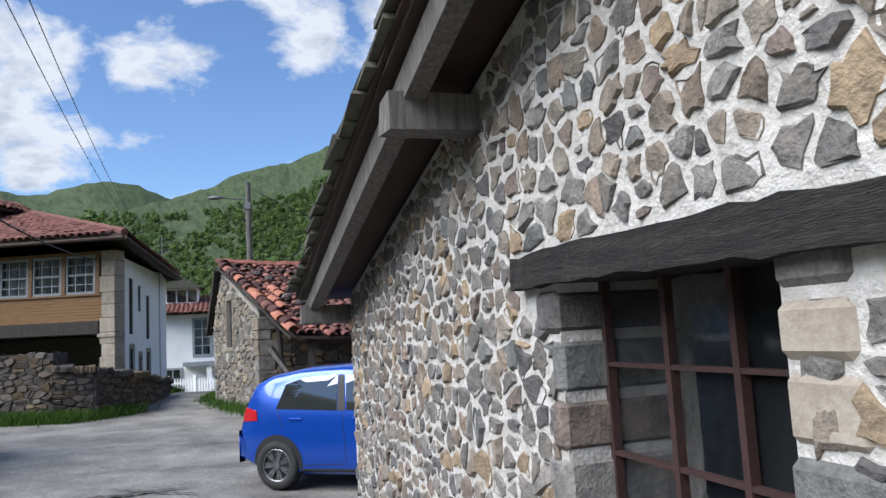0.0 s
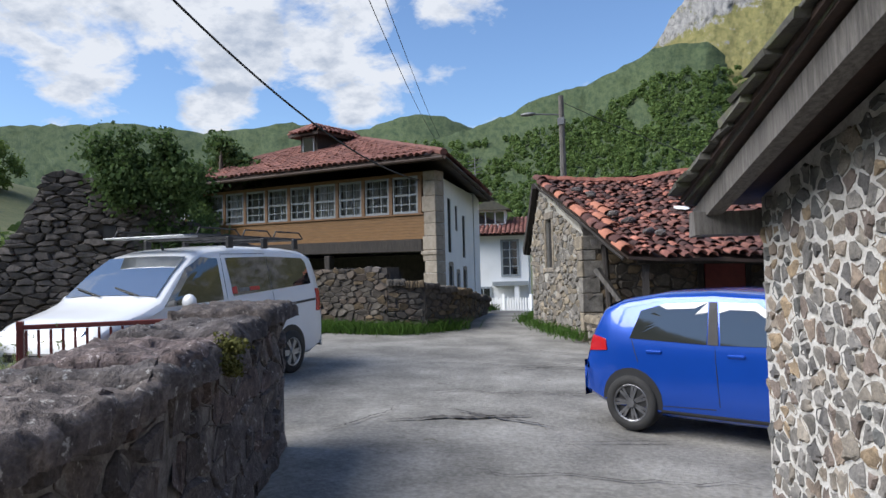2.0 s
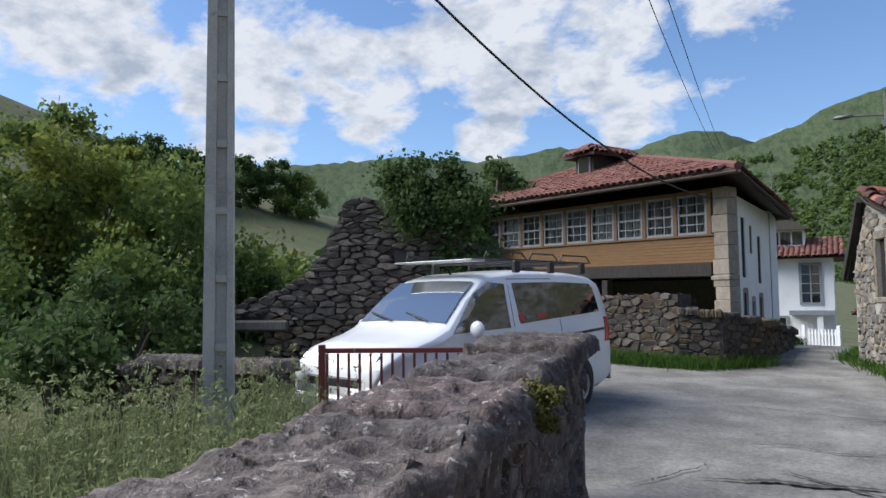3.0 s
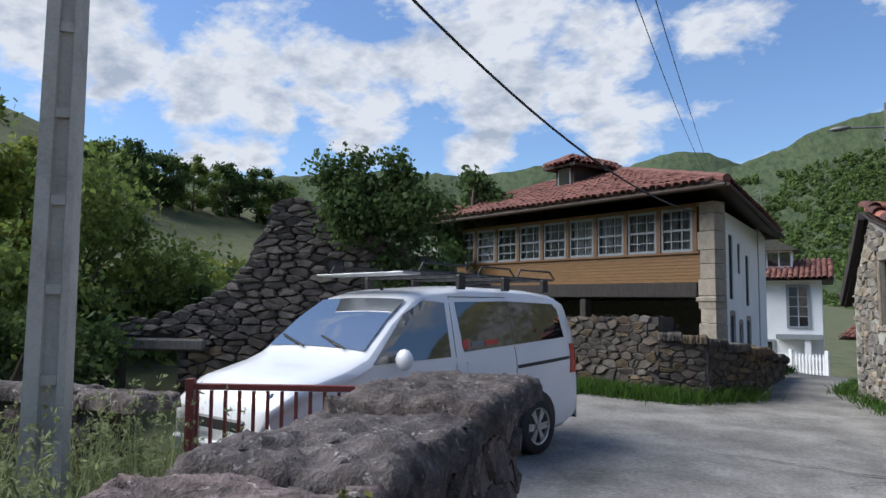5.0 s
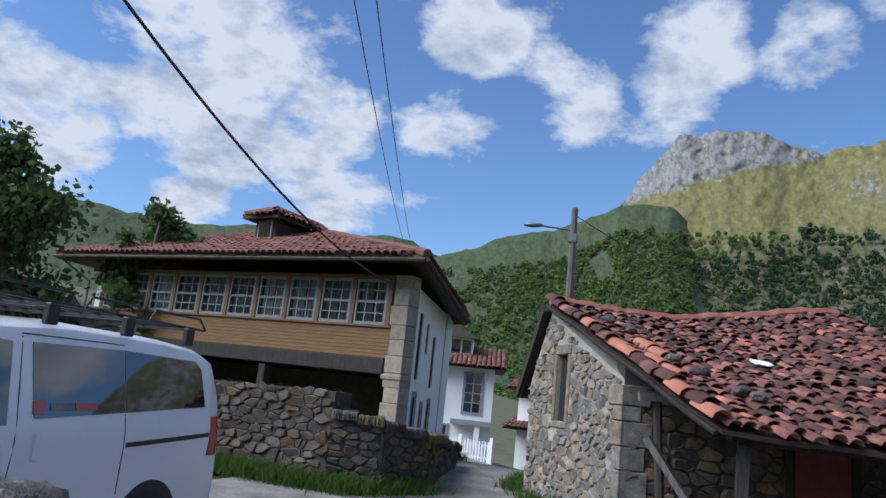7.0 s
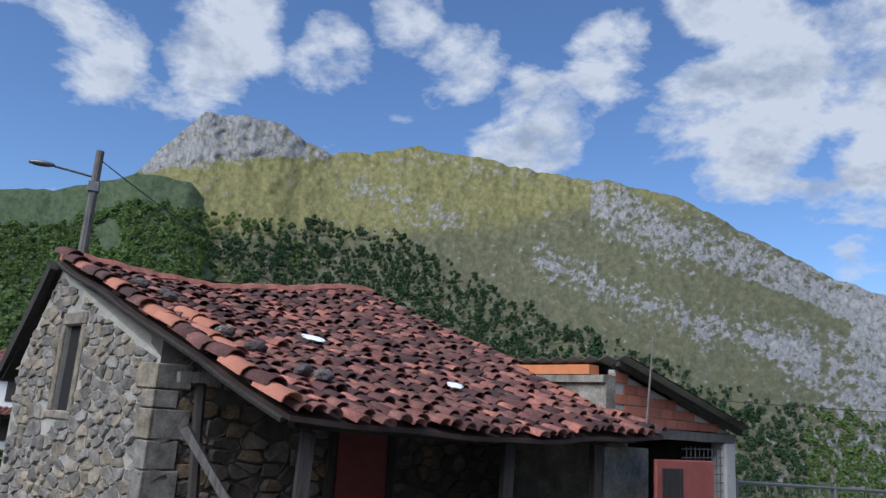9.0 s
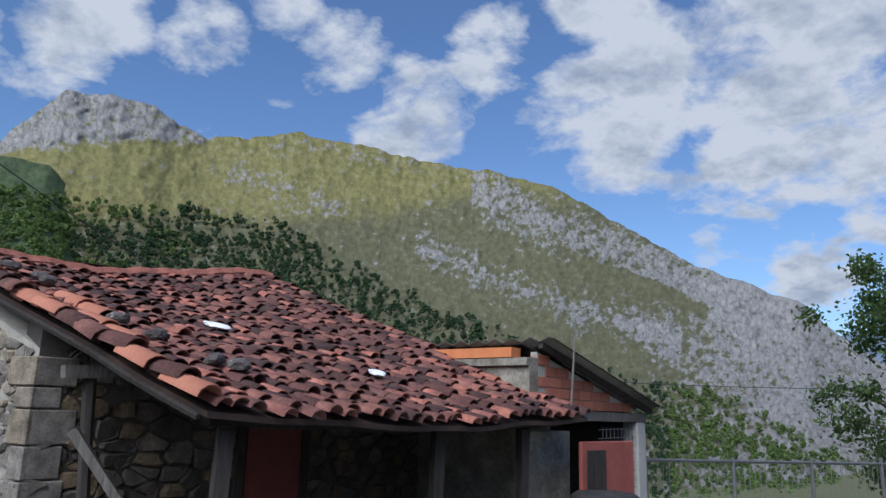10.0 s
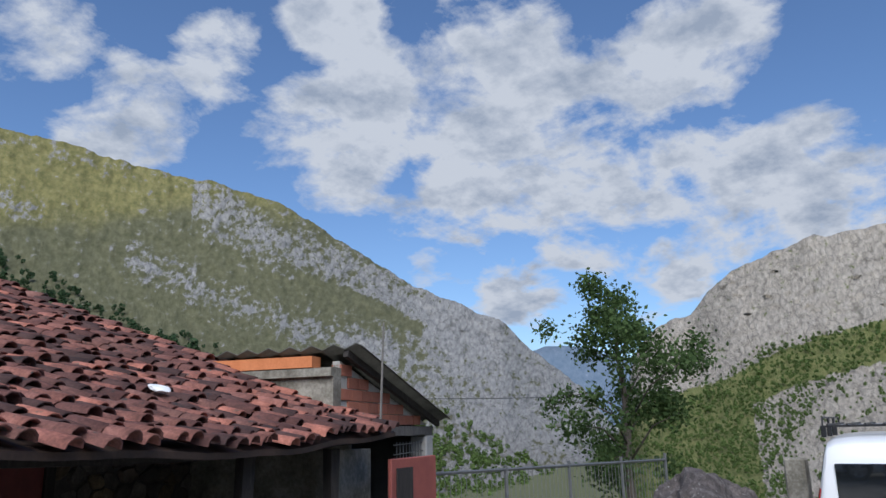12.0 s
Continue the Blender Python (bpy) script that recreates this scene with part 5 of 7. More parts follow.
VAN_WIN = [("side_window", [(1.02, 1.1), (2.06, 1.13), (2.09, 1.66), (1.8, 1.68), (1.5, 1.54)], 0.007, GL),
           ("sliding_window", [(2.27, 1.17), (3.115, 1.22), (3.115, 1.69), (2.25, 1.67)], 0.007, GL),
           ("rear_window", [(3.125, 1.22), (4.14, 1.28), (4.1, 1.6), (4.02, 1.67), (3.125, 1.69)], 0.007, GL)]
VAN_TAIL = [("tail_light", [(4.2, 0.86), (4.36, 0.86), (4.36, 1.2), (4.24, 1.2)], 0.012, M["lamp_red"])]


def white_van(place, label, scale=0.965):
    return vehicle("van", label, VAN, M["white_car"], 1.1, 0.26, place, VAN_WIN, (0.78, 3.5), 0.31, M["alloy"], 6, VAN_TAIL, (1.02, 1.62, 0.72, 0.62), van_extras, scale)


YARIS = [(0.0, 0.6, 0.6, 0.3), (0.06, 0.74, 0.72, 0.22), (0.4, 0.86, 0.82, 0.18), (0.95, 0.97, 0.845, 0.18), (1.2, 1.13, 0.845, 0.18), (1.55, 1.38, 0.845, 0.18), (1.85, 1.48, 0.845, 0.18), (2.4, 1.51, 0.845, 0.18), (3.0, 1.49, 0.845, 0.18), (3.45, 1.42, 0.835, 0.2), (3.65, 1.34, 0.81, 0.26), (3.78, 1.12, 0.77, 0.3), (3.86, 0.92, 0.74, 0.33), (3.93, 0.7, 0.71, 0.34), (3.95, 0.55, 0.69, 0.36)]


def hatch_extras(v, side, st):
    for sgn in (1, -1):
        for x0, z0, x1, z1 in ((2.32, 0.35, 2.38, 1.36), (3.2, 0.75, 3.28, 1.0), (2.36, 0.32, 3.0, 0.3), (1.2, 0.45, 1.25, 0.95)):
            panel(v, "door_seam", seam(x0, z0, x1, z1, 0.004), side, sgn, 0.003, M["black"])
        panel(v, "sill_trim", seam(1.0, 0.24, 2.95, 0.24, 0.02), side, sgn, 0.006, M["black"])
        for x in (2.15, 3.02):
            h = part("door_handle", boxb(x - 0.1, 0.0, 0.85, x + 0.08, 0.03, 0.885, 0.01), M["blue_car"], v)
            h.location.y = sgn * 0.845 - 0.015
        mir = bmesh.new()
        bmesh.ops.create_icosphere(mir, subdivisions=2, radius=1.0, matrix=Matrix.Translation((1.4, sgn * 0.93, 1.0)) @ Matrix.Diagonal((0.08, 0.11, 0.08, 1)))
        part("wing_mirror", mir, M["blue_car"], v, smooth=True)
    part("rear_bumper", boxb(3.8, -0.64, 0.34, 3.96, 0.64, 0.5, 0.05), M["blue_car"], v)
    tz = lambda x, y: interp(st, x, 1) + 0.012 - 0.03 * (abs(y) / interp(st, x, 2)) ** 2
    top_panel(v, "rear_glass", 3.5, 3.76, 0.58, 0.6, tz, 0.012, GL)
    part("number_plate", boxb(3.94, -0.24, 0.6, 3.965, 0.24, 0.7), M["limewash"], v)


CAR_WIN = [("rear_side_window", [(2.44, 0.97), (3.3, 1.0), (3.18, 1.3), (2.9, 1.38), (2.44, 1.4)], 0.007, GL),
           ("front_side_window", [(1.4, 0.98), (2.3, 0.97), (2.33, 1.4), (1.95, 1.39)], 0.007, GL),
           ("door_pillar", [(2.32, 0.97), (2.43, 0.97), (2.43, 1.4), (2.35, 1.4)], 0.008, M["black"])]
CAR_TAIL = [("tail_light", [(3.58, 0.86), (3.84, 0.84), (3.78, 1.02), (3.6, 0.98)], 0.012, M["lamp_red"])]


def blue_car(place, scale=0.86):
    return vehicle("hatchback_car", "glossy blue hatchback car parked by the stone shed", YARIS, M["blue_car"], 0.95, 0.22, place, CAR_WIN, (0.78, 3.29), 0.3, M["alloy_dark"], 7, CAR_TAIL, (1.22, 1.82, 0.66, 0.56), hatch_extras, scale)


# ---- the big house with the glazed gallery ----
def big_house():
    K = Vector((0.75, 19.3, 0))
    hm = frame_m(K, (0.974, -0.225))  # local x to the right, y inward, so the front runs to -x
    H = empty("gallery_house", hm)
    L, g = 12.3, -0.2
    tilt = lambda x: 0.012 * -x  # the old storey line climbs to the left
    sx, sy = -2.55, 6.33
    # side wall, skewed back from the corner
    d = math.hypot(sx, sy)
    side = empty("side_wall")
    side.parent = H
    side.matrix_local = frame_m((0, 0, 0), (sx, sy))
    holes = [(1.85, 2.4, 2.0, 3.75), (3.15, 3.55, 2.75, 3.6), (4.45, 5.0, 1.85, 3.35), (1.93, 2.48, 0.25, 1.55), (3.25, 3.65, 0.5, 1.3), (4.5, 5.05, 0.1, 1.4)]
    # wall strips around the openings
    xs = [0.5]
    for h0 in sorted(((min(a_, b_), a_, b_) for a_, b_ in ((1.85, 2.48), (3.15, 3.65), (4.45, 5.05)))):
        xs += [h0[1], h0[2]]
    xs.append(d)
    n = 0
    for i in range(0, len(xs) - 1):
        a_, b_ = xs[i], xs[i + 1]
        if i % 2 == 0:
            part("wall_strip", boxb(a_, 0, g, b_, 0.45, 4.3), M["limewash"], side)
        else:
            hs = sorted([h for h in holes if a_ - 0.01 <= h[0] and h[1] <= b_ + 0.01], key=lambda h: h[2])
            z = g
            for h in hs:
                part("wall_strip", boxb(a_, 0, z, b_, 0.45, h[2]), M["limewash"], side)
                if h[0] > a_ + 0.01:
                    part("wall_strip", boxb(a_, 0, h[2], h[0], 0.45, h[3]), M["limewash"], side)
                if h[1] < b_ - 0.01:
                    part("wall_strip", boxb(h[1], 0, h[2], b_, 0.45, h[3]), M["limewash"], side)
                z = h[3]
            part("wall_strip", boxb(a_, 0, z, b_, 0.45, 4.3), M["limewash"], side)
    # the wall faces away from local +y of its own frame
    for a_, b_, z0, z1 in holes:
        # black sheet just inside each opening, painting its dark interior
        part("shutter", boxb(a_, 0.03, z0, b_, 0.07, z1), M["void"], side, "narrow window, a sheet painted dark for the shade inside")
        if z0 < 1.0:
            for q in ((a_ - 0.1, a_ - 0.003, z0 - 0.1, z1 + 0.12), (b_ + 0.003, b_ + 0.1, z0 - 0.1, z1 + 0.12), (a_ - 0.003, b_ + 0.003, z1 + 0.003, z1 + 0.15)):
                part("stone_surround", boxb(q[0], -0.012, q[2], q[1], 0.1, q[3]), M["ashlar"], side)
    part("meter_box", boxb(0.25, -0.1, 2.1, 0.5, 0, 2.4, 0.01), M["concrete"], side)
    # corner pillar of dressed blocks
    rng = random.Random(3)
    z = g
    while z < 4.35:
        h = rng.uniform(0.3, 0.5)
        wq = 0.4 + rng.choice((0.0, 0.06))
        part("pillar_block", boxb(-wq, -0.03, z, 0.03, 0.45, min(4.4, z + h - 0.008), 0.012), M["ashlar"], H)
        z += h
    part("ledge", boxb(-0.52, -0.06, 1.9, 0.06, 0.3, 2.02, 0.02), M["ashlar"], H)
    # body behind the front
    part("back_wall", boxb(-L, 6.4, g, sx, 6.8, 4.6), M["limewash"], H)
    part("far_side_wall", boxb(-L, 0.3, g, -L + 0.4, 6.4, 4.6), M["limewash"], H)
    # dark wall colour stands in for the shade deep in the porch
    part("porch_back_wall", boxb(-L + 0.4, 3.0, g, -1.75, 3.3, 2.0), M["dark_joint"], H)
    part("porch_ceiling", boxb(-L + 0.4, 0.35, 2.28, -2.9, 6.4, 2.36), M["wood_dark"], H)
    for x in (-4.4, -8.2):
        part("porch_post", boxb(x - 0.12, 0.05, g, x + 0.12, 0.3, 2.0, 0.02), M["wood_dark"], H)
    tl = math.degrees(math.atan(0.012))
    gal = empty("gallery")
    gal.parent = H
    gal.matrix_local = pose(0, 0, 0, 0, tl, 0)
    part("beam", boxb(-L, 0.02, 2.0, -0.56, 0.32, 2.38, 0.02), M["wood_dark"], gal)
    for k in range(8):
        z = 2.385 + k * 0.09
        part("panel_board", boxb(-L, 0.04, z, -0.46, 0.09, z + 0.086, 0.006), M["wood_orange"], gal)
    part("sill_rail", boxb(-L, -0.02, 3.105, -0.46, 0.12, 3.165, 0.01), M["wood_frame"], gal)
    part("head_rail", boxb(-L, 0.0, 4.3, -0.46, 0.12, 4.4, 0.01), M["wood_frame"], gal)
    # back and floor coloured dark in place of the gallery's shade
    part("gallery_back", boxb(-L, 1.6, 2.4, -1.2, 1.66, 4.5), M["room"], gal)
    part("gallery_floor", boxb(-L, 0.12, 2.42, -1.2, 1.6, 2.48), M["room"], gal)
    pitch, x0 = 1.1, -0.6
    me_post = part("post", boxb(0, 0.0, 3.165, 0.14, 0.12, 4.3, 0.01), M["wood_frame"], gal)
    me_post.location.x = -0.67
    for i in range(1, 11):
        ob = new("post", me_post.data)
        ob.parent = gal
        ob.location.x = -0.67 - i * pitch
    first = None
    for i in range(10):
        w = empty("window")
        w.parent = gal
        w.location.x = -0.68 - (i + 1) * pitch + 0.14
        if first is None:
            bm = bmesh.new()
            W_, z0, z1 = 0.96, 3.17, 4.295
            for q in ((0, z0, 0.07, z1), (W_ - 0.07, z0, W_, z1), (0.07, z0, W_ - 0.07, z0 + 0.07), (0.07, z1 - 0.07, W_ - 0.07, z1)):
                box(bm, q[0], 0.03, q[1], q[2], 0.09, q[3])
            sash = part("sash", bm, M["sash"], w)
            bm = bmesh.new()
            for k in (1, 2):
                box(bm, W_ * k / 3 - 0.016, 0.045, z0 + 0.07, W_ * k / 3 + 0.016, 0.08, z1 - 0.07)
            for k in (1, 2, 3):
                box(bm, 0.07, 0.047, z0 + (z1 - z0) * k / 4 - (0.03 if k == 2 else 0.014), W_ - 0.07, 0.078, z0 + (z1 - z0) * k / 4 + (0.03 if k == 2 else 0.014))
            bars = part("glazing_grid", bm, M["sash"], w)
            pane = part("pane", boxb(0.05, 0.058, z0 + 0.05, W_ - 0.05, 0.064, z1 - 0.05), M["pane"], w)
            bm = bmesh.new()
            for a_, b_ in ((0.08, 0.45), (0.52, 0.89)):
                N = 16
                r0 = [bm.verts.new((a_ + (b_ - a_) * k / N, 0.16 + 0.02 * math.sin(k * 1.7), z0 + 0.06)) for k in range(N + 1)]
                r1 = [bm.verts.new((a_ + (b_ - a_) * k / N, 0.16 + 0.02 * math.sin(k * 1.7 + 0.4), z1 - 0.06)) for k in range(N + 1)]
                for k in range(N):
                    bm.faces.new((r0[k], r0[k + 1], r1[k + 1], r1[k]))
            bmesh.ops.solidify(bm, geom=bm.faces[:], thickness=0.004)
            cur = part("curtain", bm, M["lace"], w)
            first = (sash, bars, pane, cur)
        else:
            for o in first:
                c = new(o.name.split(".")[0], o.data)
                c.parent = w
    # roof: eaves and hips
    ec = [Vector((0.95, -0.9, 4.68)), Vector((-L - 0.7, -0.9, 4.86)), Vector((sx + 0.5, 6.9, 4.2)), Vector((-L - 0.7, 7.0, 4.6))]
    iv = hm.inverted()
    R1, R2 = iv @ Vector((-4.0, 24.2, 6.45)), iv @ Vector((-7.6, 25.1, 6.5))

    def strip(a_, b_, c_, d_):
        """Roof face with a_, b_ along the ridge and d_, c_ along the eave."""
        return lambda u, v: a_.lerp(b_, u).lerp(d_.lerp(c_, u), v) if 0 <= u <= 1 and -0.05 <= v <= 1.06 else None
    faces = {"front": strip(R2, R1, ec[0], ec[1]), "right": strip(R1, R1.lerp(R2, 0.02), ec[2], ec[0]), "back": strip(R1, R2, ec[3], ec[2]), "left": strip(R2, R2.lerp(R1, 0.02), ec[1], ec[3])}
    for k, f in faces.items():
        c4 = [f(0, 0), f(1, 0), f(1, 1), f(0, 1)]
        bm = bmesh.new()
        up_ = [bm.verts.new(c) for c in c4]
        dn_ = [bm.verts.new(c - Vector((0, 0, 0.16))) for c in c4]
        bm.faces.new(up_)
        bm.faces.new(dn_[::-1])
        for i in range(4):
            bm.faces.new((up_[i], up_[(i + 1) % 4], dn_[(i + 1) % 4], dn_[i]))
        bmesh.ops.recalc_face_normals(bm, faces=bm.faces[:])
        part("roof_deck", bm, M["wood_eave"], H)
    # tiles run straight down the front slope, cut by the hips
    A0, A1 = ec[1], ec[0]
    nrm = (A1 - A0).cross(R1 - A0).normalized()
    ux = (A1 - A0).normalized()
    dx = nrm.cross(ux)
    if dx.z < 0:
        dx = -dx
    wid, dep = (A1 - A0).length, max((R1 - A0).dot(dx), (R2 - A0).dot(dx))

    def front(u, v):
        x, s = u * wid, (1 - v) * dep
        rx1, rs1 = (R1 - A0).dot(ux), (R1 - A0).dot(dx)
        rx2, rs2 = (R2 - A0).dot(ux), (R2 - A0).dot(dx)
        lo, hi = rx2 * s / rs2, wid - (wid - rx1) * s / rs1
        if x < lo - 0.05 or x > hi + 0.05 or not -0.03 <= v <= 1.08:
            return None
        return A0 + ux * x + dx * s + nrm * (0.02 if nrm.z > 0 else -0.02)
    tiled_roof(H, front, wid, dep, 0.235, 0.36, 0.115, M["house_tile_piece"], M["house_tile"], 300, 21, 0.008, first=lambda u, v: -u)
    tiled_roof(H, lambda u, v: faces["right"](u, v) + Vector((0, 0, 0.03)) if faces["right"](u, v) is not None and abs(u - 0.5) < 0.5 * max(0.05, v) + 0.02 else None, 8.0, 5.0, 0.24, 0.36, 0.115, M["house_tile_piece"], M["house_tile"], 0, 22, 0.008)
    for p, q in ((R1, ec[0]), (R2, ec[1]), (R1, R2), (R1, ec[2])):
        part("ridge_tiles", tubeb([p.lerp(q, i / 14) + Vector((0, 0, 0.05 + (0.015 if i % 2 else 0))) for i in range(15)], 0.11, 7), M["house_tile"], H)
    part("gutter", tubeb([ec[0] + Vector((0.05, -0.05, -0.1)), ec[2] + Vector((0.1, 0, -0.1))], 0.05, 6), M["wood_eave"], H)
    part("front_gutter", tubeb([ec[0] + Vector((0, -0.06, -0.1)), ec[1] + Vector((0, -0.06, -0.1))], 0.045, 6), M["wood_eave"], H)
    part("downpipe", tubeb([ec[1] + Vector((0.3, 0, -0.15)), (-L + 0.1, -0.1, 4.1), (-L + 0.1, -0.1, 0.2)], 0.04, 6), M["iron"], H)
    # dormer
    dm = empty("dormer")
    dm.parent = H
    dm.matrix_local = Matrix.Translation(iv @ Vector((-5.55, 22.75, 5.6)))
    part("cheek", boxb(-0.42, 0.02, 0, 0.42, 1.6, 1.05), M["wood_dark"], dm)
    part("dormer_window", boxb(-0.3, -0.03, 0.28, 0.3, 0.015, 0.9, 0.01), M["sash"], dm)
    part("pane", boxb(-0.24, -0.04, 0.34, 0.24, -0.032, 0.84), M["car_glass"], dm)
    apex0, apex1 = Vector((0, 0.4, 1.4)), Vector((0, 2.4, 1.4))
    for sgn in (1, -1):
        e0, e1 = Vector((sgn * 0.75, -0.3, 1.0)), Vector((sgn * 0.75, 2.2, 1.0))
        f = (lambda e0, e1: lambda u, v: apex0.lerp(apex1, u).lerp(e0.lerp(e1, u), v) if -0.01 <= u <= 1.01 and -0.05 <= v <= 1.06 else None)(e0, e1)
        bm = bmesh.new()
        vs = [bm.verts.new(c) for c in (apex0, apex1, e1, e0)] + [bm.verts.new(c - Vector((0, 0, 0.1))) for c in (apex0, apex1, e1, e0)]
        for q in ((0, 1, 2, 3), (7, 6, 5, 4), (0, 3, 7, 4), (1, 2, 6, 5), (2, 3, 7, 6)):
            bm.faces.new([vs[k] for k in q])
        bmesh.ops.recalc_face_normals(bm, faces=bm.faces[:])
        part("dormer_deck", bm, M["wood_eave"], dm)
        tiled_roof(dm, f, 2.2, 1.05, 0.22, 0.35, 0.11, M["house_tile_piece"], M["house_tile"], 60, 23, 0.01)
    fr = lambda u, v: apex0.lerp(Vector((-0.75 + 1.5 * u, -0.3, 1.0)), max(0.12, v)) + Vector((0, 0, 0.02)) if 0 <= u <= 1 and -0.05 <= v <= 1.06 else None
    bm = bmesh.new()
    vs = [bm.verts.new(c) for c in (apex0, Vector((-0.75, -0.3, 1.0)), Vector((0.75, -0.3, 1.0)), apex0 - Vector((0, 0, 0.1)), Vector((-0.75, -0.3, 0.9)), Vector((0.75, -0.3, 0.9)))]
    for q in ((0, 1, 2), (5, 4, 3), (1, 4, 5, 2)):
        bm.faces.new([vs[k] for k in q])
    part("dormer_hip", bm, M["wood_eave"], dm)
    tiled_roof(dm, fr, 1.6, 0.85, 0.22, 0.35, 0.11, M["house_tile_piece"], M["house_tile"], 40, 24, 0.01)
    part("tv_aerial", tubeb([(sx + 0.6, 5.6, 4.4), (sx + 0.6, 5.6, 5.6)], 0.02, 5), M["iron"], H)
    for k in range(5):
        part("aerial_rod", tubeb([(sx + 0.3, 5.6, 4.95 + k * 0.13), (sx + 0.9, 5.6, 5.0 + k * 0.13)], 0.01, 4), M["iron"], H)
    tagged(H, "large white house with a brown glazed gallery and hipped tile roof", "house")


# ---- far houses down the lane ----
def lane_houses():
    h = empty("white_cottage", frame_m((-5.25, 40.4, gz(-1, 42)), (0.975, 0.22)) @ Matrix.Diagonal((1.1, 1.2, 1.15, 1)))
    part("wall", boxb(0, 0, -0.3, 3.1, 5, 4.35), M["limewash"], h)
    part("balcony_slab", boxb(1.2, -0.7, 1.75, 3.1, -0.004, 1.95), M["sash"], h)
    part("porch_pillar", boxb(2.35, -0.62, -0.2, 2.6, -0.4, 1.75), M["limewash"], h)
    for x0, z0, x1, z1 in ((1.75, 2.3, 2.5, 4.0), (0.3, -0.1, 1.0, 1.6)):
        w = empty("window")
        w.parent = h
        bm = bmesh.new()
        for q in ((x0 - 0.12, z0 - 0.1, x0, z1 + 0.1), (x1, z0 - 0.1, x1 + 0.12, z1 + 0.1), (x0, z0 - 0.1, x1, z0), (x0, z1, x1, z1 + 0.1), ((x0 + x1) / 2 - 0.03, z0, (x0 + x1) / 2 + 0.03, z1)):
            box(bm, q[0], -0.06, q[1], q[2], -0.004, q[3])
        for k in (1, 2, 3):
            box(bm, x0, -0.05, z0 + (z1 - z0) * k / 4 - 0.02, x1, -0.02, z0 + (z1 - z0) * k / 4 + 0.02)
        part("frame", bm, M["sash"], w)
        part("pane", boxb(x0, -0.03, z0, x1, -0.006, z1), M["car_glass"], w)
    f = lambda u, v: Vector((-0.4 + 4.0 * u, 2.5 - 3.1 * v, 5.35 - 1.0 * v)) if -0.01 <= u <= 1.01 and -0.05 <= v <= 1.06 else None
    part("roof_deck", wall_mesh([(-0.6, 4.3), (2.5, 5.25), (5.6, 4.3)], None, -0.45, 3.6), M["wood_eave"], h).matrix_local = Matrix.Rotation(math.pi / 2, 4, "Z") @ Matrix.Diagonal((1, -1, 1, 1))
    tiled_roof(h, f, 4.0, 3.2, 0.24, 0.38, 0.12, M["house_tile_piece"], M["house_tile"], 0, 31, 0.008)
    d = empty("dormer")
    d.parent = h
    part("dormer_wall", boxb(0.2, 0.9, 4.7, 1.9, 2.5, 5.75), M["limewash"], d)
    for k in range(3):
        part("pane", boxb(0.3 + k * 0.53, 0.86, 5.0, 0.75 + k * 0.53, 0.896, 5.6), M["car_glass"], d)
    part("dormer_roof", wall_mesh([(-0.1, 5.7), (1.05, 6.3), (2.2, 5.7)], None, 0.6, 2.6), M["slate"], d)
    tagged(h, "white cottage with grey trim and a small dormer", "house")
    h = empty("red_roofed_house", frame_m((-2.4, 51, gz(0, 51)), (0.97, -0.24)) @ Matrix.Diagonal((1.15, 1.15, 1.15, 1)))
    part("wall", boxb(0, 0, -0.5, 5, 5, 4.4), M["limewash"], h)
    for z in (1.2, 3.0):
        part("window", boxb(0.8, -0.05, z, 1.6, -0.004, z + 1.1), M["slit"], h)
        part("window", boxb(2.6, -0.05, z, 3.4, -0.004, z + 1.1), M["slit"], h)
    for z0 in (2.35, 4.5):
        f = (lambda z0: lambda u, v: Vector((-0.5 + 6 * u, 1.8 - 2.6 * v, z0 + 0.9 - 0.9 * v)) if -0.01 <= u <= 1.01 and -0.05 <= v <= 1.06 else None)(z0)
        part("roof_deck", beamb((2.5, 1.8, z0 + 0.82), (2.5, -0.8, z0 - 0.08), 6, 0.08), M["wood_eave"], h)
        tiled_roof(h, f, 6.0, 2.7, 0.26, 0.4, 0.13, M["house_tile_piece"], M["house_tile"], 0, 33, 0.008)
    tagged(h, "white house with two red tiled roofs beyond the lane", "house")
    fn = empty("picket_fence", frame_m((-4.6, 40, gz(-1, 40)), (0.985, -0.17)))
    for k in range(20):
        part("picket", boxb(k * 0.16, 0, 0.08, k * 0.16 + 0.07, 0.03, 1.15), M["limewash"], fn)
    for z in (0.3, 0.9):
        part("rail", boxb(0, 0.032, z, 3.2, 0.07, z + 0.08), M["limewash"], fn)
    for x in (-0.15, 1.45, 3.15):
        part("post", boxb(x, -0.05, -0.2, x + 0.16, 0.12, 1.35), M["limewash"], fn)
    tagged(fn, "white wooden picket fence in front of the cottage", "fence")


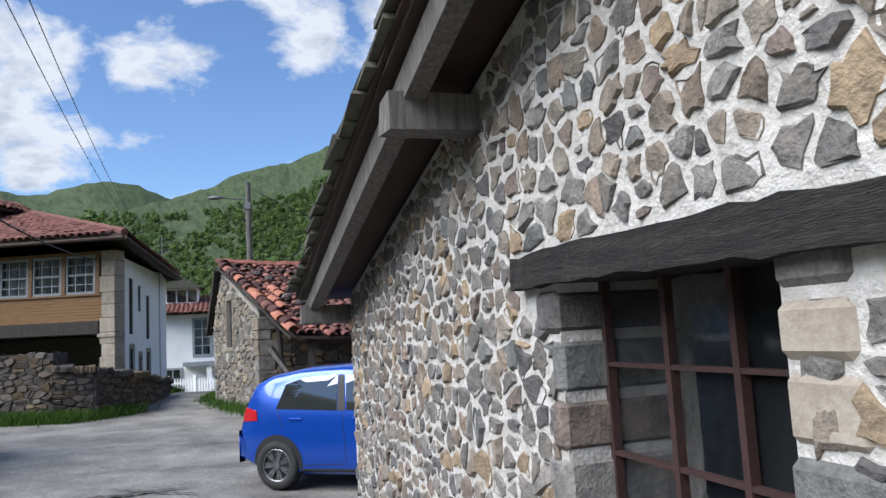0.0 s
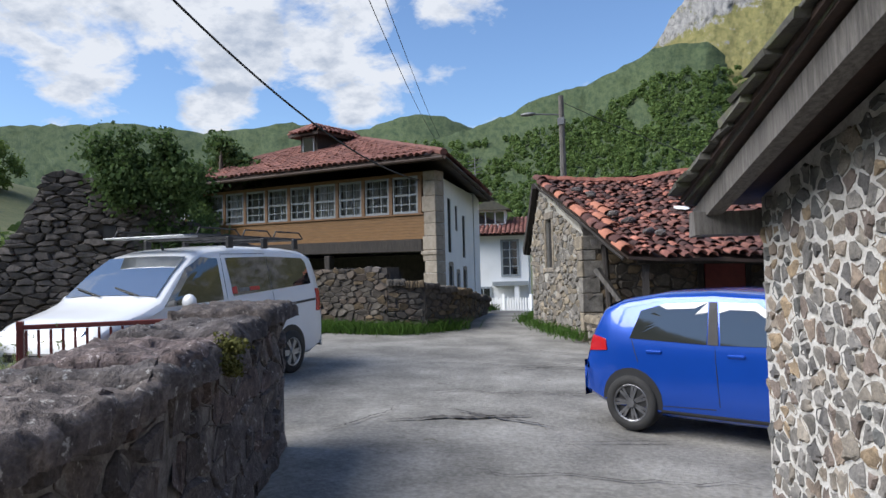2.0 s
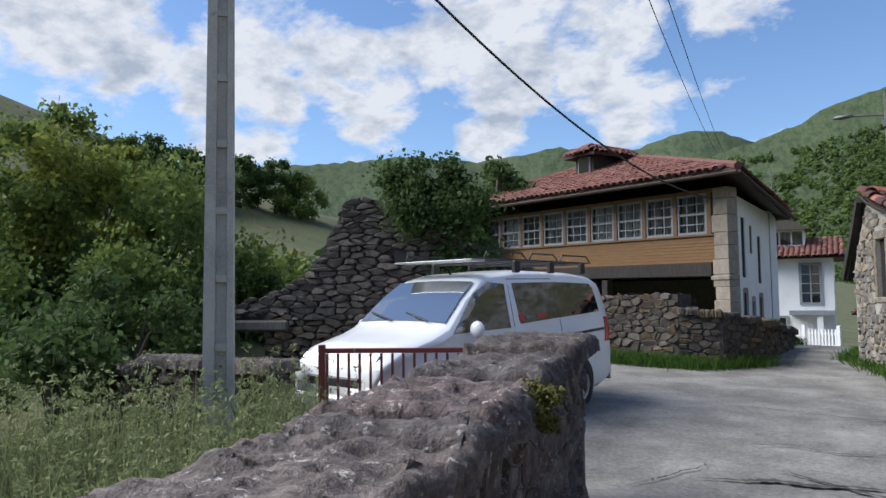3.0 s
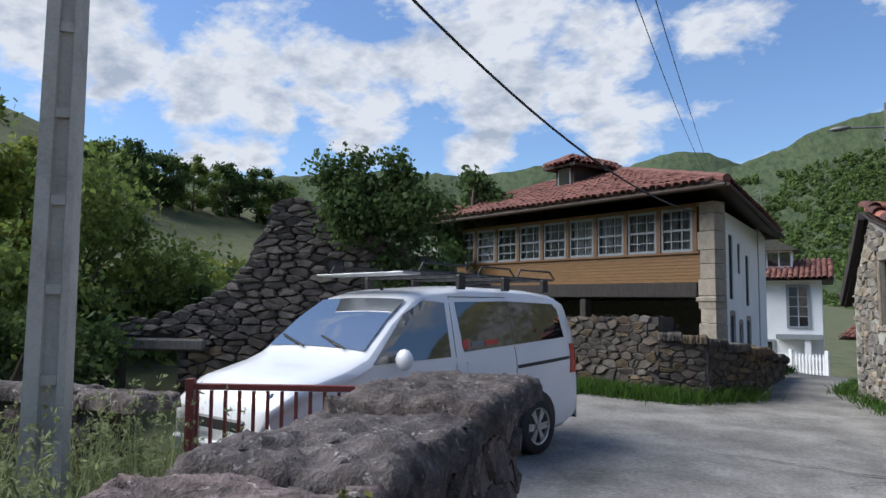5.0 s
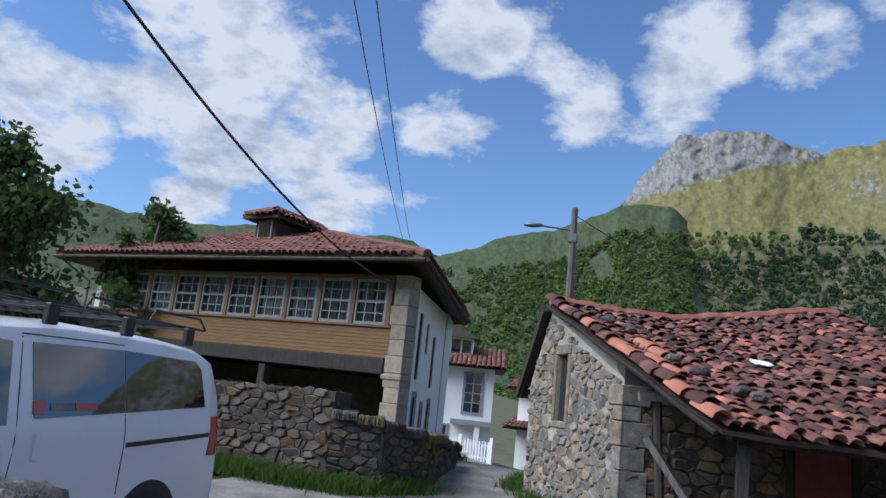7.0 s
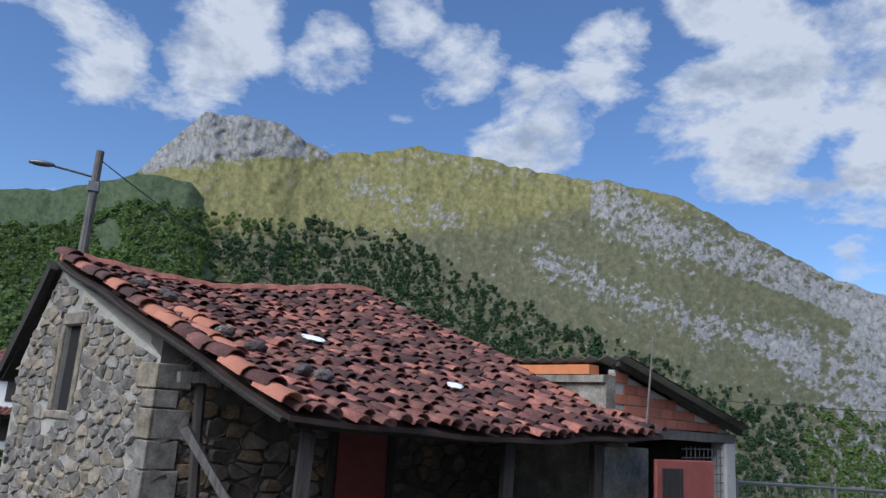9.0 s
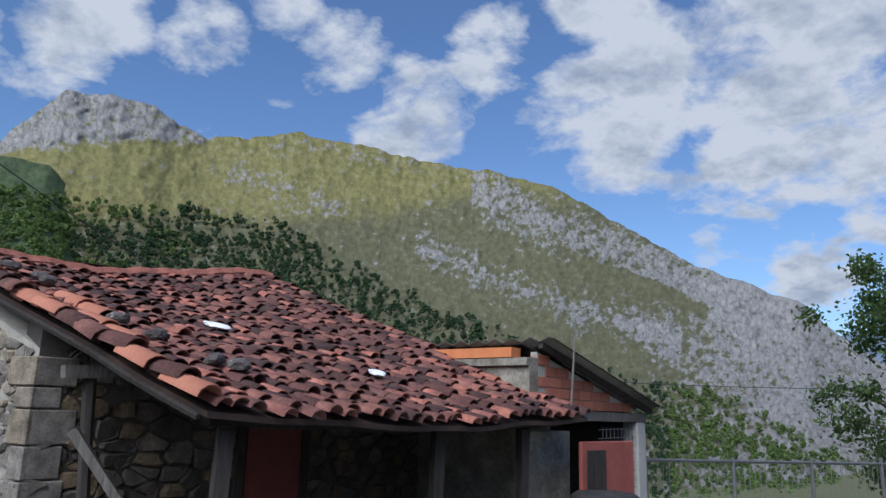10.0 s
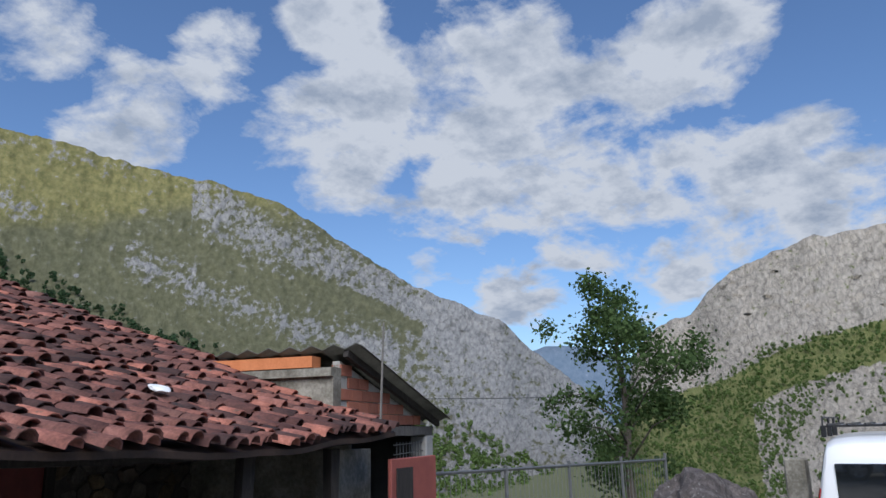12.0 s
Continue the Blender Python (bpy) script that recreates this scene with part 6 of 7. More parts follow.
# ---- the barn with the sagging tile roof and open porch ----
def barn():
    A, T, E_, H_ = Vector((4.72, 15.55, 3.36)), Vector((7.2, 10.85, 1.58)), Vector((12.05, 12.4, 1.6)), Vector((9.6, 17.8, 3.72))
    B = empty("barn")
    g = 0.0

    def surf(u, v):
        if not (-0.02 <= u <= 1.02 and -0.05 <= v <= 1.07):
            return None
        p = A.lerp(H_, u).lerp(T.lerp(E_, u), v)
        sag = -0.22 * math.sin(math.pi * min(1, u / 0.85)) * (1 - v) - 0.1 * math.sin(math.pi * u) * v
        return p + Vector((0, 0, sag + 0.05 * noise.noise((u * 6, v * 5, 2)) + 0.05))
    N1, N2 = 24, 18
    vs, fs = [], []
    for lev in (0.0, -0.045):
        for i in range(N1 + 1):
            for j in range(N2 + 1):
                vs.append(surf(i / N1, j / N2) + Vector((0, 0, lev - 0.02)))
    w = N2 + 1
    o2 = (N1 + 1) * w
    for i in range(N1):
        for j in range(N2):
            q = (i * w + j, (i + 1) * w + j, (i + 1) * w + j + 1, i * w + j + 1)
            fs += [q, tuple(o2 + k for k in q[::-1])]
    for i in range(N1):
        for j in (0, N2):
            fs.append((i * w + j, (i + 1) * w + j, o2 + (i + 1) * w + j, o2 + i * w + j))
    for j in range(N2):
        for i in (0, N1):
            fs.append((i * w + j, i * w + j + 1, o2 + i * w + j + 1, o2 + i * w + j))
    deck = pyd("roof_deck", vs, fs, M["wood_eave"], B)
    # far slope behind the ridge
    L0 = Vector((4.05, 16.95, 1.85))
    back = lambda u, v: A.lerp(H_, u).lerp(L0.lerp(H_ + Vector((-1.0, 3.0, -1.4)), u), v) + Vector((0, 0, 0.03 - 0.2 * math.sin(math.pi * min(1, u / 0.85)) * (1 - v))) if -0.02 <= u <= 1.02 and -0.05 <= v <= 1.07 else None
    bm = bmesh.new()
    q4 = [bm.verts.new(back(u, v) - Vector((0, 0, k))) for k in (0.03, 0.12) for u, v in ((0, 0), (1, 0), (1, 1), (0, 1))]
    for q in ((0, 1, 2, 3), (7, 6, 5, 4), (0, 3, 7, 4), (2, 3, 7, 6)):
        bm.faces.new([q4[k] for k in q])
    part("rear_deck", bm, M["wood_dark"], B)
    # gable wall and its stones
    C0, C1 = Vector((6.15, 12.95, 0)), Vector((4.35, 16.33, 0))
    d = (C1 - C0)
    L = d.length
    d.normalize()
    nn = Vector((-d.y, d.x, 0))  # faces the lane
    apex_u = (A - C0).dot(d)
    top = lambda u: np.interp(u, [0, apex_u, L], [2.1, 3.25, 2.05])
    wu0, wu1, wz0, wz1 = 2.02, 2.5, 1.45, 2.5
    gm = frame_m(C0, (d.x, d.y))
    gb = wall_mesh([(0, g - 0.1), (wu0, g - 0.1), (wu0, top(wu0)), (0, top(0))], None, -0.5, 0.0)
    wall = part("gable_wall", gb, M["barn_mortar"], B)
    wall.matrix_local = gm
    for nm, poly in (("gable_end", [(wu1, g - 0.1), (L, g - 0.1), (L, top(L)), (apex_u, top(apex_u)), (wu1, top(wu1))]), ("gable_over", [(wu0, wz1), (wu1, wz1), (wu1, top(wu1)), (wu0, top(wu0))]), ("gable_under", [(wu0, g - 0.1), (wu1, g - 0.1), (wu1, wz0), (wu0, wz0)])):
        if nm == "gable_end" and apex_u <= wu1:
            poly = [(wu1, g - 0.1), (L, g - 0.1), (L, top(L)), (wu1, top(wu1))]
        part(nm, wall_mesh(poly, None, -0.5, 0.0), M["barn_mortar"], B).matrix_local = gm
    # not a frame: a black sheet painting the opening's shade
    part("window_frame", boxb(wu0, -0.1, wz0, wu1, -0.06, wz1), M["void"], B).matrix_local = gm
    for q in ((wu0 - 0.1, wz0 - 0.1, wu1 + 0.1, wz0 - 0.004), (wu0 - 0.1, wz1 + 0.004, wu1 + 0.1, wz1 + 0.16), (wu0 - 0.11, wz0, wu0 - 0.004, wz1), (wu1 + 0.004, wz0, wu1 + 0.11, wz1)):
        part("window_stone", boxb(q[0], -0.2, q[1], q[2], 0.03, q[3], 0.012), M["barn_stone"], B).matrix_local = gm
    ins = lambda u, v: 0.02 < u < L - 0.02 and g - 0.1 + v < top(u) - 0.05 and not (wu0 - 0.11 < u < wu1 + 0.11 and wz0 - 0.11 < g - 0.1 + v < wz1 + 0.17)
    rubble(B, C0 + Vector((0, 0, g - 0.1)) + nn * 0.0, d, nn, L, 3.5, 0.22, 0.13, 0.007, 0.03, M["barn_stone"], M["stone_stuff"], ins, 41, 300, 0.04, ragged=0.06)
    # inner wall under the porch, its core darkened to paint in shade
    e = Vector((0.953, 0.304, 0))
    ni = Vector((0.304, -0.953, 0))
    im = frame_m(C0, (e.x, e.y))
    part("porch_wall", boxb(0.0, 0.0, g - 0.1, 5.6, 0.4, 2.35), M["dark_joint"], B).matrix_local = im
    insi = lambda u, v: 0.0 < u < 5.5 and v < 2.25 and not (2.15 < u < 3.0 and v < 1.95)
    rubble(B, C0 + Vector((0, 0, g - 0.1)), e, ni, 5.6, 2.4, 0.24, 0.16, 0.007, 0.03, M["ruin"], M["dark_stuff"], insi, 43, 200, 0.03)
    part("porch_door", boxb(2.2, -0.05, g, 2.95, -0.004, 1.78, 0.01), M["red_paint"], B, "old dark red plank door").matrix_local = im
    for x in (2.12, 2.98):
        part("door_jamb", boxb(x - 0.05, -0.08, g, x + 0.05, -0.002, 1.85), M["wood_dark"], B).matrix_local = im
    # quoins at the corner
    rng = random.Random(9)
    z = g
    while z < 2.0:
        h = rng.uniform(0.16, 0.38)
        for m_, w_ in ((gm, rng.uniform(0.16, 0.38)), (im, rng.uniform(0.2, 0.45))):
            yy = (-0.3, 0.05) if m_ is gm else (-0.05, 0.3)
            part("quoin", boxb(-0.05 if m_ is gm else -0.045, yy[0], z, w_, yy[1], z + h - 0.012, 0.012), M["barn_stone"], B).matrix_local = m_
        z += h
    # far right end wall
    part("end_wall", boxb(5.2, -1.75, g - 0.2, 5.5, 0.0, 1.7), M["render"], B).matrix_local = im
    # eave beam, posts, props
    part("eave_beam", beamb(T + Vector((0.1, 0.5, -0.03)), E_ + Vector((-0.1, 0.5, -0.03)), 0.11, 0.1, bow=0.06, seg=8, rough=0.006), M["wood_dark"], B)
    for u in (0.03, 0.5, 0.78):
        p = T.lerp(E_, u) + Vector((0.05, 0.3, 0))
        part("post", beamb((p.x, p.y, g - 0.15), (p.x + 0.03, p.y, 1.48), 0.11, 0.11, seg=4, rough=0.008), M["wood_dark"], B)
    pb = C0 + e * 0.35 + ni * 0.35
    part("prop", tubeb([(pb.x + 0.1, pb.y - 0.1, g), (pb.x + 0.02, pb.y, 1.2), (pb.x - 0.02, pb.y + 0.02, 1.85)], [0.06, 0.055, 0.06], 7), M["wood_dark"], B, "leaning prop of bare timber")
    part("prop_head", beamb((pb.x - 0.25, pb.y - 0.05, 1.9), (pb.x + 0.25, pb.y + 0.08, 1.93), 0.16, 0.1, rough=0.01), M["wood_old"], B)
    part("brace", beamb((pb.x - 0.12, pb.y - 0.3, 1.42), (pb.x + 0.75, pb.y - 0.45, 0.2), 0.2, 0.07, seg=3, rough=0.01), M["wood_old"], B, "grey plank leaning")
    # board coloured dark so that it also draws the verge's shadow line
    part("barge_board", tubeb([surf(-0.01, k / 12) + Vector((-0.02, -0.01, -0.06)) for k in range(13)], 0.026, 4), M["wood_dark"], B)
    part("rear_barge", beamb(A + Vector((-0.08, 0, -0.05)), L0 + Vector((-0.05, 0.1, -0.02)), 0.1, 0.16, seg=4, rough=0.006), M["wood_dark"], B)
    for k in range(9):
        u = 0.17 + k * 0.098
        p, q = surf(u, 0.55), surf(u, 0.9)
        part("rafter", beamb(p - Vector((0, 0, 0.17)), q - Vector((0, 0, 0.15)), 0.08, 0.1), M["wood_dark"], B)
    # tiles
    tiled_roof(B, surf, (E_ - T).length, (T - A).length, 0.165, 0.205, 0.089, M["tile"], M["tile_stuff"], 300, 51, 0.023, first=lambda u, v: -v + 0.15 * u)
    tiled_roof(B, back, 5.2, 1.8, 0.22, 0.33, 0.11, M["tile"], M["tile_stuff"], 0, 52, 0.02)
    m = Matrix.Translation(surf(0.0, 0.93) + Vector((0, 0, 0.075)))
    y = (surf(0, 0.9) - surf(0, 1.0)).normalized()
    x = Vector((e.x, e.y, 0))
    x = (x - y * x.dot(y)).normalized()
    me = tile_mesh("orange_tile", 0.115, 0.48)
    me.materials.append(M["tile_new"])
    me2 = tile_mesh("verge_tile", 0.115, 0.45)
    me2.materials.append(M["tile"])
    for k in range(15):
        ob = new("verge_tile", me if k in (5, 8, 9, 13) else me2)
        ob.parent = B
        ob.matrix_local = Matrix.Translation(surf(-0.005, k / 16) + Vector((0, 0, 0.075))) @ Matrix((x, y, x.cross(y))).transposed().to_4x4() @ pose(0, 0, 0, random.uniform(-3, 3), random.uniform(-6, 6), random.uniform(-5, 5))
    for k, (uu, vv) in enumerate(((-0.005, 0.92), (0.045, 0.6), (0.045, 0.68), (0.0, 0.5), (0.09, 0.52), (0.09, 0.45))):
        ob = new("orange_tile", me)
        ob.parent = B
        ob.matrix_local = Matrix.Translation(surf(uu, vv) + Vector((0.0, 0, 0.06))) @ Matrix((x, y, x.cross(y))).transposed().to_4x4()
        ob["label"] = "newer orange clay tile"
    part("ridge_cap", tubeb([surf(k / 24, 0.0) + Vector((0, 0, 0.06 + 0.02 * (k % 2))) for k in range(25)], 0.1, 7), M["tile_stuff"], B)
    # stones laid on the verge to hold the tiles
    for k, (u, v) in enumerate(((0.09, 0.25), (0.13, 0.3), (0.11, 0.36), (0.1, 0.62), (0.12, 0.7), (0.13, 0.84), (0.16, 0.86))):
        bm = bmesh.new()
        bmesh.ops.create_icosphere(bm, subdivisions=2, radius=1.0)
        for vtx in bm.verts:
            vtx.co *= 1 + 0.25 * noise.noise(vtx.co * 1.7 + Vector((k, 0, 0)))
            vtx.co = Vector((vtx.co.x * 0.13, vtx.co.y * 0.09, vtx.co.z * 0.06))
        ob = part("weight_stone", bm, M["dark_stone"], B)
        ob.matrix_local = Matrix.Translation(surf(u, v) + Vector((0, 0, 0.15))) @ pose(0, 0, 0, 10, 5, k * 50)
    tagged(B, "old stone barn with a sagging red tile roof", "barn")
    for u, v in ((0.385, 0.52), (0.55, 0.8)):
        bm = bmesh.new()
        bmesh.ops.create_icosphere(bm, subdivisions=2, radius=1.0)
        for vtx in bm.verts:
            vtx.co *= 1 + 0.5 * noise.noise(vtx.co * 2.1)
            vtx.co = Vector((vtx.co.x * (0.16 if v < 0.6 else 0.1), vtx.co.y * 0.08, vtx.co.z * 0.03))
        tagged(obj("plastic_scrap", bm, M["plastic_bag"]), "crumpled white plastic scrap on the barn roof", "litter").matrix_world = Matrix.Translation(surf(u, v) + Vector((0, 0, 0.14))) @ pose(0, 0, 0, 18, 12, -20)
    rod = tubeb([(11.75, 12.35, 1.6), (11.97, 12.5, 2.85)], [0.015, 0.01], 5)
    tagged(obj("thin_pole", rod, M["wood_old"]), "thin bare pole leaning by the barn roof", "pole")
    # low wall with a slab at the porch corner
    rubble_wall("porch_wall_low", "low dry stone wall topped by a slab at the barn porch", [(6.25, 12.6), (6.95, 11.2), (8.2, 10.9)], 0.45, [0.55, 0.6, 0.62], M["barn_stone"], M["dark_joint"], M["stone_stuff"], 0.26, 0.17, 61, 60, cap=True, capw=0.9)


# ---- the brick lean-to with a corrugated roof ----
def brick_shed():
    P = Vector((11.65, 12.85, 0))
    dx = Vector((0.935, 0.354, 0))
    m = frame_m(P, (dx.x, dx.y))
    S = empty("brick_shed", m)
    g = -0.35
    W = 3.05
    roofz = lambda x: 2.5 - 0.235 * x
    part("left_wall", boxb(-0.2, 0.0, g, 0.0, 4.0, 2.34), M["render"], S, "peeling stained render")
    for k in range(2):
        part("orange_brick_course", boxb(-0.23, 0.25 + k * 1.7, 2.345, -0.02, 1.75 + k * 1.7, 2.47), M["brick_orange"], S)
    part("wall_plate", boxb(-0.26, 0.0, 2.24, -0.205, 4.0, 2.33), M["render"], S)
    z = 1.72
    row = 0
    while z < 2.45:
        x = -0.1 if row % 2 else 0.0
        while x < W:
            if roofz(x + 0.3) > z + 0.13 and x > -0.05:
                part("brick", boxb(x, 0, z, x + 0.285, 0.12, z + 0.125, 0.004), M["brick"], S)
            x += 0.295
        z += 0.135
        row += 1
    part("brick_backing", wall_mesh([(0, 1.72), (W - 0.05, 1.72), (0, 2.42)], None, 0.02, 0.11), M["concrete"], S)
    part("lintel_beam", beamb((0.15, 0.05, 1.64), (W, 0.05, 1.64), 0.2, 0.13, seg=6, rough=0.012), M["wood_old"], S)
    part("pillar", boxb(W - 0.3, -0.05, g, W, 0.2, 1.57, 0.02), M["concrete"], S, "bare concrete post")
    part("block_wall", boxb(-0.35, -0.1, g, 0.6, 0.12, 1.45), M["render"], S)
    # inner walls carry the lean-to's dimness as painted colour
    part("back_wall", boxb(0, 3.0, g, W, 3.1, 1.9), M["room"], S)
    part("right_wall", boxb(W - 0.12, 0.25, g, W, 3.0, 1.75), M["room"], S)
    vs, fs = [], []
    # corrugations run down the slope, waves seen along the left edge
    NY = 64
    for lev in (0.0, 0.014):
        for i in range(2):
            x = -0.12 + i * (W + 0.22)
            for j in range(NY + 1):
                y = -0.3 + 4.4 * j / NY
                vs.append((x, y, roofz(x) + 0.03 + 0.03 * math.sin(j * math.tau / 4) + lev))
    w = NY + 1
    for j in range(NY):
        fs.append((j, w + j, w + j + 1, j + 1))
        fs.append((2 * w + j, 2 * w + j + 1, 3 * w + j + 1, 3 * w + j))
        for k in (0, 1):
            fs.append((k * w + j, k * w + j + 1, (2 + k) * w + j + 1, (2 + k) * w + j))
    pyd("corrugated_sheet", vs, fs, M["fibre"], S, "mossy fibre cement sheet", smooth=True)
    part("edge_rafter", beamb((-0.1, -0.1, roofz(-0.1) - 0.03), (W + 0.08, -0.1, roofz(W + 0.08) - 0.03), 0.06, 0.08), M["wood_dark"], S)
    for k in range(9):
        part("mesh_wire", tubeb([(1.7 + k * 0.12, 0.0, g), (1.75 + k * 0.12, 0.02, 1.5)], 0.006, 4), M["iron"], S)
        part("mesh_wire", tubeb([(1.6, 0.01, 0.5 + k * 0.12), (2.75, 0.0, 0.52 + k * 0.12)], 0.006, 4), M["iron"], S)
    tagged(S, "brick lean-to with corrugated roof beside the barn", "shed")
    dr = empty("old_door", m @ pose(0.0, -0.6, 0.63, 0, 0, -6))
    part("door_leaf", boxb(0, 0, 0, 1.15, 0.05, 0.72, 0.01), M["red_door"], dr)
    part("door_edge", boxb(0.1, -0.012, 0.1, 0.5, -0.002, 0.62, 0.004), M["wood_dark"], dr)
    tagged(dr, "faded red sheet door standing on the wall", "door")
    bm = bmesh.new()
    ring = [[bm.verts.new(((0.3 + 0.1 * math.cos(a_)) * math.cos(b_), (0.3 + 0.1 * math.cos(a_)) * math.sin(b_), 0.1 * math.sin(a_))) for a_ in [k * math.tau / 10 for k in range(10)]] for b_ in [k * math.tau / 24 for k in range(24)]]
    for i in range(24):
        for k in range(10):
            bm.faces.new((ring[i][k], ring[(i + 1) % 24][k], ring[(i + 1) % 24][(k + 1) % 10], ring[i][(k + 1) % 10]))
    tagged(obj("old_tyre", bm, M["rubber"], smooth=True), "worn black tyre lying on the wall", "tyre").matrix_world = m @ pose(-0.12, -0.95, 0.72)
    rubble_wall("yard_wall", "dry stone wall in front of the lean-to", [tuple((m @ Vector((-0.6, -1.2, 0)))[:2]), tuple((m @ Vector((1.6, -1.2, 0)))[:2])], 0.8, [0.55, 0.6], M["barn_stone"], M["dark_joint"], M["stone_stuff"], 0.28, 0.18, 66, 40)


# ---- the rest ----
def ruin():
    a_, b_ = Vector((-3.6, 5.75, 0)), Vector((2.0, 8.95, 0))
    d = (b_ - a_)
    L = d.length
    d.normalize()
    nn = Vector((d.y, -d.x, 0))
    g = 0.1
    prof = [(0, 1.35), (1.3, 1.5), (2.2, 1.75), (2.75, 2.2), (3.05, 2.75), (3.2, 3.15), (3.7, 3.12), (4.2, 2.9), (4.9, 2.5), (5.6, 2.2), (L, 1.9)]
    top = lambda u: float(np.interp(u, [p[0] for p in prof], [p[1] for p in prof])) + 0.06 * noise.noise((u * 3, 1, 1))
    R = empty("ruined_wall")
    us = [i * 0.1 for i in range(int(L / 0.1) + 1)]
    op = (0.75, 1.85, 1.05)
    lo = [(0, g - 0.3), (op[0], g - 0.3), (op[0], op[2]), (op[1], op[2]), (op[1], g - 0.3), (L, g - 0.3)]
    hole = (4.02, 4.2, 2.08, 2.28)
    poly = lo + [(u, top(u) - 0.06) for u in reversed(us)]
    o = part("core", wall_mesh(poly, None, 0.04, 0.5), M["dark_joint"], R)
    o.matrix_local = frame_m(a_, (d.x, d.y))
    ins = lambda u, v: 0 < u < L and g - 0.3 + v < top(u) and not (op[0] - 0.02 < u < op[1] + 0.02 and g - 0.3 + v < op[2] + 0.2) and not (hole[0] < u < hole[1] and hole[2] < g - 0.3 + v < hole[3])
    rubble(R, a_ + Vector((0, 0, g - 0.3)), d, nn, L, 3.7, 0.25, 0.095, 0.004, 0.045, M["ruin"], M["dark_stuff"], ins, 71, 300, 0.0, ragged=0.2)
    # near-black plate paints the hole's shade; the core behind stays solid
    part("hole", boxb(hole[0], -0.02, hole[2], hole[1], 0.03, hole[3]), M["black"], R).matrix_local = frame_m(a_, (d.x, d.y))
    part("lintel", boxb(op[0] - 0.5, -0.1, op[2], op[1] + 0.45, 0.42, op[2] + 0.17, 0.03), M["wood_old"], R).matrix_local = frame_m(a_, (d.x, d.y))
    tagged(R, "ruined dark rubble wall with a lintelled opening", "wall", kind="structure")
    iv_ = empty("ivy")
    P = lambda u, z, off=0.0: a_ + d * u + nn * off + Vector((0, 0, z))
    cs, rs = [], []
    rng = random.Random(3)
    for k in range(46):
        u = rng.uniform(3.9, 5.5)
        z = rng.uniform(1.3, 3.0) if u > 4.7 else rng.uniform(top(u) - 0.1, top(u) + 0.55)
        cs.append(P(u, z, rng.uniform(-0.3, 0.25)))
        rs.append(rng.uniform(0.22, 0.42))
    for k in range(12):
        cs.append(P(4.7 + rng.uniform(-0.3, 0.35), 3.3 + rng.uniform(-0.3, 0.35), 0))
        rs.append(rng.uniform(0.14, 0.26))
    part("stem", tubeb([P(5.2, 1.0), P(5.0, 2.6), P(4.85, 3.6)], [0.07, 0.05, 0.02], 6), M["bark"], iv_)
    leaf_cloud("leaves", cs, rs, 17000, 0.034, M["leaf_dark"], iv_, 5, shell=0.4, aspect=0.8)
    tagged(iv_, "dense dark green ivy over the ruined wall", "ivy")


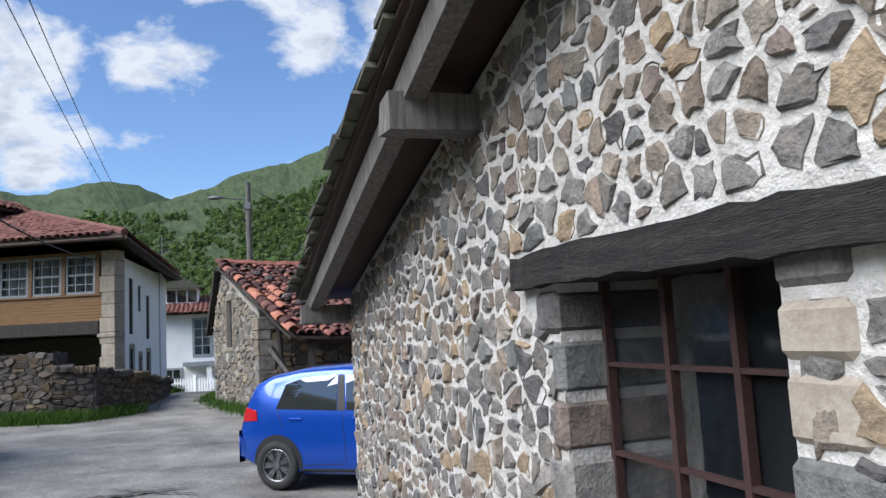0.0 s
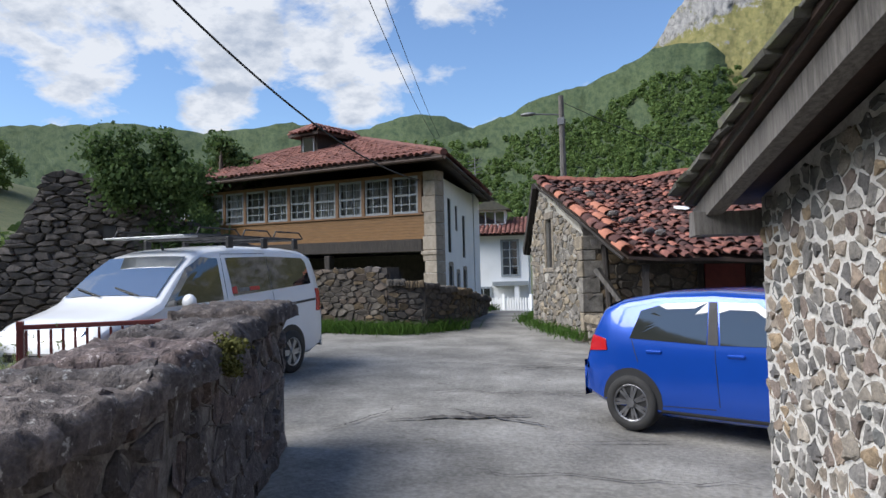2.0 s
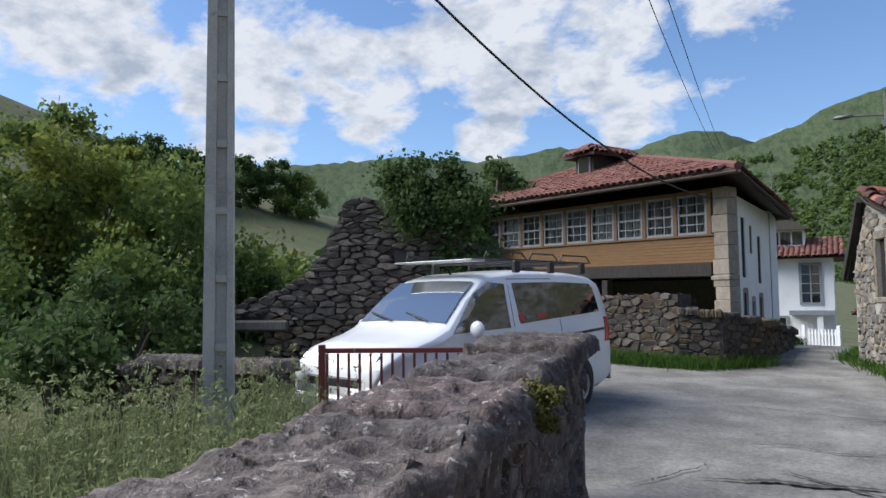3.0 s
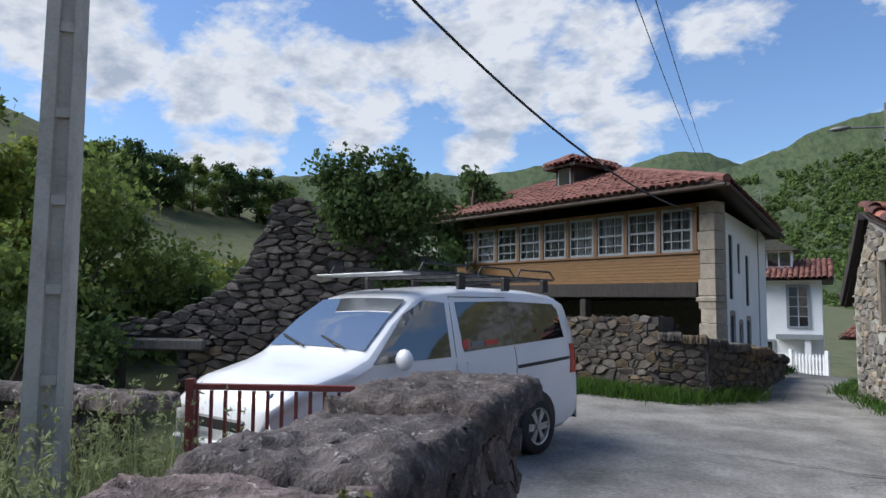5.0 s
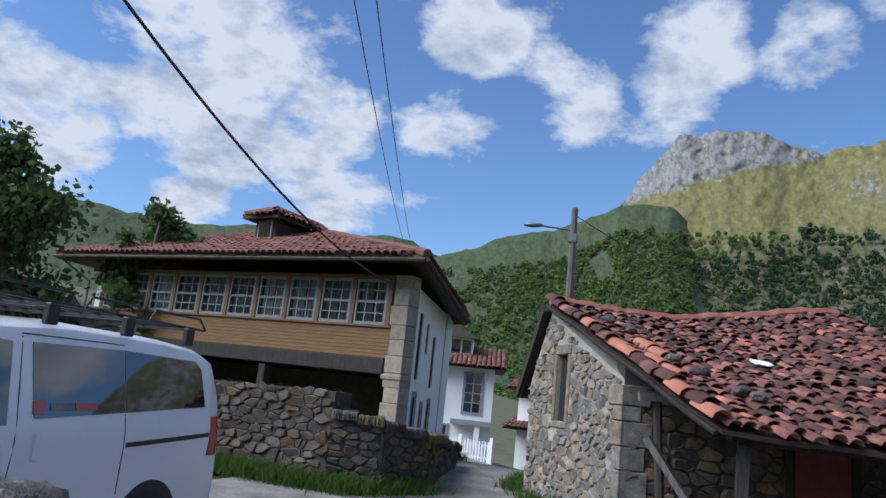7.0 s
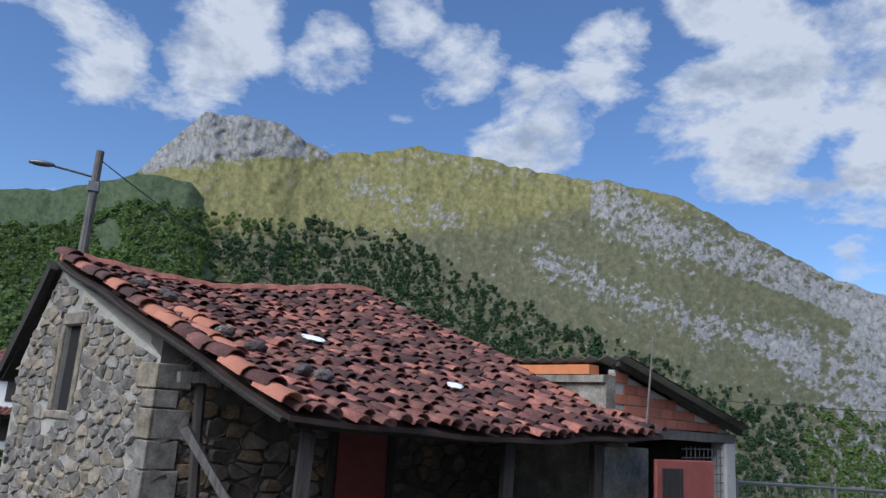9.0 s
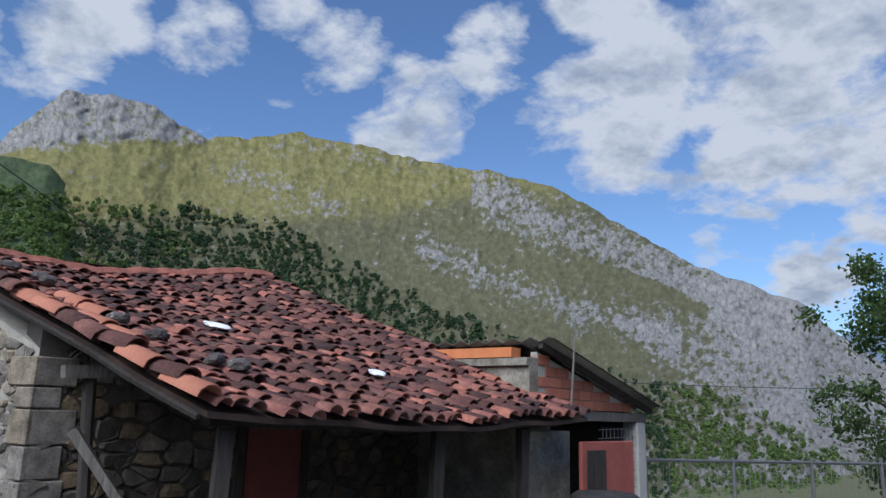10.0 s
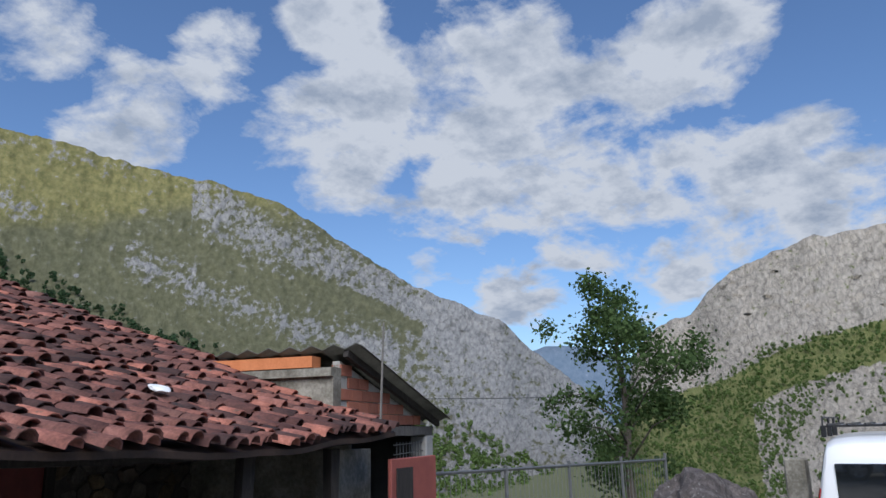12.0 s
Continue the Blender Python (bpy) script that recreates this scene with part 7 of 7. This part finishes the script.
def rails_and_poles():
    a_, b_ = Vector((2.38, 4.31, 0)), Vector((3.95, 5.5, 0))
    L = (b_ - a_).length
    R = empty("iron_railing", frame_m(a_ + Vector((0, 0, gz(3, 4.8))), (b_.x - a_.x, b_.y - a_.y)))
    for z in (0.98, 0.12):
        part("rail", boxb(0, -0.025, z, L, 0.025, z + 0.045, 0.005), M["red_paint"], R)
    n = 19
    bar = boxb(-0.011, -0.011, 0.165, 0.011, 0.011, 0.975)
    ob0 = part("bar", bar, M["red_paint"], R)
    ob0.location.x = 0.05
    for k in range(1, n):
        o = new("bar", ob0.data)
        o.parent = R
        o.location.x = 0.05 + k * (L - 0.1) / (n - 1)
    for x in (0.0, L):
        part("post", boxb(x - 0.03, -0.03, -0.15, x + 0.03, 0.03, 1.06, 0.005), M["red_paint"], R)
    tagged(R, "low red painted iron railing beside the wall", "railing")
    bx = empty("mail_box", frame_m(Vector((3.82, 5.6, 0.04)), (0.9, 0.3)))
    part("stand", boxb(-0.03, -0.03, -0.1, 0.03, 0.03, 0.95), M["rust"], bx)
    part("case", boxb(-0.1, -0.07, 0.95, 0.12, 0.07, 1.1, 0.01), M["red_paint"], bx)
    tagged(bx, "small dark red metal box on a post", "box")
    # concrete pole with recessed panels
    p = empty("concrete_pole", frame_m(Vector((1.88, 3.52, gz(1.9, 3.5) - 0.2)), (0.6, 0.8)))
    bm = bmesh.new()
    rows = []
    for z, w, t in ((0, 0.28, 0.22), (9.0, 0.17, 0.14)):
        rows.append([bm.verts.new(c) for c in ((-w / 2, -t / 2, z), (-w * 0.12, -t / 2, z), (-w * 0.08, -t * 0.3, z), (w * 0.26, -t * 0.3, z), (w * 0.3, -t / 2, z), (w / 2, -t / 2, z), (w / 2, t / 2, z), (-w / 2, t / 2, z))])
    for k in range(8):
        bm.faces.new((rows[0][k], rows[0][(k + 1) % 8], rows[1][(k + 1) % 8], rows[1][k]))
    bm.faces.new(rows[1])
    bmesh.ops.recalc_face_normals(bm, faces=bm.faces[:])
    part("shaft", bm, M["concrete"], p)
    z = 0.6
    while z < 8.8:
        w = 0.28 - 0.11 * z / 9
        t = 0.22 - 0.08 * z / 9
        part("web", boxb(-w * 0.1, -t / 2 + 0.01, z, w * 0.28, -t * 0.28, z + 0.07), M["concrete"], p)
        z += 0.62
    tagged(p, "tall grey concrete power pole with recessed panels", "pole")
    # timber lamp pole
    q = empty("street_lamp", Matrix.Translation((4.43, 20.05, gz(4.4, 20))))
    zt = 6.37 - gz(4.4, 20)
    part("pole", tubeb([(0, 0, 0), (0.01, 0, 3), (0, 0, zt)], [0.12, 0.1, 0.075], 9), M["wood_old"], q)
    part("arm", tubeb([(0, 0, zt - 0.55), (-0.5, -0.06, zt - 0.5), (-0.75, -0.1, zt - 0.48)], 0.022, 6), M["iron"], q)
    bm = bmesh.new()
    bmesh.ops.create_icosphere(bm, subdivisions=2, radius=1, matrix=Matrix.Translation((-0.95, -0.12, zt - 0.47)) @ Matrix.Diagonal((0.24, 0.09, 0.06, 1)))
    part("lamp_head", bm, M["iron"], q, smooth=True)
    part("bracket", boxb(-0.1, -0.1, zt - 0.85, 0.1, 0.1, zt - 0.65, 0.01), M["iron"], q)
    tagged(q, "weathered wooden street lamp pole with a side arm", "street lamp")


def cables():
    def wire(p, q, sag, r, label):
        p, q = Vector(p), Vector(q)
        pts = [p.lerp(q, k / 24) - Vector((0, 0, sag * 4 * (k / 24) * (1 - k / 24))) for k in range(25)]
        tagged(obj("cable", tubeb(pts, r, 5), M["cable"], smooth=True), label, "cable")
    wire((1.9, 3.5, 6.6), (0.55, 18.6, 4.05), 0.8, 0.02, "thick black twisted cable slung to the house")
    wire((8.6, -9, 8.3), (-9.5, 46, 10.5), 0.9, 0.012, "thin overhead power wire")
    wire((9.0, -9, 8.3), (-9.1, 46, 10.5), 0.8, 0.012, "thin overhead power wire")
    wire((4.43, 20.0, 6.2), (14, 24, 3.0), 0.5, 0.012, "slack wire hanging from the lamp pole")
    wire((12, 60, 6.0), (70, 32, 4.5), 1.2, 0.03, "wire strung across the gorge")


def plants():
    rng = random.Random(12)
    # weeds between the low wall and the pole
    spots = []
    for k in range(330):
        x, y = rng.uniform(1.0, 4.9), rng.uniform(0.2, 4.6)
        if x < 5.0 - 0.42 * (y - 2.4) - 0.25 and x > 1.0 and (y + 0.6) * 6.2 < (8.7 - x) * 5.0:
            spots.append((x, y, gz(x, y)))
    w = empty("weeds")
    blades("stalks", spots, 1700, 0.7, 0.005, 0.2, M["weed"], w, 3, 0.16)
    cs, rs = [], []
    for sx_, sy_, sz_ in spots:
        for stalk in range(3):
            px, py = sx_ + rng.gauss(0, 0.16), sy_ + rng.gauss(0, 0.16)
            h = rng.uniform(0.3, 1.1)
            lx, ly = rng.gauss(0, 0.08), rng.gauss(0, 0.08)
            for k in range(7):
                f = (k + 0.6) / 7
                cs.append((px + lx * f, py + ly * f, sz_ + h * f))
                rs.append(0.1 - 0.07 * f)
    leaf_cloud("leaves", cs, rs, 105000, 0.023, M["weed"], w, 8, shell=0.05, aspect=0.3)
    tagged(w, "tall pale green weeds growing behind the wall", "weeds", kind="stuff")
    # grass at the foot of the field wall, lane edges and barn
    g1 = empty("grass_tuft")
    sp = [(x, 12.95 + 0.1 * noise.noise((x, 0, 0)), gz(x, 12.9)) for x in np.linspace(-1.0, 2.4, 40)] + [(2.55 + 0.6 * f, 13.1 + 1.2 * f, gz(3, 14)) for f in np.linspace(0, 1, 8)]
    blades("blades", sp, 5200, 0.24, 0.007, 0.16, M["grass"], g1, 6, 0.5)
    tagged(g1, "bright grass along the foot of the field wall", "grass", kind="stuff")
    g2 = empty("grass_tuft")
    sp = [(2.4 - 0.12 * (y - 15), y, gz(2.3, y)) for y in np.linspace(15, 22, 30)] + [(4.2, y, gz(4.2, y)) for y in np.linspace(16.2, 18.5, 14)] + [(4.6 + 1.5 * f, 15.6 - 2.8 * f, gz(5, 14)) for f in np.linspace(0, 1, 10)]
    blades("blades", sp, 4200, 0.2, 0.008, 0.15, M["grass"], g2, 7, 0.5)
    tagged(g2, "grass tufts along the lane and barn wall", "grass", kind="stuff")
    # bushes left of the pole and behind the ruin
    def bush(name, base, r, n, size, m, label, seed, h=1.0, lumps=14):
        rg = random.Random(seed)
        b = empty(name, Matrix.Translation(base))
        cs = [(rg.uniform(-r, r), rg.uniform(-r, r), rg.uniform(0.1, 1.0) * r * h) for _ in range(lumps)]
        bm = bmesh.new()
        for c in cs[::2]:
            tube(bm, [(0, 0, -0.2), (c[0] * 0.5, c[1] * 0.5, c[2] * 0.6), c], [0.04, 0.025, 0.008], 5)
        part("stem", bm, M["bark"], b)
        leaf_cloud("leaves", cs, [r * rg.uniform(0.22, 0.45) for _ in cs], n, size, m, b, seed, shell=0.3)
        return tagged(b, label, "bush")
    bush("bush", (-2.2, 4.6, 0.6), 1.2, 7000, 0.05, M["leaf_dark"], "dark bramble bush by the ruin", 1)
    bush("bush", (-4.6, 4.0, 0.7), 1.7, 9000, 0.05, M["leaf"], "dense green shrub on the bank", 2)
    bush("bush", (-5.5, 6.6, 1.2), 1.9, 8000, 0.06, M["leaf"], "leafy green shrub behind the ruin", 3, 1.3)
    bush("bush", (-7.0, 4.6, 1.6), 1.7, 7000, 0.06, M["leaf_yellow"], "yellowing leafy bush on the bank", 4, 1.6)
    bush("bush", (-3.2, 8.4, 0.8), 1.1, 5000, 0.05, M["leaf_dark"], "dark green bush beside the ruined wall", 5)
    bush("bush", (-8.5, 2.0, 1.5), 2.4, 9000, 0.07, M["leaf"], "large green bush on the hillside", 6, 1.4)
    bush("bush", (-11.5, 7.5, 2.2), 2.0, 6000, 0.07, M["leaf"], "hedge of mixed shrubs on the hillside", 7, 0.9)
    bush("bush", (-0.6, 3.0, 0.4), 0.9, 5000, 0.045, M["leaf_dark"], "low bramble beside the weeds", 8)
    bush("bush", (0.6, 44, gz(1, 44)), 0.9, 3000, 0.07, M["leaf_yellow"], "yellow green garden bush down the lane", 9)
    cs, rs, gs = [], [], []
    for k in range(900):
        az, r = rng.uniform(-104, -58), 12 + 62 * rng.random() ** 1.4
        thick = noise.noise((az * 0.13, r * 0.07, 6)) + (0.5 if az < -71 else -0.12) + (0.35 if r < 20 and az < -62 else 0)
        if thick < 0.12:
            continue
        f = max(0.0, (r - 16) / 114) ** (1 / 1.15)
        z = EYE0.z + r * math.tan(radians(-2.5 + (lerp_table(NEAR_HILL, az) + 2.5) * f)) if r > 16 else gz(EYE0.x + r * math.sin(radians(az)), EYE0.y + r * math.cos(radians(az)))
        for lump in range(4):
            cs.append((EYE0.x + r * math.sin(radians(az)) + rng.gauss(0, 0.5), EYE0.y + r * math.cos(radians(az)) + rng.gauss(0, 0.5), z + rng.uniform(0.1, 1.3)))
            rs.append(rng.uniform(0.4, 0.9))
    for n, m_ in enumerate((M["leaf"], M["leaf_dark"], M["leaf_yellow"])):
        tagged(leaf_cloud("shrubs", cs[n::3], rs[n::3], (42000, 42000, 16000)[n], 0.11, m_, None, 60 + n, shell=0.3), ("green shrubs on the bank and hillside", "dark bramble scrub on the bank", "yellowish bushes among the scrub")[n], "shrubs", kind="stuff")
    # saplings rising from the bank
    for k, (x, y, z, h, cr) in enumerate(((-6.4, 5.2, 1.0, 4.3, 1.5), (-8.6, 3.4, 1.3, 5.0, 1.9), (-7.6, 6.6, 1.4, 3.6, 1.4))):
        tree("tree", (x, y, z), h, cr, 0.07, 7000, 0.06, M["leaf"] if k < 2 else M["leaf_yellow"], "slender leafy sapling rising from the bank", 61 + k, (0, 0), 0.1, 26, group="saplings on the bank")
    # trees
    tree("tree", (28.1, 16.97, gz(28.1, 16.97) + 0.1), 9.3, 2.9, 0.2, 11500, 0.075, M["leaf_dark"], "slender broadleaf tree with a thin open crown", 21, (0.1, 0.3), 0.3, 40)
    tree("tree", (-9.0, 22.0, 2.0), 5.2, 1.8, 0.2, 7000, 0.1, M["leaf_dark"], "dark conical tree behind the house", 22, (0, 0), 0.1, 26)
    for k, (az, r, h, cr) in enumerate(((-67.5, 95, 8.0, 4.0), (-65.5, 104, 8.5, 4.4), (-63.3, 108, 8.0, 4.2), (-61, 112, 8.5, 4.0), (-58.6, 116, 9.0, 4.0), (-56.2, 118, 10.0, 4.4), (-54.2, 118, 7.5, 4.8), (-72, 60, 6.8, 3.4), (-70, 80, 7.6, 3.8), (-76, 50, 6.0, 3.0))):
        p, rr = on_terrain(az, 0, 16, 130, -2.5, 10, 1.15)
        top_ = lerp_table(NEAR_HILL, az)
        f = ((r - 16) / 114) ** (1 / 1.15)
        el = -2.5 + (top_ + 2.5) * f
        z = EYE0.z + r * math.tan(radians(el)) - 0.4
        tree("tree", (EYE0.x + r * math.sin(radians(az)), EYE0.y + r * math.cos(radians(az)), z), h, cr, 0.2, 7000, 0.22, M["leaf_dark"] if k % 3 else M["leaf"], "round dark hedge tree on the grassy hillside", 30 + k, (0, 0), 0.0, 34, group="hillside trees")


def wall_moss():
    m = empty("moss_patch")
    rng = random.Random(77)
    cs = [(6.02 + rng.uniform(-0.1, 0.1), 2.55 + rng.uniform(-0.14, 0.14), 1.1 + rng.uniform(-0.1, 0.05)) for _ in range(14)]
    leaf_cloud("tuft", cs, [0.06] * 14, 3500, 0.011, M["moss"], m, 9, shell=0.2)
    tagged(m, "dry yellow moss on the roadside wall", "moss", kind="stuff")


def right_edge():
    F = empty("yard_fence", frame_m(Vector((14.9, 14.3, gz(16, 14) - 0.1)), (0.95, -0.1)))
    for z in (0.95 + 0.35, 0.3):
        part("rail", tubeb([(0, 0, z), (7.5, 0, z - 0.1)], 0.03, 6), M["iron"], F)
    for k in range(5):
        part("post", tubeb([(k * 1.87, 0, -0.2), (k * 1.87, 0, 1.34)], 0.035, 6), M["iron"], F)
    for k in range(60):
        part("wire", tubeb([(k * 0.125, 0.01, 0.3), (k * 0.125, 0.01, 1.28)], 0.006, 4), M["iron"], F)
    tagged(F, "grey iron yard fence with thin bars", "fence")
    for k, (x, y, a0, b0, c0) in enumerate(((17.0, 10.9, 0.75, 0.6, 0.72), (17.75, 10.75, 0.55, 0.5, 0.62), (18.2, 10.5, 0.45, 0.4, 0.4), (18.75, 10.35, 0.4, 0.35, 0.28), (19.3, 10.2, 0.5, 0.4, 0.32))):
        bm = bmesh.new()
        bmesh.ops.create_icosphere(bm, subdivisions=4, radius=1.0)
        for v in bm.verts:
            n_ = v.co.copy()
            q = 1 + 0.28 * noise.noise(n_ * 1.3 + Vector((k * 3, 0, 0))) + 0.14 * noise.ridged_multi_fractal(n_ * 2.2 + Vector((0, k * 5, 0)), 0.9, 2.1, 5, 0.9, 2.0) - 0.12
            v.co = Vector((n_.x * a0, n_.y * b0, n_.z * c0)) * q
        tagged(obj("rock", bm, M["dark_stone"]), "rough grey boulder lying by the yard fence", "rock", "boulders by the fence").matrix_world = pose(x, y, gz(x, y) + c0 * 0.75, 0, 0, k * 70)
    gp = empty("gate_post", Matrix.Translation((17.4, 9.6, gz(17, 9.6) - 0.1)))
    part("shaft", boxb(-0.14, -0.14, 0, 0.14, 0.14, 1.55, 0.03), M["render"], gp)
    tagged(gp, "lichened stone gate post", "post")


big_house()
lane_houses()
barn()
brick_shed()
ruin()
stone_shed()
rubble_wall("wall_roadside", "low roadside rubble wall with lichened coping slabs", [(7.3, -0.9), (6.25, 1.9), (4.95, 4.8)], 0.62, [1.0, 1.12, 1.27], M["dark_stone"], M["grey_mortar"], M["dark_stuff"], 0.3, 0.17, 91, 200, gap=0.006, proud=0.022, capw=1.15)
rubble_wall("wall_field", "dark dry stone field wall beside the lane", [(-3.2, 13.45), (2.0, 13.15)], 0.6, [1.55, 1.6], M["ruin"], M["dark_joint"], M["dark_stuff"], 0.24, 0.13, 95, 260, cap=False, gap=0.006, proud=0.03)
rubble_wall("wall_lane", "dark dry stone wall stepping down along the lane", [(2.0, 13.15), (2.75, 13.45), (3.15, 14.5), (2.4, 19.0)], 0.5, [1.28, 1.2, 1.0, 0.6], M["ruin"], M["dark_joint"], M["dark_stuff"], 0.22, 0.12, 97, 160, capw=0.5, gap=0.006, proud=0.03)
rubble_wall("wall_bank", "broken dark stone wall among the weeds", [(-1.2, 3.7), (0.0, 3.85), (1.15, 4.2)], 0.42, [0.75, 0.9, 0.9], M["dark_stone"], M["dark_joint"], M["dark_stuff"], 0.34, 0.17, 101, 60, gap=0.006, proud=0.04, capw=0.9)
white_van(frame_m(Vector((1.95, 4.78, gz(2.5, 7))), (0.03, 1.0)), "white panel van with a black roof rack and dark windows")
blue_car(frame_m(Vector((7.62, 6.45, gz(7.6, 6.5))), (-0.93, 0.36)) @ Matrix.Translation((-3.39 * 0.86, -0.68, 0)))
white_van(frame_m(Vector((15.6, 8.2, gz(16, 8))), (-0.99, -0.1)) @ Matrix.Translation((-4.4, 0, 0)), "white van parked by the yard fence")
rails_and_poles()
right_edge()
wall_moss()
cables()
plants()
